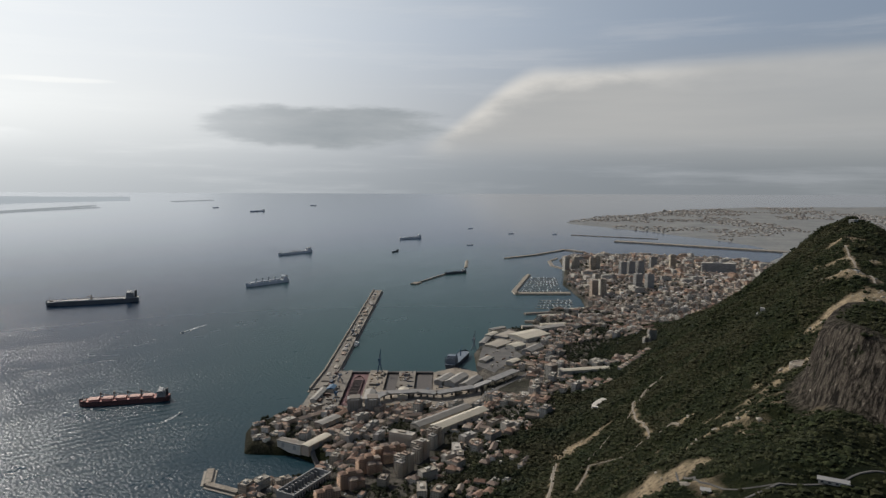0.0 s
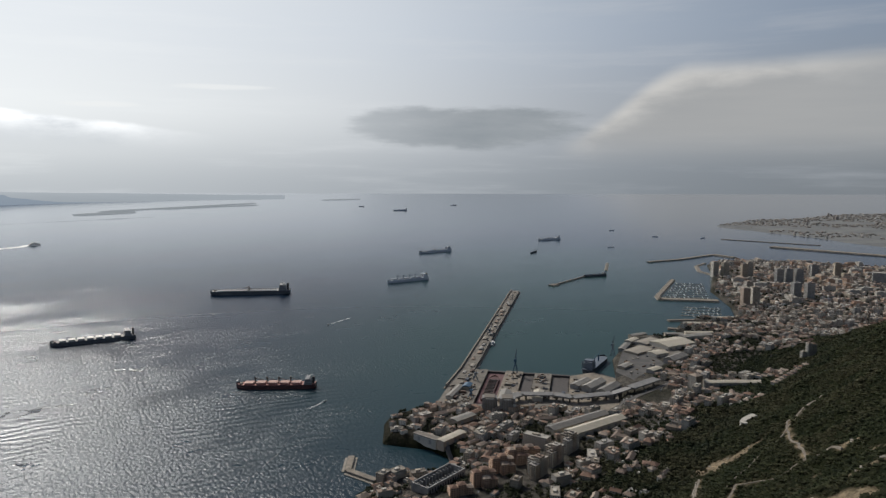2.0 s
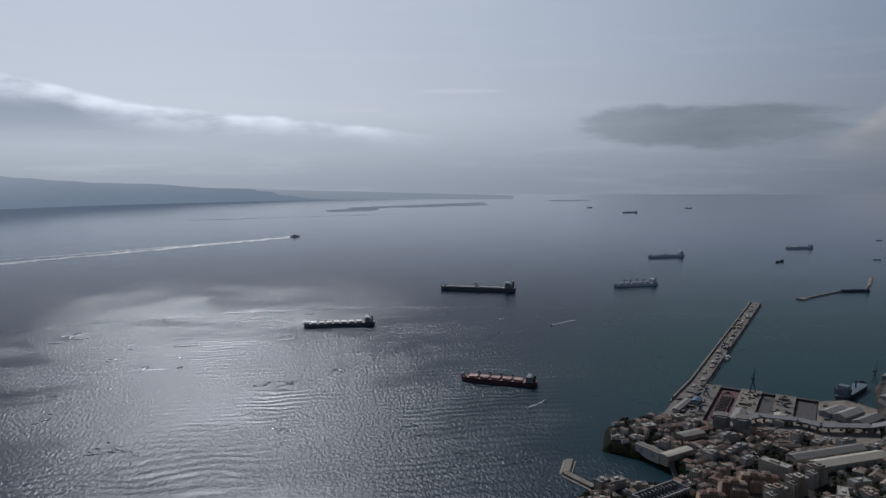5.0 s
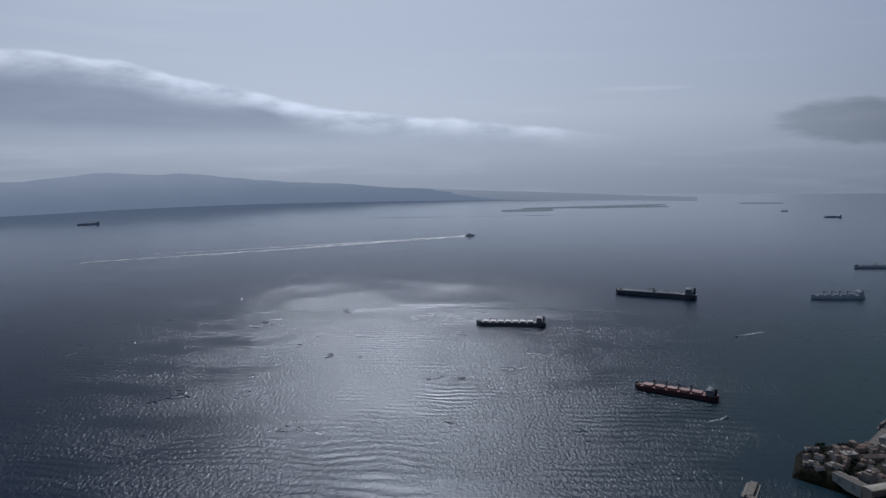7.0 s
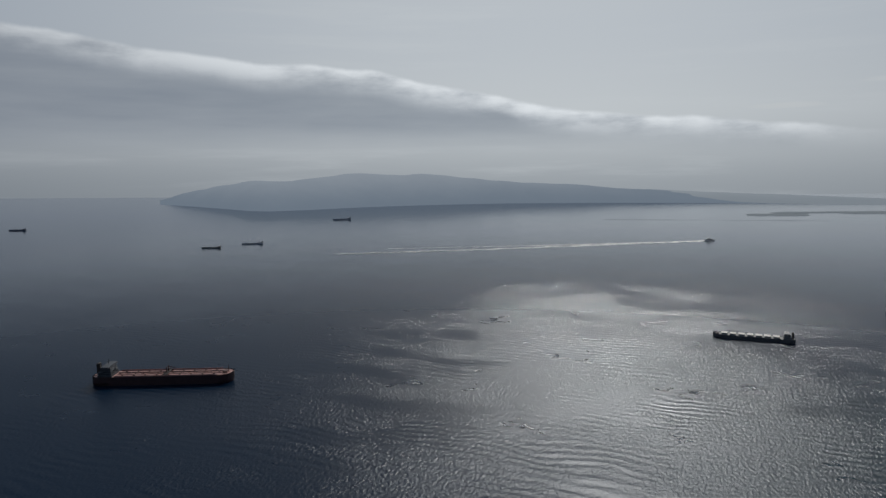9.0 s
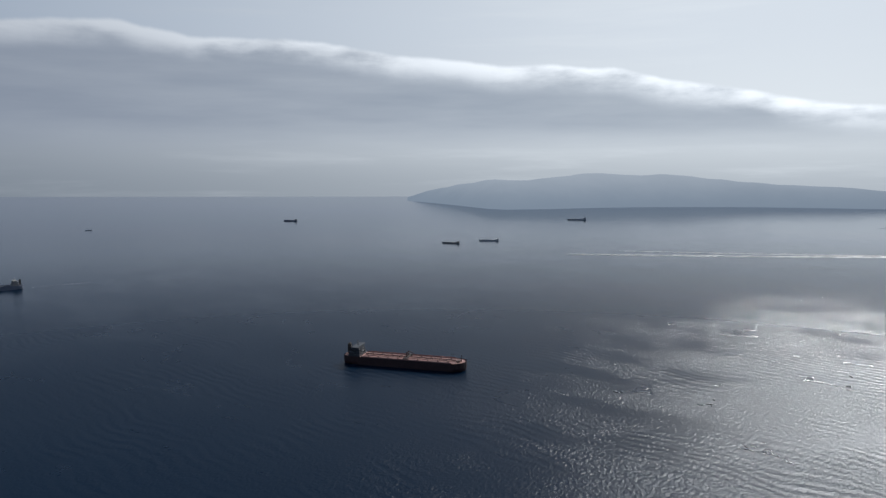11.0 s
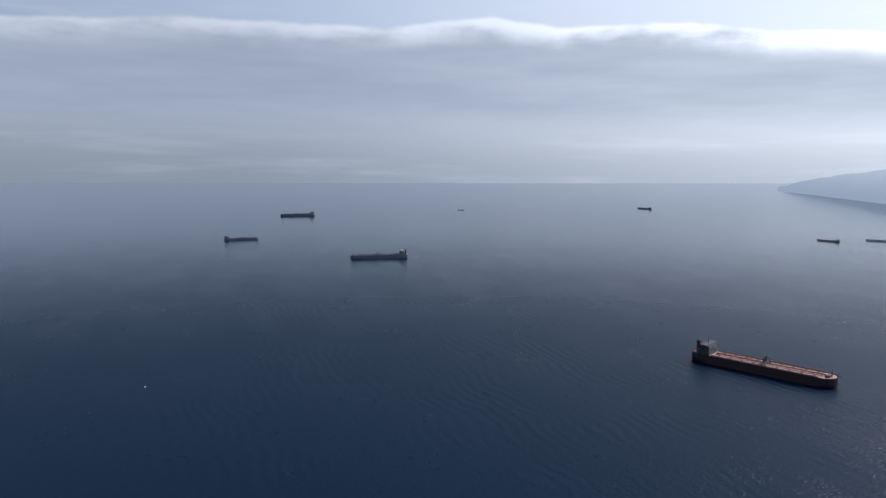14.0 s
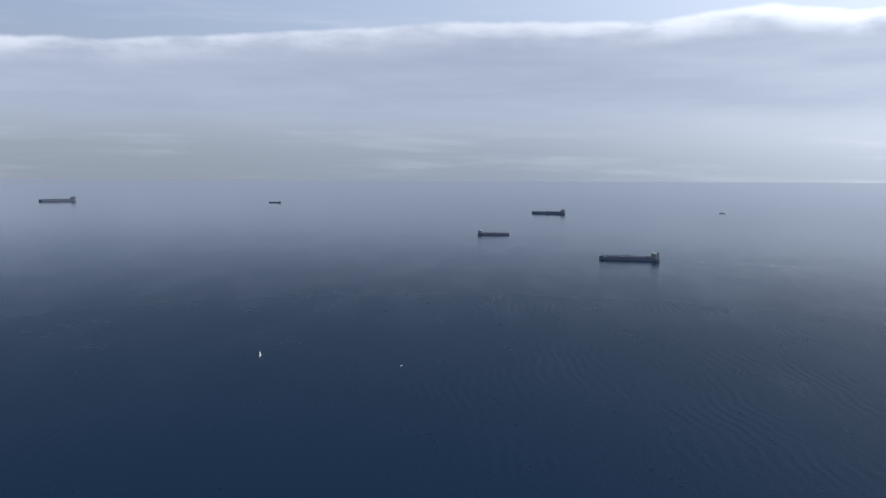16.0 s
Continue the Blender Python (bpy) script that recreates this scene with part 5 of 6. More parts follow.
def building(name, label, w_, d, floors, walls, roof, roof_kind="hip", balconies=False, group="", category="house", rows=False):
    """A house or block: walls, a roof of its kind, a row of windows for each storey, balconies and rooftop huts."""
    base = thing(name, label, category, group=group)
    h = floors * STOREY
    bm = bmesh.new()
    box(bm, -w_ / 2, -d / 2, -5, w_ / 2, d / 2, h)
    part("wall", bm, walls, base)
    bm = bmesh.new()
    e = 0.35
    if roof_kind == "flat":
        for x0, y0, x1, y1 in ((-w_ / 2, -d / 2, w_ / 2, -d / 2 + 0.3), (-w_ / 2, d / 2 - 0.3, w_ / 2, d / 2), (-w_ / 2, -d / 2 + 0.3, -w_ / 2 + 0.3, d / 2 - 0.3), (w_ / 2 - 0.3, -d / 2 + 0.3, w_ / 2, d / 2 - 0.3)):
            box(bm, x0, y0, h - 0.01, x1, y1, h + 0.45)
        box(bm, -w_ / 2 + 0.3, -d / 2 + 0.3, h - 0.2, w_ / 2 - 0.3, d / 2 - 0.3, h + 0.12)
        roof_ob = part("roof", bm, roof, base)
        bm = bmesh.new()
        box(bm, -w_ * 0.18, -d * 0.2, h, w_ * 0.12, d * 0.18, h + 1.3)
        part("roof_hut", bm, walls, roof_ob)
        bm = bmesh.new()
        tube(bm, (w_ * 0.28, d * 0.2, h), (w_ * 0.28, d * 0.2, h + 0.8), 0.5, 0.5)
        part("water_tank", bm, GREYWALL, roof_ob)
    else:
        rise = d * 0.22
        inset = d / 2 if roof_kind == "hip" else 0.0
        low = [bm.verts.new(p) for p in ((-w_ / 2 - e, -d / 2 - e, h - 0.05), (w_ / 2 + e, -d / 2 - e, h - 0.05), (w_ / 2 + e, d / 2 + e, h - 0.05), (-w_ / 2 - e, d / 2 + e, h - 0.05))]
        ridge = [bm.verts.new((-w_ / 2 - e + inset, 0, h + rise)), bm.verts.new((w_ / 2 + e - inset, 0, h + rise))]
        for f in ((low[0], low[1], ridge[1], ridge[0]), (low[2], low[3], ridge[0], ridge[1]), (low[1], low[2], ridge[1]), (low[3], low[0], ridge[0]), tuple(low[::-1])):
            bm.faces.new(f)
        roof_ob = part("roof", bm, roof, base)
        bm = bmesh.new()
        box(bm, w_ * 0.2, -0.3, h + rise * 0.4, w_ * 0.2 + 0.5, 0.3, h + rise + 0.6)
        part("chimney", bm, walls, roof_ob)
    panes = slabs = None
    for f in range(floors):
        if panes is None:
            panes = bmesh.new()
        z0 = f * STOREY + 0.38
        for side, span, off in ((0, w_, d / 2), (1, d, w_ / 2)):
            count = max(2, int(span / 1.7))
            for k in range(count):
                u = -span / 2 + (k + 0.5) * span / count
                for s in (-1, 1):
                    if side == 0:
                        pane(panes, u - 0.32, s * off - 0.05, z0, u + 0.32, s * off + 0.05, z0 + 0.62, s + 1)
                    else:
                        pane(panes, s * off - 0.05, u - 0.32, z0, s * off + 0.05, u + 0.32, z0 + 0.62, 2 - s)
        if rows or f == floors - 1:
            tagged(part("glazing", panes, GLASS, base), kind="stuff")
            panes = None
        if balconies and f:
            slabs = slabs or bmesh.new()
            box(slabs, -w_ / 2 + 0.4, -d / 2 - 0.75, f * STOREY - 0.08, w_ / 2 - 0.4, -d / 2 + 0.02, f * STOREY + 0.06)
            box(slabs, -w_ / 2 + 0.4, -d / 2 - 0.75, f * STOREY + 0.06, w_ / 2 - 0.4, -d / 2 - 0.68, f * STOREY + 0.42)
            if rows or f == floors - 1:
                part("balcony", slabs, walls, base)
                slabs = None
    return base


def cluster(name, label, walls, roof, tops, cell, group, hipped=True):
    """A stepped block: towers of different heights pushed together, each with its own roof, windows and balconies."""
    base = thing(name, label, "apartments", group=group)
    for x, y, floors in tops:
        h = floors * STOREY
        bm = bmesh.new()
        box(bm, x - cell / 2, y - cell / 2, -5, x + cell / 2, y + cell / 2, h)
        tower = part("tower", bm, walls, base)
        bm = bmesh.new()
        if hipped:
            low = [bm.verts.new((x + a * (cell / 2 + 0.3), y + b * (cell / 2 + 0.3), h)) for a, b in ((-1, -1), (1, -1), (1, 1), (-1, 1))]
            tip = bm.verts.new((x, y, h + cell * 0.22))
            bm.faces.new(low[::-1])
            for i in range(4):
                bm.faces.new((low[i], low[(i + 1) % 4], tip))
        else:
            box(bm, x - cell / 2 - 0.1, y - cell / 2 - 0.1, h, x + cell / 2 + 0.1, y + cell / 2 + 0.1, h + 0.35)
            box(bm, x - cell * 0.2, y - cell * 0.2, h + 0.3, x + cell * 0.15, y + cell * 0.2, h + 1.4)
        part("roof", bm, roof, tower)
        panes, rails = bmesh.new(), bmesh.new()
        for f in range(floors):
            z0 = f * STOREY + 0.4
            for k in range(3):
                u = -cell / 2 + (k + 0.5) * cell / 3
                for s in (-1, 1):
                    pane(panes, x + u - 0.34, y + s * cell / 2 - 0.05, z0, x + u + 0.34, y + s * cell / 2 + 0.05, z0 + 0.6, s + 1)
                    pane(panes, x + s * cell / 2 - 0.05, y + u - 0.34, z0, x + s * cell / 2 + 0.05, y + u + 0.34, z0 + 0.6, 2 - s)
            if f:
                box(rails, x - cell * 0.32, y - cell / 2 - 0.6, z0 - 0.45, x + cell * 0.32, y - cell / 2 + 0.02, z0 - 0.1)
                box(rails, x - cell / 2 - 0.6, y - cell * 0.32, z0 - 0.45, x - cell / 2 + 0.02, y + cell * 0.32, z0 - 0.1)
        tagged(part("glazing", panes, GLASS, tower), kind="stuff")
        tagged(part("balcony", rails, walls, tower), kind="stuff")
    return base


def shell_hall():
    """A long roofless hall: four walls with window slots and bare cross frames."""
    base = thing("roofless_hall", "long roofless stone hall with bare cross walls", "hall")
    for x0, y0, x1, y1 in ((-19, -7, 19, -6.2), (-19, 6.2, 19, 7), (-19, -6.2, -18.2, 6.2), (18.2, -6.2, 19, 6.2)):
        bm = bmesh.new()
        box(bm, x0, y0, -4, x1, y1, 5.4)
        part("wall", bm, GREYWALL, base)
    for k in range(11):
        x = -16 + k * 3.2
        for y0, y1 in ((-6.2, -2.6), (2.6, 6.2)):
            bm = bmesh.new()
            box(bm, x - 0.25, y0, -2, x + 0.25, y1, 4.6)
            part("cross_wall", bm, GREYWALL, base)
    bm = bmesh.new()
    for k in range(14):
        for s in (-1, 1):
            box(bm, -17.6 + k * 2.6, s * 7 - 0.06, 1, -16.6 + k * 2.6, s * 7 + 0.06, 3.6)
    tagged(part("glazing", bm, GLASS, base), kind="stuff")
    bm = bmesh.new()
    box(bm, -18.2, -6.2, -3, 18.2, 6.2, 0.1)
    part("floor", bm, CONCRETE, base)
    return base


def place(proto, x, y, turn, size=(1, 1, 1)):
    """A copy of a building, set on the ground."""
    return stamp(proto, pose(x, y, ground_at(x, y), 0, 0, turn) @ Matrix.Diagonal((*size, 1)))


SOUTH, NORTH = "town houses", "north town blocks"
PROTOS = [building("house", "small cream house with a tiled hip roof", 7, 6, 2, WALL, ROOFS, "hip", group=SOUTH),
          building("gabled_house", "ochre house with a tiled gable roof", 8, 5.5, 2, WALL, ROOFS, "gable", group=SOUTH),
          building("terraced_house", "rendered terrace with a terracotta roof", 12, 6, 3, WALL, ROOFS, "hip", group=SOUTH),
          building("town_house", "three-storey house with a terracotta roof", 7, 7, 3, WALL, ROOFS, "hip", group=SOUTH),
          building("apartment_block", "cream flat-roofed apartment block", 11, 7, 4, WALL, FLATROOF, "flat", group=SOUTH, category="apartments"),
          building("apartment_block", "white flat-roofed apartment block with balconies", 15, 7, 5, WHITEWALL, FLATROOF, "flat", True, SOUTH, "apartments"),
          building("low_house", "low white flat-roofed house", 6, 5, 1, WHITEWALL, FLATROOF, "flat", group=SOUTH),
          building("long_house", "long low building with tiled roof", 18, 6, 2, WALL, ROOFS, "gable", group=SOUTH),
          building("villa", "small white villa with tiled roof", 5, 5, 2, WHITEWALL, ROOFS, "hip", group=SOUTH)]
FAR_PROTOS = [building("apartment_block", "cream city block with a flat roof", 14, 10, 4, WALL, FLATROOF, "flat", group=NORTH, category="apartments"),
              building("apartment_block", "pale flat-roofed apartment slab", 20, 8, 6, WHITEWALL, FLATROOF, "flat", group=NORTH, category="apartments"),
              building("apartment_block", "terracotta apartment slab with tiled roof", 18, 8, 5, BRICKPINK, ROOFS, "hip", group=NORTH, category="apartments"),
              building("town_house", "cream town house with tiled roof", 10, 8, 3, WALL, ROOFS, "hip", group=NORTH),
              building("low_house", "low white town house with flat roof", 9, 8, 2, WHITEWALL, FLATROOF, "flat", group=NORTH)]
STEPS = [(0, 0, 9), (5, 0.6, 7), (-5, -0.5, 8), (0.5, 5, 6), (-4.6, 4.6, 5), (4.6, -4.4, 5), (0, -5, 6)]
PINK = cluster("apartment_complex", "terracotta stepped apartment complex with hipped roofs", BRICKPINK, ROOFS, STEPS, 5.0, "terracotta complex")
PINK_LOW = cluster("apartment_complex", "lower terracotta apartment wing with hipped roofs", BRICKPINK, ROOFS, [(x, y, max(3, f - 3)) for x, y, f in STEPS[:5]], 5.0, "terracotta complex")
CREAM = building("apartment_block", "cream apartment slab with balconies", 19, 7, 7, WALL, FLATROOF, "flat", True, "", "apartments")
STACK = cluster("apartment_tower", "pale stepped apartment tower with balconies", WALL, FLATROOF, [(0, 0, 11), (5, 0.8, 9), (-5, 0, 8), (0, 5, 9), (5, 5.4, 6)], 5.2, "stacked towers", False)
OCHRE = building("apartment_block", "tall ochre tower with a hipped roof", 9, 8, 10, WALL, ROOFS, "hip", True, "", "apartments")
TOWER = building("apartment_tower", "tall grey apartment tower", 12, 12, 20, GREYWALL, FLATROOF, "flat", False, "apartment towers", "apartments")
TOWER_PALE = building("apartment_tower", "tall cream apartment tower", 11, 10, 21, WALL, FLATROOF, "flat", True, "apartment towers", "apartments")
WIDE = building("apartment_block", "wide dark glazed apartment block", 62, 16, 15, GREYWALL, FLATROOF, "flat", False, "", "apartments")
COURT = shell_hall()
TWIN = cluster("apartment_tower", "pair of slim white apartment towers", WHITEWALL, FLATROOF, [(0, 0, 11), (5.4, 1, 10), (-4.6, 1.5, 4)], 4.4, "", False)

landmarks = [(PINK, -49, 449, 25), (PINK, -58, 426, 25), (PINK, -40, 466, 25), (PINK_LOW, -70, 410, 25), (PINK_LOW, -33, 478, 25),
             (CREAM, -29, 496, -22), (STACK, -24, 441, 58), (STACK, -14, 463, 58), (STACK, -4, 487, 58), (OCHRE, 104, 651, 40), (TWIN, 221, 730, 20),
             (TOWER_PALE, 250, 1408, 20), (TOWER_PALE, 268, 1404, 20), (TOWER, 349, 1345, 10), (TOWER, 366, 1350, 10), (TOWER, 384, 1352, 10), (TOWER, 336, 1192, 10), (TOWER, 357, 1196, 10), (TOWER_PALE, 244, 1116, 15), (TOWER_PALE, 260, 1128, 15),
             (WIDE, 545, 1372, -15), (TOWER_PALE, 315, 1420, 10), (TOWER_PALE, 300, 1392, 10), (TOWER, 430, 1420, 0), (TOWER_PALE, 476, 1440, 0), (TOWER_PALE, 262, 1180, 15),
             (COURT, -88, 428, 62)]
for proto, x, y, turn in landmarks:
    place(proto, x, y, turn)
    wide = max(abs(v.co.x) for c in proto.children for v in c.data.vertices) * 2
    deep = max(abs(v.co.y) for c in proto.children for v in c.data.vertices) * 2
    take(x, y, turn, wide, deep)
for k in range(9):
    x, y = 168 + k * 4.6, 640 + k * 5.4
    place(PROTOS[8], x, y, 50)
    TAKEN.append((x, y, 4))

for proto, x, y, turn, size in ((PROTOS[6], -139, 512, 20, (1.6, 1.3, 1.2)), (PROTOS[6], -128, 520, 60, (1.3, 1.2, 1)), (PROTOS[4], -124, 545, 50, (1, 1, 0.6)), (PROTOS[7], -112, 556, 40, (0.8, 1, 1)), (PROTOS[6], -134, 540, 70, (1.4, 1, 1)), (PROTOS[2], -104, 562, 40, (1, 1, 0.8))):
    place(proto, x, y, turn, size)
    TAKEN.append((x, y, 5))
KEEP_OFF = [[(-165, 505), (-128, 496), (-112, 540), (-126, 575), (-165, 575)], [(-126, 580), (40, 580), (40, 720), (-126, 720)], [(34, 690), (60, 664), (118, 796), (86, 880), (60, 876)], [(-64, 600), (80, 600), (84, 680), (30, 690)]]
GARDENS = [(186, 742, 58, 52), (150, 706, 26, 24), (-8, 470, 10, 16), (55, 545, 18, 22)]


def free(x, y, r):
    return all(math.hypot(x - a, y - b) > r + c for a, b, c in TAKEN)


def in_garden(x, y):
    return any(((x - a) / c) ** 2 + ((y - b) / d) ** 2 < 1 for a, b, c, d in GARDENS)




def candidates(x, y):
    """For arrays of places: the distance inside the coast, the height and how green the place is."""
    return inside(COAST, x, y), ground(x, y), hash_noise(x, y, 42, 12) + 0.6 * hash_noise(x, y, 17, 13)


ii, jj = np.meshgrid(np.arange(-12, 104), np.arange(0, 36), indexing="ij")
lot = np.random.default_rng(5)
s_, n_ = 330 + ii.ravel() * 8.6, 158 + jj.ravel() * 8.0
lx = s_ * RIDGE[0] - n_ * RIDGE[1] + lot.uniform(-2.6, 2.6, s_.size)
ly = s_ * RIDGE[1] + n_ * RIDGE[0] + lot.uniform(-2.6, 2.6, s_.size)
shore, high_, green_ = candidates(lx, ly)
fit = (ly < 1090) & (ly > 370) & (shore > 7) & (high_ < 46) & (green_ < 0.34 - np.maximum(0, high_ - 10.5) * 0.045)
for p in KEEP_OFF:
    fit &= inside(p, lx, ly) < -2
count = 0
order = lot.permutation(int(fit.sum()))
for x, y, z in zip(lx[fit][order], ly[fit][order], high_[fit][order]):
    if in_garden(x, y) or count >= 720:
        continue
    pick = rng.choice([0, 1, 8, 6, 8, 0]) if z > 20 else rng.choice([0, 1, 2, 3, 4, 4, 4, 5, 5, 6, 6, 6, 7, 7])
    r = (4.0, 4.2, 6.0, 4.6, 6.0, 7.5, 3.6, 8.6, 3.4)[pick]
    if not free(x, y, r * 0.62):
        continue
    place(PROTOS[pick], x, y, 59.6 + rng.choice([0, 90]) * (pick < 4) + rng.gauss(0, 13), (rng.uniform(0.62, 1.0), rng.uniform(0.62, 0.95), rng.uniform(0.7, 1.25)))
    TAKEN.append((x, y, r * 0.62))
    count += 1
ii, jj = np.meshgrid(np.arange(40), np.arange(36), indexing="ij")
lx, ly = 190 + jj.ravel() * 14.5 + lot.uniform(-3, 3, ii.size), 1085 + ii.ravel() * 14.5 + lot.uniform(-3, 3, ii.size)
shore, high_, _ = candidates(lx, ly)
fit = (shore > 9) & (high_ < 30) & (lot.uniform(0, 1, ii.size) > 0.12)
count = 0
order = lot.permutation(int(fit.sum()))
for x, y in zip(lx[fit][order], ly[fit][order]):
    if count >= 330 or not free(x, y, 5.5):
        continue
    pick = rng.choice([0, 0, 1, 2, 3, 3, 4, 4])
    place(FAR_PROTOS[pick], x, y, rng.choice([12, 102]) + rng.uniform(-9, 9), (rng.uniform(0.7, 1.15), rng.uniform(0.7, 1.15), rng.uniform(0.7, 1.3)))
    TAKEN.append((x, y, 6.0))
    count += 1
for proto in PROTOS + FAR_PROTOS + [PINK, PINK_LOW, CREAM, STACK, OCHRE, TOWER, TOWER_PALE, WIDE, COURT, TWIN]:
    for o in [*proto.children_recursive, proto]:
        bpy.data.objects.remove(o)


def block_town(name, label, count, spot, walls, seed, low, high, wide=(4, 9)):
    """Very many small far buildings as one piece of stuff: walls with ridged or flat tops."""
    r = random.Random(seed)
    vs, fs = [], []
    for _ in range(count):
        p = spot(r)
        if p is None:
            continue
        x, y, z = p
        a, b, h, t = r.uniform(*wide), r.uniform(*wide), r.uniform(low, high), r.uniform(-0.3, 0.3)
        c, s = math.cos(t), math.sin(t)
        k = len(vs)
        for zz, q in ((z - 1.5, 1.0), (z + h, 1.0), (z + h + b * 0.15, 0.35)):
            vs += [(x + (c * ux * a - s * uy * b) * q / 2, y + (s * ux * a + c * uy * b) * q / 2, zz) for ux, uy in ((-1, -1), (1, -1), (1, 1), (-1, 1))]
        for o in (0, 4):
            fs += [(k + o + q, k + o + (q + 1) % 4, k + o + 4 + (q + 1) % 4, k + o + 4 + q) for q in range(4)]
        fs.append((k + 8, k + 9, k + 10, k + 11))
    return tagged(new(name, raw_mesh(name, vs, fs, walls)), label, "town", kind="stuff")


def far_walls(name, stops):
    m = bpy.data.materials.new(name)
    m.use_nodes = True
    n = Nodes(m.node_tree)
    b = n.add("ShaderNodeBsdfPrincipled")
    n.feed(b.inputs["Base Color"], n.ramp(n.add("ShaderNodeNewGeometry").outputs["Random Per Island"], stops))
    b.inputs["Roughness"].default_value = 0.9
    n.feed(n.add("ShaderNodeOutputMaterial").inputs[0], b.outputs[0])
    return m


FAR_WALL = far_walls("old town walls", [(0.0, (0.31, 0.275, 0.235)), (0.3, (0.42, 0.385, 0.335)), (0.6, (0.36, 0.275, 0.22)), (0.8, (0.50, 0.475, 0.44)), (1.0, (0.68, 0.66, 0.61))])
# far copy of the walls, dimmed and flattened in colour for haze
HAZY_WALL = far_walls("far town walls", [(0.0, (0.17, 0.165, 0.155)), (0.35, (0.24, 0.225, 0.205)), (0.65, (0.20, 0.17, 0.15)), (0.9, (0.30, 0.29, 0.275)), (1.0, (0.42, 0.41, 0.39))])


def isthmus_spots(r, count):
    x, y = np.array([(r.uniform(470, 1900), r.uniform(1760, 3450)) for _ in range(count)]).T
    ok = (inside(ISTHMUS, x, y) > 14) & (hash_noise(x, y, 160, 4) + 0.5 * hash_noise(x, y, 60, 6) > -0.02)
    return [(a, b, 2.5) for a, b in zip(x[ok], y[ok])]


def north_spots(r, count):
    x, y = np.array([(r.uniform(150, 690), r.uniform(900, 1660)) for _ in range(count)]).T
    z = ground(x, y)
    ok = (inside(COAST, x, y) > 8) & (z < 22)
    return [(a, b, c) for a, b, c in zip(x[ok], y[ok], z[ok]) if not in_garden(a, b) and free(a, b, 1.0)]


def queue(spots):
    """Hands the places out one by one."""
    left = list(spots)
    return lambda r: left.pop() if left else None


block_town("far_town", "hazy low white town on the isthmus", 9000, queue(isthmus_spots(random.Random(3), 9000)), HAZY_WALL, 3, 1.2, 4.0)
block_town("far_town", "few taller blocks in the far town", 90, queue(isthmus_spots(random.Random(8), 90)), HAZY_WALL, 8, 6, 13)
block_town("town_infill", "low sheds and yards filling the north town", 1500, queue(north_spots(random.Random(6), 1500)), FAR_WALL, 6, 1.0, 4.5, (2.5, 6))



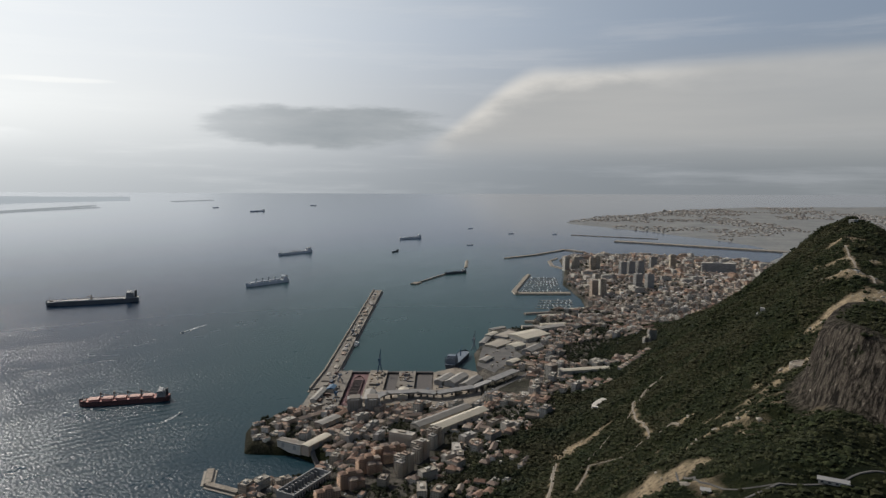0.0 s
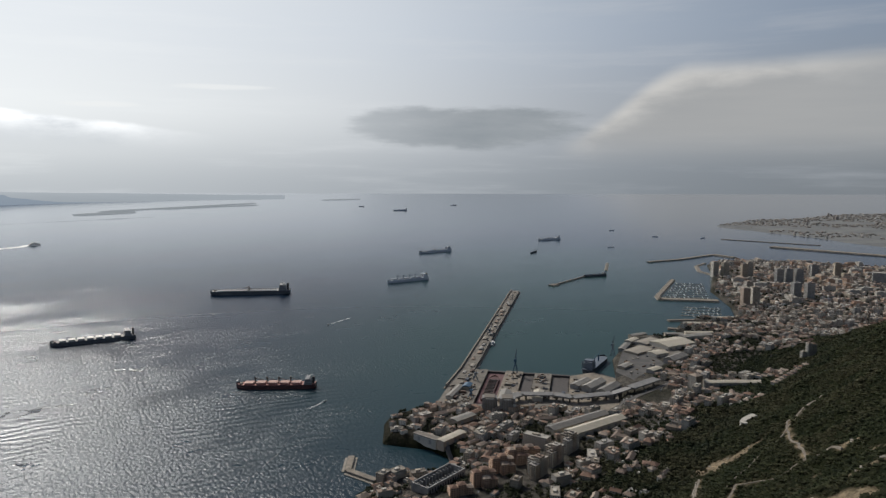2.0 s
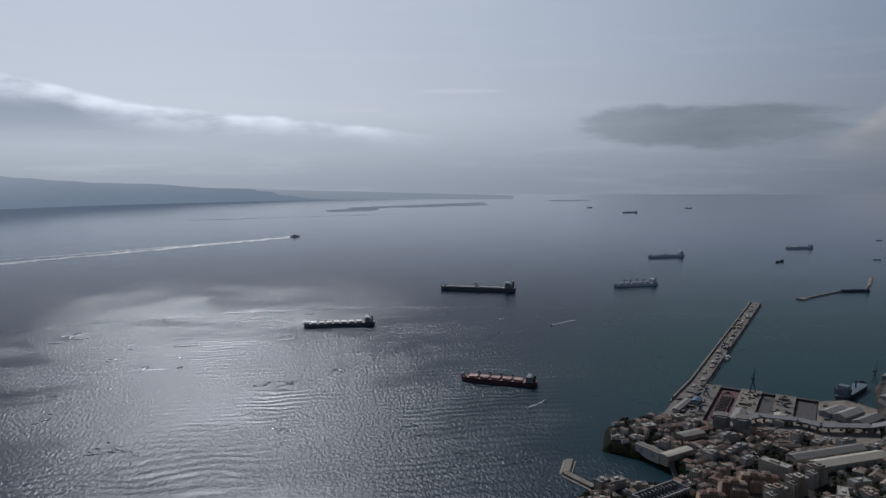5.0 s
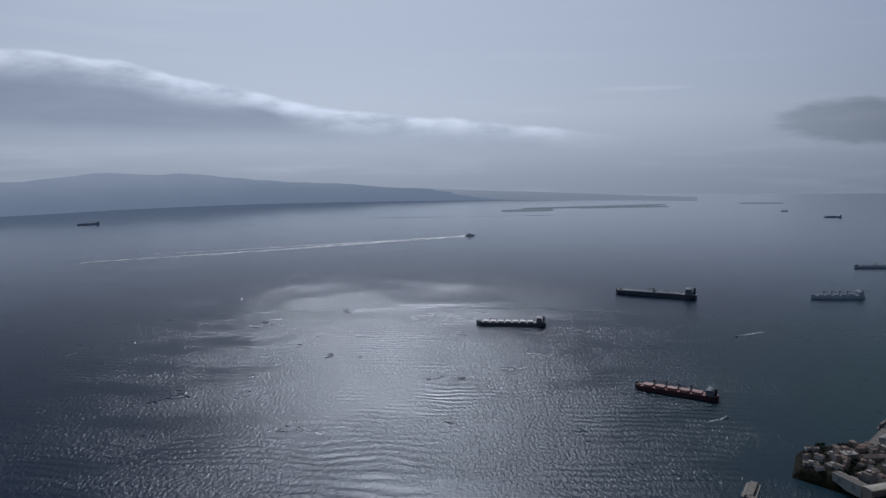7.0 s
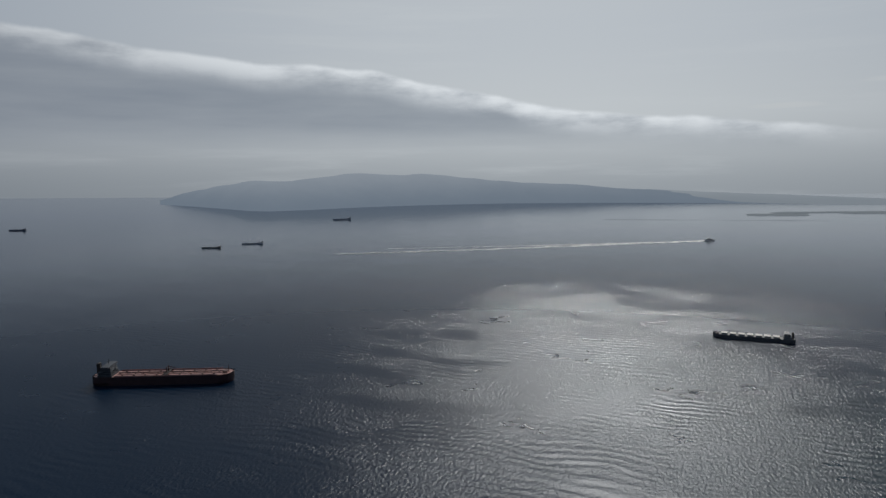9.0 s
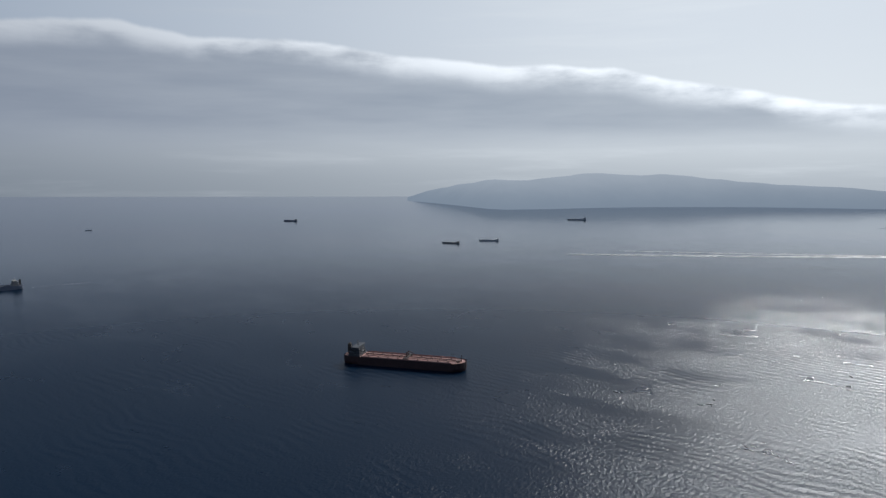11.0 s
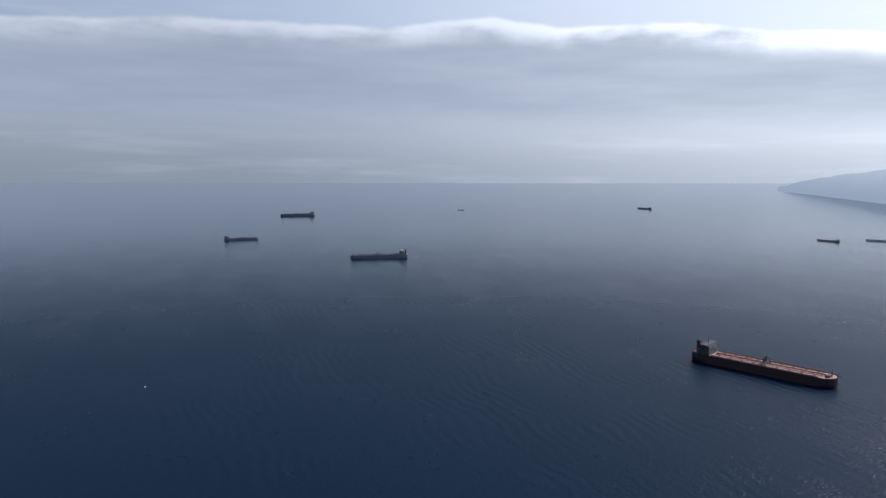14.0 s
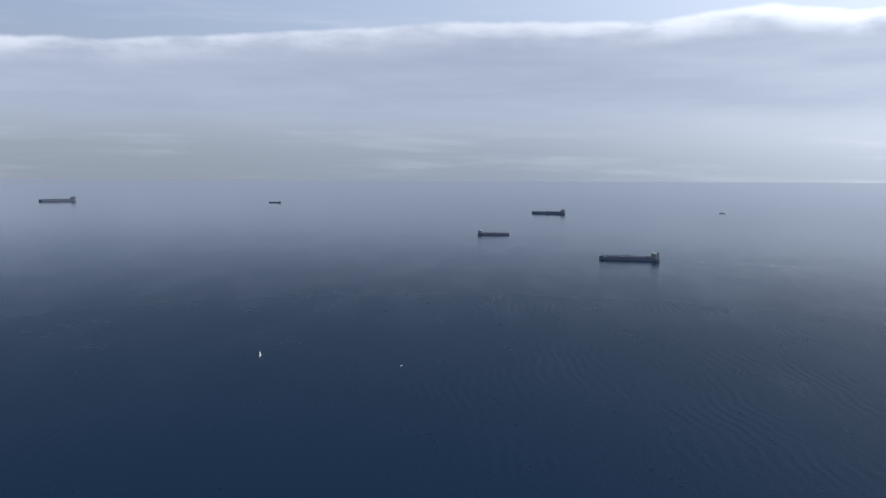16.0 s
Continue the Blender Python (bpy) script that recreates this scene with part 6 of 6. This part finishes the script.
def cottages(label, spots, seed):
    """The closely packed small houses that fill the old town: walls, tiled or flat roofs and windows, as one piece of stuff."""
    r = random.Random(seed)
    walls, roofs, glass = ([], []), ([], []), ([], [])

    def quad(to, pts):
        k = len(to[0])
        to[0].extend(pts)
        to[1].append((k, k + 1, k + 2, k + 3))

    for x, y, z in spots:
        a, b, h = r.uniform(3.0, 6.5), r.uniform(2.6, 4.4), r.choice([1.5, 2.6, 2.6, 3.8, 3.8, 5.0]) * r.uniform(0.9, 1.1)
        m = pose(x, y, z, 0, 0, 59.6 + r.choice([0, 90]) + r.gauss(0, 12))

        def at(u, v, up):
            return tuple(m @ Vector((u, v, up)))
        ring = [(-a / 2, -b / 2), (a / 2, -b / 2), (a / 2, b / 2), (-a / 2, b / 2)]
        for (u0, v0), (u1, v1) in zip(ring, ring[1:] + ring[:1]):
            quad(walls, [at(u0, v0, -2), at(u1, v1, -2), at(u1, v1, h), at(u0, v0, h)])
            span = math.hypot(u1 - u0, v1 - v0)
            ox, oy = (v1 - v0) / span * 0.04, -(u1 - u0) / span * 0.04
            for f in range(int(h / 1.25)):
                for k in range(int(span / 1.3)):
                    c, half = (k + 0.5) / int(span / 1.3), 0.26 / span
                    p, q = [(u0 + (u1 - u0) * e + ox, v0 + (v1 - v0) * e + oy) for e in (c - half, c + half)]
                    quad(glass, [at(*p, f * 1.25 + 0.4), at(*q, f * 1.25 + 0.4), at(*q, f * 1.25 + 0.95), at(*p, f * 1.25 + 0.95)])
        e, rise = 0.25, b * r.uniform(0.16, 0.26)
        low = [(-a / 2 - e, -b / 2 - e), (a / 2 + e, -b / 2 - e), (a / 2 + e, b / 2 + e), (-a / 2 - e, b / 2 + e)]
        if r.random() < 0.6:
            g = r.choice([0.0, b * 0.4])
            top = [(-a / 2 - e + g, 0), (a / 2 + e - g, 0)]
            quad(roofs, [at(*low[0], h), at(*low[1], h), at(*top[1], h + rise), at(*top[0], h + rise)])
            quad(roofs, [at(*low[2], h), at(*low[3], h), at(*top[0], h + rise), at(*top[1], h + rise)])
            for p, q, t in ((1, 2, 1), (3, 0, 0)):
                mid = ((low[p][0] + low[q][0]) / 2, (low[p][1] + low[q][1]) / 2)
                quad(roofs, [at(*low[p], h), at(*mid, h), at(*low[q], h), at(*top[t], h + rise)])
        else:
            quad(roofs, [at(u * 0.94, v * 0.94, h - 0.15) for u, v in ring])
            for (u0, v0), (u1, v1) in zip(ring, ring[1:] + ring[:1]):
                quad(walls, [at(u1 * 0.94, v1 * 0.94, h - 0.2), at(u0 * 0.94, v0 * 0.94, h - 0.2), at(u0 * 0.94, v0 * 0.94, h + 0.25), at(u1 * 0.94, v1 * 0.94, h + 0.25)])
                quad(walls, [at(u0, v0, h), at(u1, v1, h), at(u1 * 0.94, v1 * 0.94, h + 0.25), at(u0 * 0.94, v0 * 0.94, h + 0.25)])
            if r.random() < 0.6:
                u, v = r.uniform(-0.25, 0.25) * a, r.uniform(-0.25, 0.25) * b
                for (p0, q0), (p1, q1) in zip(((-1, -1), (1, -1), (1, 1), (-1, 1)), ((1, -1), (1, 1), (-1, 1), (-1, -1))):
                    quad(walls, [at(u + p0 * 0.6, v + q0 * 0.5, h - 0.2), at(u + p1 * 0.6, v + q1 * 0.5, h - 0.2), at(u + p1 * 0.6, v + q1 * 0.5, h + 0.9), at(u + p0 * 0.6, v + q0 * 0.5, h + 0.9)])
                quad(roofs, [at(u + p * 0.65, v + q * 0.55, h + 0.9) for p, q in ((-1, -1), (1, -1), (1, 1), (-1, 1))])
    base = thing("old_town", label, "town", kind="stuff")
    for name, (vs, fs), m_ in (("wall", walls, FAR_WALL), ("roof", roofs, TILES), ("glazing", glass, GLASS)):
        part(name, raw_mesh(name, vs, fs, m_), None, base)
    return base


def tile_material():
    """Weathered roofs, each house its own tone."""
    m = bpy.data.materials.new("old town roofs")
    m.use_nodes = True
    n = Nodes(m.node_tree)
    g = n.add("ShaderNodeNewGeometry")
    tone = n.noise(n.vec(*[n.math("MULTIPLY", v, 0.16) for v in split(n, g.outputs["Position"])[:2]], 0.0), 1.0, 1.0, 0.4)
    col = n.ramp(tone, [(0.30, (0.34, 0.31, 0.27)), (0.40, (0.23, 0.13, 0.09)), (0.47, (0.30, 0.185, 0.13)), (0.53, (0.19, 0.165, 0.145)), (0.60, (0.25, 0.15, 0.105)), (0.70, (0.44, 0.41, 0.36))])
    small = n.noise(g.outputs["Position"], 1.6, 4.0, 0.65)
    col = n.mix(n.math("MULTIPLY", n.span(small, 0.45, 0.7), 0.5), col, (0.10, 0.08, 0.065))
    b = n.add("ShaderNodeBsdfPrincipled")
    n.feed(b.inputs["Base Color"], col)
    b.inputs["Roughness"].default_value = 0.9
    n.feed(n.add("ShaderNodeOutputMaterial").inputs[0], b.outputs[0])
    return m


def split(n, vector):
    sp = n.add("ShaderNodeSeparateXYZ")
    n.feed(sp.inputs[0], vector)
    return sp.outputs


TILES = tile_material()


def packed(count, x0, x1, y0, y1, gap, high, seed):
    """Free places for small houses, none nearer than gap to another."""
    r = np.random.default_rng(seed)
    x, y = r.uniform(x0, x1, count), r.uniform(y0, y1, count)
    z = ground(x, y)
    ok = (inside(COAST, x, y) > 6) & (z < high) & (hash_noise(x, y, 42, 12) + 0.6 * hash_noise(x, y, 17, 13) < 0.36 - np.maximum(0, z - 10.5) * 0.05)
    for p in KEEP_OFF[1:]:
        ok &= inside(p, x, y) < -1
    used = np.array(TAKEN)
    out = []
    for px, py, pz in zip(x[ok], y[ok], z[ok]):
        if in_garden(px, py) or (np.hypot(used[:, 0] - px, used[:, 1] - py) < used[:, 2] + 1.3).any() or any((px - q[0]) ** 2 + (py - q[1]) ** 2 < gap * gap for q in out):
            continue
        out.append((px, py, pz))
    return out


old_town = packed(10000, -150, 260, 380, 1090, 4.3, 22, 31)
cottages("closely packed small rendered houses with tiled and flat roofs", old_town, 9)
TAKEN += [(x, y, 1.6) for x, y, _ in old_town]
north_town = packed(4000, 190, 690, 1080, 1640, 5.0, 24, 32)
cottages("closely packed low houses of the north town", north_town, 10)


def parked(label, lines, count, seed):
    """Very many parked cars and vans: a body with a smaller cabin each, as one piece of stuff."""
    r = random.Random(seed)
    vs, fs = [], []
    for _ in range(count):
        line = r.choice(lines)
        k = r.randrange(len(line) - 1)
        (ax, ay), (bx, by) = line[k], line[k + 1]
        f = r.random()
        turn = math.atan2(by - ay, bx - ax)
        side = r.choice([-1, 1]) * r.uniform(2.2, 7.0)
        x, y = ax + (bx - ax) * f - math.sin(turn) * side, ay + (by - ay) * f + math.cos(turn) * side
        z, c, s_n = ground_at(x, y), math.cos(turn), math.sin(turn)
        for u0, u1, hw, z0, z1 in ((-1.05, 1.05, 0.42, -0.1, 0.42), (-0.6, 0.5, 0.36, 0.4, 0.74)):
            n0 = len(vs)
            vs += [(x + c * u - s_n * v, y + s_n * u + c * v, z + q) for q in (z0, z1) for u, v in ((u0, -hw), (u1, -hw), (u1, hw), (u0, hw))]
            fs += [(n0, n0 + 1, n0 + 5, n0 + 4), (n0 + 1, n0 + 2, n0 + 6, n0 + 5), (n0 + 2, n0 + 3, n0 + 7, n0 + 6), (n0 + 3, n0, n0 + 4, n0 + 7), (n0 + 4, n0 + 5, n0 + 6, n0 + 7)]
    return tagged(new("parked_cars", raw_mesh("parked_cars", vs, fs, CARPAINT)), label, "cars", kind="stuff")


CARPAINT = far_walls("car paint", [(0.0, (0.08, 0.085, 0.09)), (0.3, (0.30, 0.31, 0.32)), (0.55, (0.62, 0.63, 0.63)), (0.8, (0.72, 0.73, 0.73)), (1.0, (0.22, 0.08, 0.06))])
parked("white and grey cars parked along the streets", [[(-70, 395), (-58, 480), (-42, 540), (-18, 590), (40, 610), (92, 680), (130, 780), (170, 900), (210, 1040)], [(-10, 400), (16, 470), (52, 530), (100, 610), (150, 690)],
                                                      [(-84, 452), (-62, 505), (-66, 560)], [(-40, 505), (-20, 520)], [(196, 800), (226, 812)], [(200, 808), (228, 818)]], 420, 12)

# ---- things on the rock ----


def hut(name, label, x, y, turn, w_, d, h, walls):
    base = thing(name, label, "building", pose(x, y, ground_at(x, y), 0, 0, turn))
    bm = bmesh.new()
    box(bm, -w_ / 2, -d / 2, -3, w_ / 2, d / 2, h)
    part("wall", bm, walls, base)
    bm = bmesh.new()
    box(bm, -w_ / 2 - 0.25, -d / 2 - 0.25, h, w_ / 2 + 0.25, d / 2 + 0.25, h + 0.15)
    part("roof", bm, GREYWALL, base)
    for k in range(max(2, int(w_ / 1.1))):
        u = -w_ / 2 + (k + 0.5) * w_ / max(2, int(w_ / 1.1))
        bm = bmesh.new()
        box(bm, u - 0.25, -d / 2 - 0.06, h * 0.35, u + 0.25, -d / 2 + 0.04, h * 0.75)
        part("window", bm, GLASS, base)
    return base


hut("ridge_station", "long low white building on the ridge road", 66.5, 113.5, -28, 4.5, 1.3, 0.6, WHITEWALL)
hut("ridge_hut", "small white hut by the ridge road", 49, 124, -20, 1.5, 1.1, 0.7, WHITEWALL)
hut("slope_hut", "white building on the scrub slope", 217, 472, 60, 9, 3, 2, WHITEWALL)
hut("slope_hut", "small white building on the scrub slope", 226, 486, 60, 4, 3, 2, WHITEWALL)
hut("summit_station", "grey station near the summit", 392, 668, 30, 7, 5, 3, GREYWALL)
hut("summit_station", "white hut on the crest path", 250, 420, 30, 4, 3, 1.6, WHITEWALL)
terrace = thing("battery", "round pale gun battery platform on the cliff", "battery", pose(141, 259, ground_at(141, 259) - 2.6), kind="structure")
bm = bmesh.new()
slab(bm, [(9 * math.cos(k * math.tau / 20), 5.5 * math.sin(k * math.tau / 20)) for k in range(20)], -5, 0.3)
part("platform", bm, PALE, terrace)
bm = bmesh.new()
for k in range(20):
    a, b = k * math.tau / 20, (k + 1) * math.tau / 20
    q = [bm.verts.new((r * math.cos(t), r * 0.61 * math.sin(t), z)) for z in (0.2, 0.55) for r, t in ((8.9, a), (8.9, b), (8.3, b), (8.3, a))]
    for f in ((0, 1, 5, 4), (1, 2, 6, 5), (2, 3, 7, 6), (3, 0, 4, 7), (4, 5, 6, 7)):
        bm.faces.new([q[i] for i in f])
part("parapet", bm, STONE, terrace)
bm = bmesh.new()
tube(bm, (0, 0, 0.2), (0, 0, 0.7), 3, 2.4, 14)
part("gun_pit", bm, CONCRETE, terrace)


def draped(name, label, line, wide, high, material, kind="structure", category="path"):
    """A path or wall that follows the ground, in short lengths."""
    pts = []
    for a, b in zip(line, line[1:]):
        k = max(2, int(math.dist(a, b) / 2.2))
        pts += [(a[0] + (b[0] - a[0]) * i / k, a[1] + (b[1] - a[1]) * i / k) for i in range(k)]
    pts.append(line[-1])
    wob = [(x + 1.4 * float(hash_noise(np.array([x]), np.array([y]), 7, 5)[0]), y + 1.4 * float(hash_noise(np.array([x]), np.array([y]), 7, 6)[0])) for x, y in pts]
    ring = strip(wob, wide)
    k = len(wob)
    bm = bmesh.new()
    left, rightside = ring[:k], ring[k:][::-1]
    rows = []
    for (ax, ay), (bx, by) in zip(left, rightside):
        za = max(ground_at(ax, ay), ground_at(bx, by), ground_at((ax + bx) / 2, (ay + by) / 2)) + high
        rows.append([bm.verts.new(p) for p in ((ax, ay, za - high - 1.6), (ax, ay, za), (bx, by, za), (bx, by, za - high - 1.6))])
    for a, b in zip(rows, rows[1:]):
        for i in range(3):
            bm.faces.new((a[i], a[i + 1], b[i + 1], b[i]))
    bm.faces.new(rows[0]), bm.faces.new(rows[-1][::-1])
    return tagged(new(name, mesh_of(name, bm, material)), label, category, kind=kind)


for line in TRAILS:
    draped("path", "pale stony track across the scrub", line, 0.4 if line[0][1] < 120 else 1.0, 0.15, ASPHALT if line[0][1] < 120 else PALE)
draped("stone_wall", "old straight stone wall climbing the slope", [(70, 336), (94, 374), (118, 411), (148, 456)], 0.5, 0.35, PALE, category="wall")
draped("stone_wall", "pale stone wall beside a track", [(48, 312), (55, 340), (64, 384)], 0.5, 0.5, STONE, category="wall")
draped("ramp", "curved white concrete ramp among trees", [(106, 470), (110, 486), (118, 494)], 4.0, 1.2, WHITEWALL)
draped("road", "pale road along the headland", [(-85, 470), (-96, 494), (-106, 520), (-112, 556), (-104, 580)], 3.2, 0.3, ASPHALT, category="road")
draped("road", "shore road through the town", [(-70, 395), (-58, 480), (-42, 540), (-18, 590), (40, 610), (92, 680), (130, 780), (170, 900), (210, 1040)], 4.0, 0.3, ASPHALT, category="road")
draped("road", "upper town road", [(-10, 400), (16, 470), (52, 530), (100, 610), (150, 690), (214, 790)], 3.2, 0.3, ASPHALT, category="road")
# ---- growth ----
ICO = np.array([(0, 0, -1), (0.7236, -0.5257, -0.4472), (-0.2764, -0.8506, -0.4472), (-0.8944, 0, -0.4472), (-0.2764, 0.8506, -0.4472), (0.7236, 0.5257, -0.4472),
                (0.2764, -0.8506, 0.4472), (-0.7236, -0.5257, 0.4472), (-0.7236, 0.5257, 0.4472), (0.2764, 0.8506, 0.4472), (0.8944, 0, 0.4472), (0, 0, 1)])
ICO_F = np.array([(0, 2, 1), (1, 5, 0), (0, 3, 2), (0, 4, 3), (0, 5, 4), (1, 10, 5), (2, 6, 1), (3, 7, 2), (4, 8, 3), (5, 9, 4), (1, 6, 10), (2, 7, 6), (3, 8, 7), (4, 9, 8), (5, 10, 9), (6, 11, 10), (7, 11, 6), (8, 11, 7), (9, 11, 8), (10, 11, 9)]
                 [:20])
dice = np.random.default_rng(11)


def growth(name, label, x, y, z, size, material, lumps=4, leaves=16, category="scrub", flat=1.0):
    """Many bushes or crowns as one piece of stuff: each a few jagged lumps with loose leaf tufts that break the outline."""
    n = len(x)
    at = np.stack([x, y, z], -1)
    vs, fs, k = [], [], 0
    for _ in range(lumps):
        off = dice.normal(0, 0.42, (n, 3)) * [1, 1, 0.5] + [0, 0, 0.45]
        r = dice.uniform(0.38, 0.75, (n, 1, 1))
        shape = ICO[None] * (1 + dice.uniform(-0.32, 0.32, (n, 12, 1))) * r * [1, 1, 0.8]
        v = (shape + off[:, None]) * size[:, None, None] * [1, 1, flat] + at[:, None]
        f = ICO_F[None] + (np.arange(n) * 12)[:, None, None] + k
        vs.append(v.reshape(-1, 3)), fs.append(f.reshape(-1, 3))
        k += n * 12
    way = dice.normal(0, 1, (n, leaves, 3))
    way /= np.linalg.norm(way, axis=-1, keepdims=True)
    way[..., 2] = np.abs(way[..., 2])
    c = way * dice.uniform(0.75, 1.15, (n, leaves, 1)) * [1, 1, 0.8] + [0, 0, 0.4]
    tri = c[:, :, None] + dice.normal(0, 0.2, (n, leaves, 3, 3))
    v = tri * size[:, None, None, None] * [1, 1, flat] + at[:, None, None]
    f = np.arange(n * leaves * 3).reshape(-1, 3) + k
    vs.append(v.reshape(-1, 3)), fs.append(f)
    return tagged(new(name, raw_mesh(name, np.concatenate(vs), np.concatenate(fs), material)), label, category, kind="stuff")


def scatter(count, x0, x1, y0, y1):
    return dice.uniform(x0, x1, count), dice.uniform(y0, y1, count)


def near_any(x, y, pts, grow=0.0):
    hit = np.zeros(len(x), bool)
    for a, b, c in pts:
        hit |= np.hypot(x - a, y - b) < c + grow
    return hit


def off_paths(x, y, wide):
    ok = np.ones(len(x), bool)
    for line in TRAILS:
        ok &= off_line(x, y, line) > wide
    return ok


# the slope's scrub
x, y = scatter(150000, -40, 470, 40, 900)
z = ground(x, y)
n_of = y * RIDGE[0] - x * RIDGE[1]
ok = (z > 15) & (n_of > -45) & (dice.uniform(0, 1, len(x)) > bareness(x, y) * 1.1) & off_paths(x, y, 1.9)
kn = np.hypot(x - 142, (y - 196) / 1.5)
ok &= ~((kn > 21) & (kn < 35) & (dice.uniform(0, 1, len(x)) > 0.06))
gap = hash_noise(x, y, 24, 21) + 0.6 * hash_noise(x, y, 9, 22)
ok &= gap < 0.9
ok &= ~near_any(x, y, TAKEN, -0.5)
ok &= dice.uniform(0, 1, len(x)) < np.interp(np.hypot(x, y), [60, 260, 900], [1.0, 0.8, 0.3])
x, y, z = x[ok], y[ok], z[ok]
size = dice.uniform(0.45, 1.0, len(x)) ** 1.0 * dice.uniform(0.8, 1.45, len(x)) * np.interp(np.hypot(x, y), [80, 300, 800], [0.85, 1.5, 2.7])
growth("scrub", "dense dark olive scrub over the rock slope", x, y, z - 0.2, size, LEAVES, 2, 8, flat=0.7)

# town trees and gardens
x, y = scatter(24000, -150, 300, 370, 1090)
z = ground(x, y)
d = inside(COAST, x, y)
garden = np.array([in_garden(a, b) for a, b in zip(x, y)])
green = hash_noise(x, y, 42, 12) + 0.6 * hash_noise(x, y, 17, 13)
ok = (d > 4) & (z < 40) & ~near_any(x, y, TAKEN, -0.6) & (garden | (green > 0.0) | (z > 13)) & ((np.hypot(x + 130, y - 530) > 58) | (green > 0.2))
for p in KEEP_OFF[1:]:
    ok &= inside(p, x, y) < -1
x, y, z = x[ok], y[ok], z[ok]
growth("woodland", "dark trees between the houses and in the gardens", x, y, z + 0.6, dice.uniform(0.8, 1.9, len(x)), PINES, 4, 18, "trees")
x, y = scatter(2600, 190, 640, 1085, 1640)
ok = (inside(COAST, x, y) > 5) & ~near_any(x, y, TAKEN, -0.5) & (ground(x, y) < 40) & (hash_noise(x, y, 60, 14) > 0.0)
x, y = x[ok], y[ok]
growth("woodland", "street trees of the north town", x, y, ground(x, y) + 0.6, dice.uniform(1.2, 2.4, len(x)), PINES, 3, 10, "trees")


def tree(name, label, high, spread, seed):
    """A tree with a tapered trunk, limbs and a loose crown."""
    r = random.Random(seed)
    base = thing(name, label, "tree", group="town trees")
    bm = bmesh.new()
    tube(bm, (0, 0, -1), (0.1, 0, high * 0.55), high * 0.05, high * 0.03, 7)
    for k in range(5):
        a = k * 1.3 + r.random()
        tube(bm, (0.05, 0, high * (0.35 + 0.05 * k)), (spread * 0.6 * math.cos(a), spread * 0.6 * math.sin(a), high * (0.62 + 0.06 * k)), high * 0.02, high * 0.008, 5)
    part("trunk", bm, BARK, base)
    m = 15
    x_, y_ = np.array([r.gauss(0, spread * 0.38) for _ in range(m)]), np.array([r.gauss(0, spread * 0.38) for _ in range(m)])
    z_ = high * 0.72 + np.array([r.gauss(0, high * 0.13) for _ in range(m)])
    ob = growth("crown", "", x_, y_, z_ - 0.4, np.full(m, spread * 0.34), PINES, 2, 22)
    ob.parent = base
    del ob["kind"], ob["category"]
    return base


kinds = [tree("tree", "dark round-crowned pine between houses", 5.0, 2.6, 1), tree("tree", "tall dark cypress-like pine by the road", 6.5, 1.9, 2), tree("tree", "broad olive-green tree in a garden", 4.2, 3.2, 3)]
put = 0
for _ in range(900):
    tx, ty = rng.uniform(-100, 110), rng.uniform(392, 640)
    if put >= 22 or ground_at(tx, ty) > 30 or float(inside(COAST, np.array([tx]), np.array([ty]))[0]) < 6 or not free(tx, ty, 0.8) or any(float(inside(p, np.array([tx]), np.array([ty]))[0]) > -2 for p in KEEP_OFF):
        continue
    stamp(kinds[put % 3], pose(tx, ty, ground_at(tx, ty), 0, 0, rng.uniform(0, 360)))
    put += 1
for k in kinds:
    for o in [*k.children_recursive, k]:
        bpy.data.objects.remove(o)

# loose boulders on the bare ground
x, y = scatter(14000, 0, 320, 60, 520)
ok = (bareness(x, y) > 0.6) & (dice.uniform(0, 1, len(x)) < 0.4)
x, y = x[ok], y[ok]
n = len(x)
v = (ICO[None] * (1 + dice.uniform(-0.4, 0.4, (n, 12, 1))) * dice.uniform(0.25, 1.0, (n, 1, 1)) ** 1.6 * [1.2, 1.0, 0.7]) + np.stack([x, y, ground(x, y)], -1)[:, None]
tagged(new("boulders", raw_mesh("boulders", v.reshape(-1, 3), (ICO_F[None] + (np.arange(n) * 12)[:, None, None]).reshape(-1, 3), STONE)), "loose pale limestone boulders on bare ground", "boulders", kind="stuff")
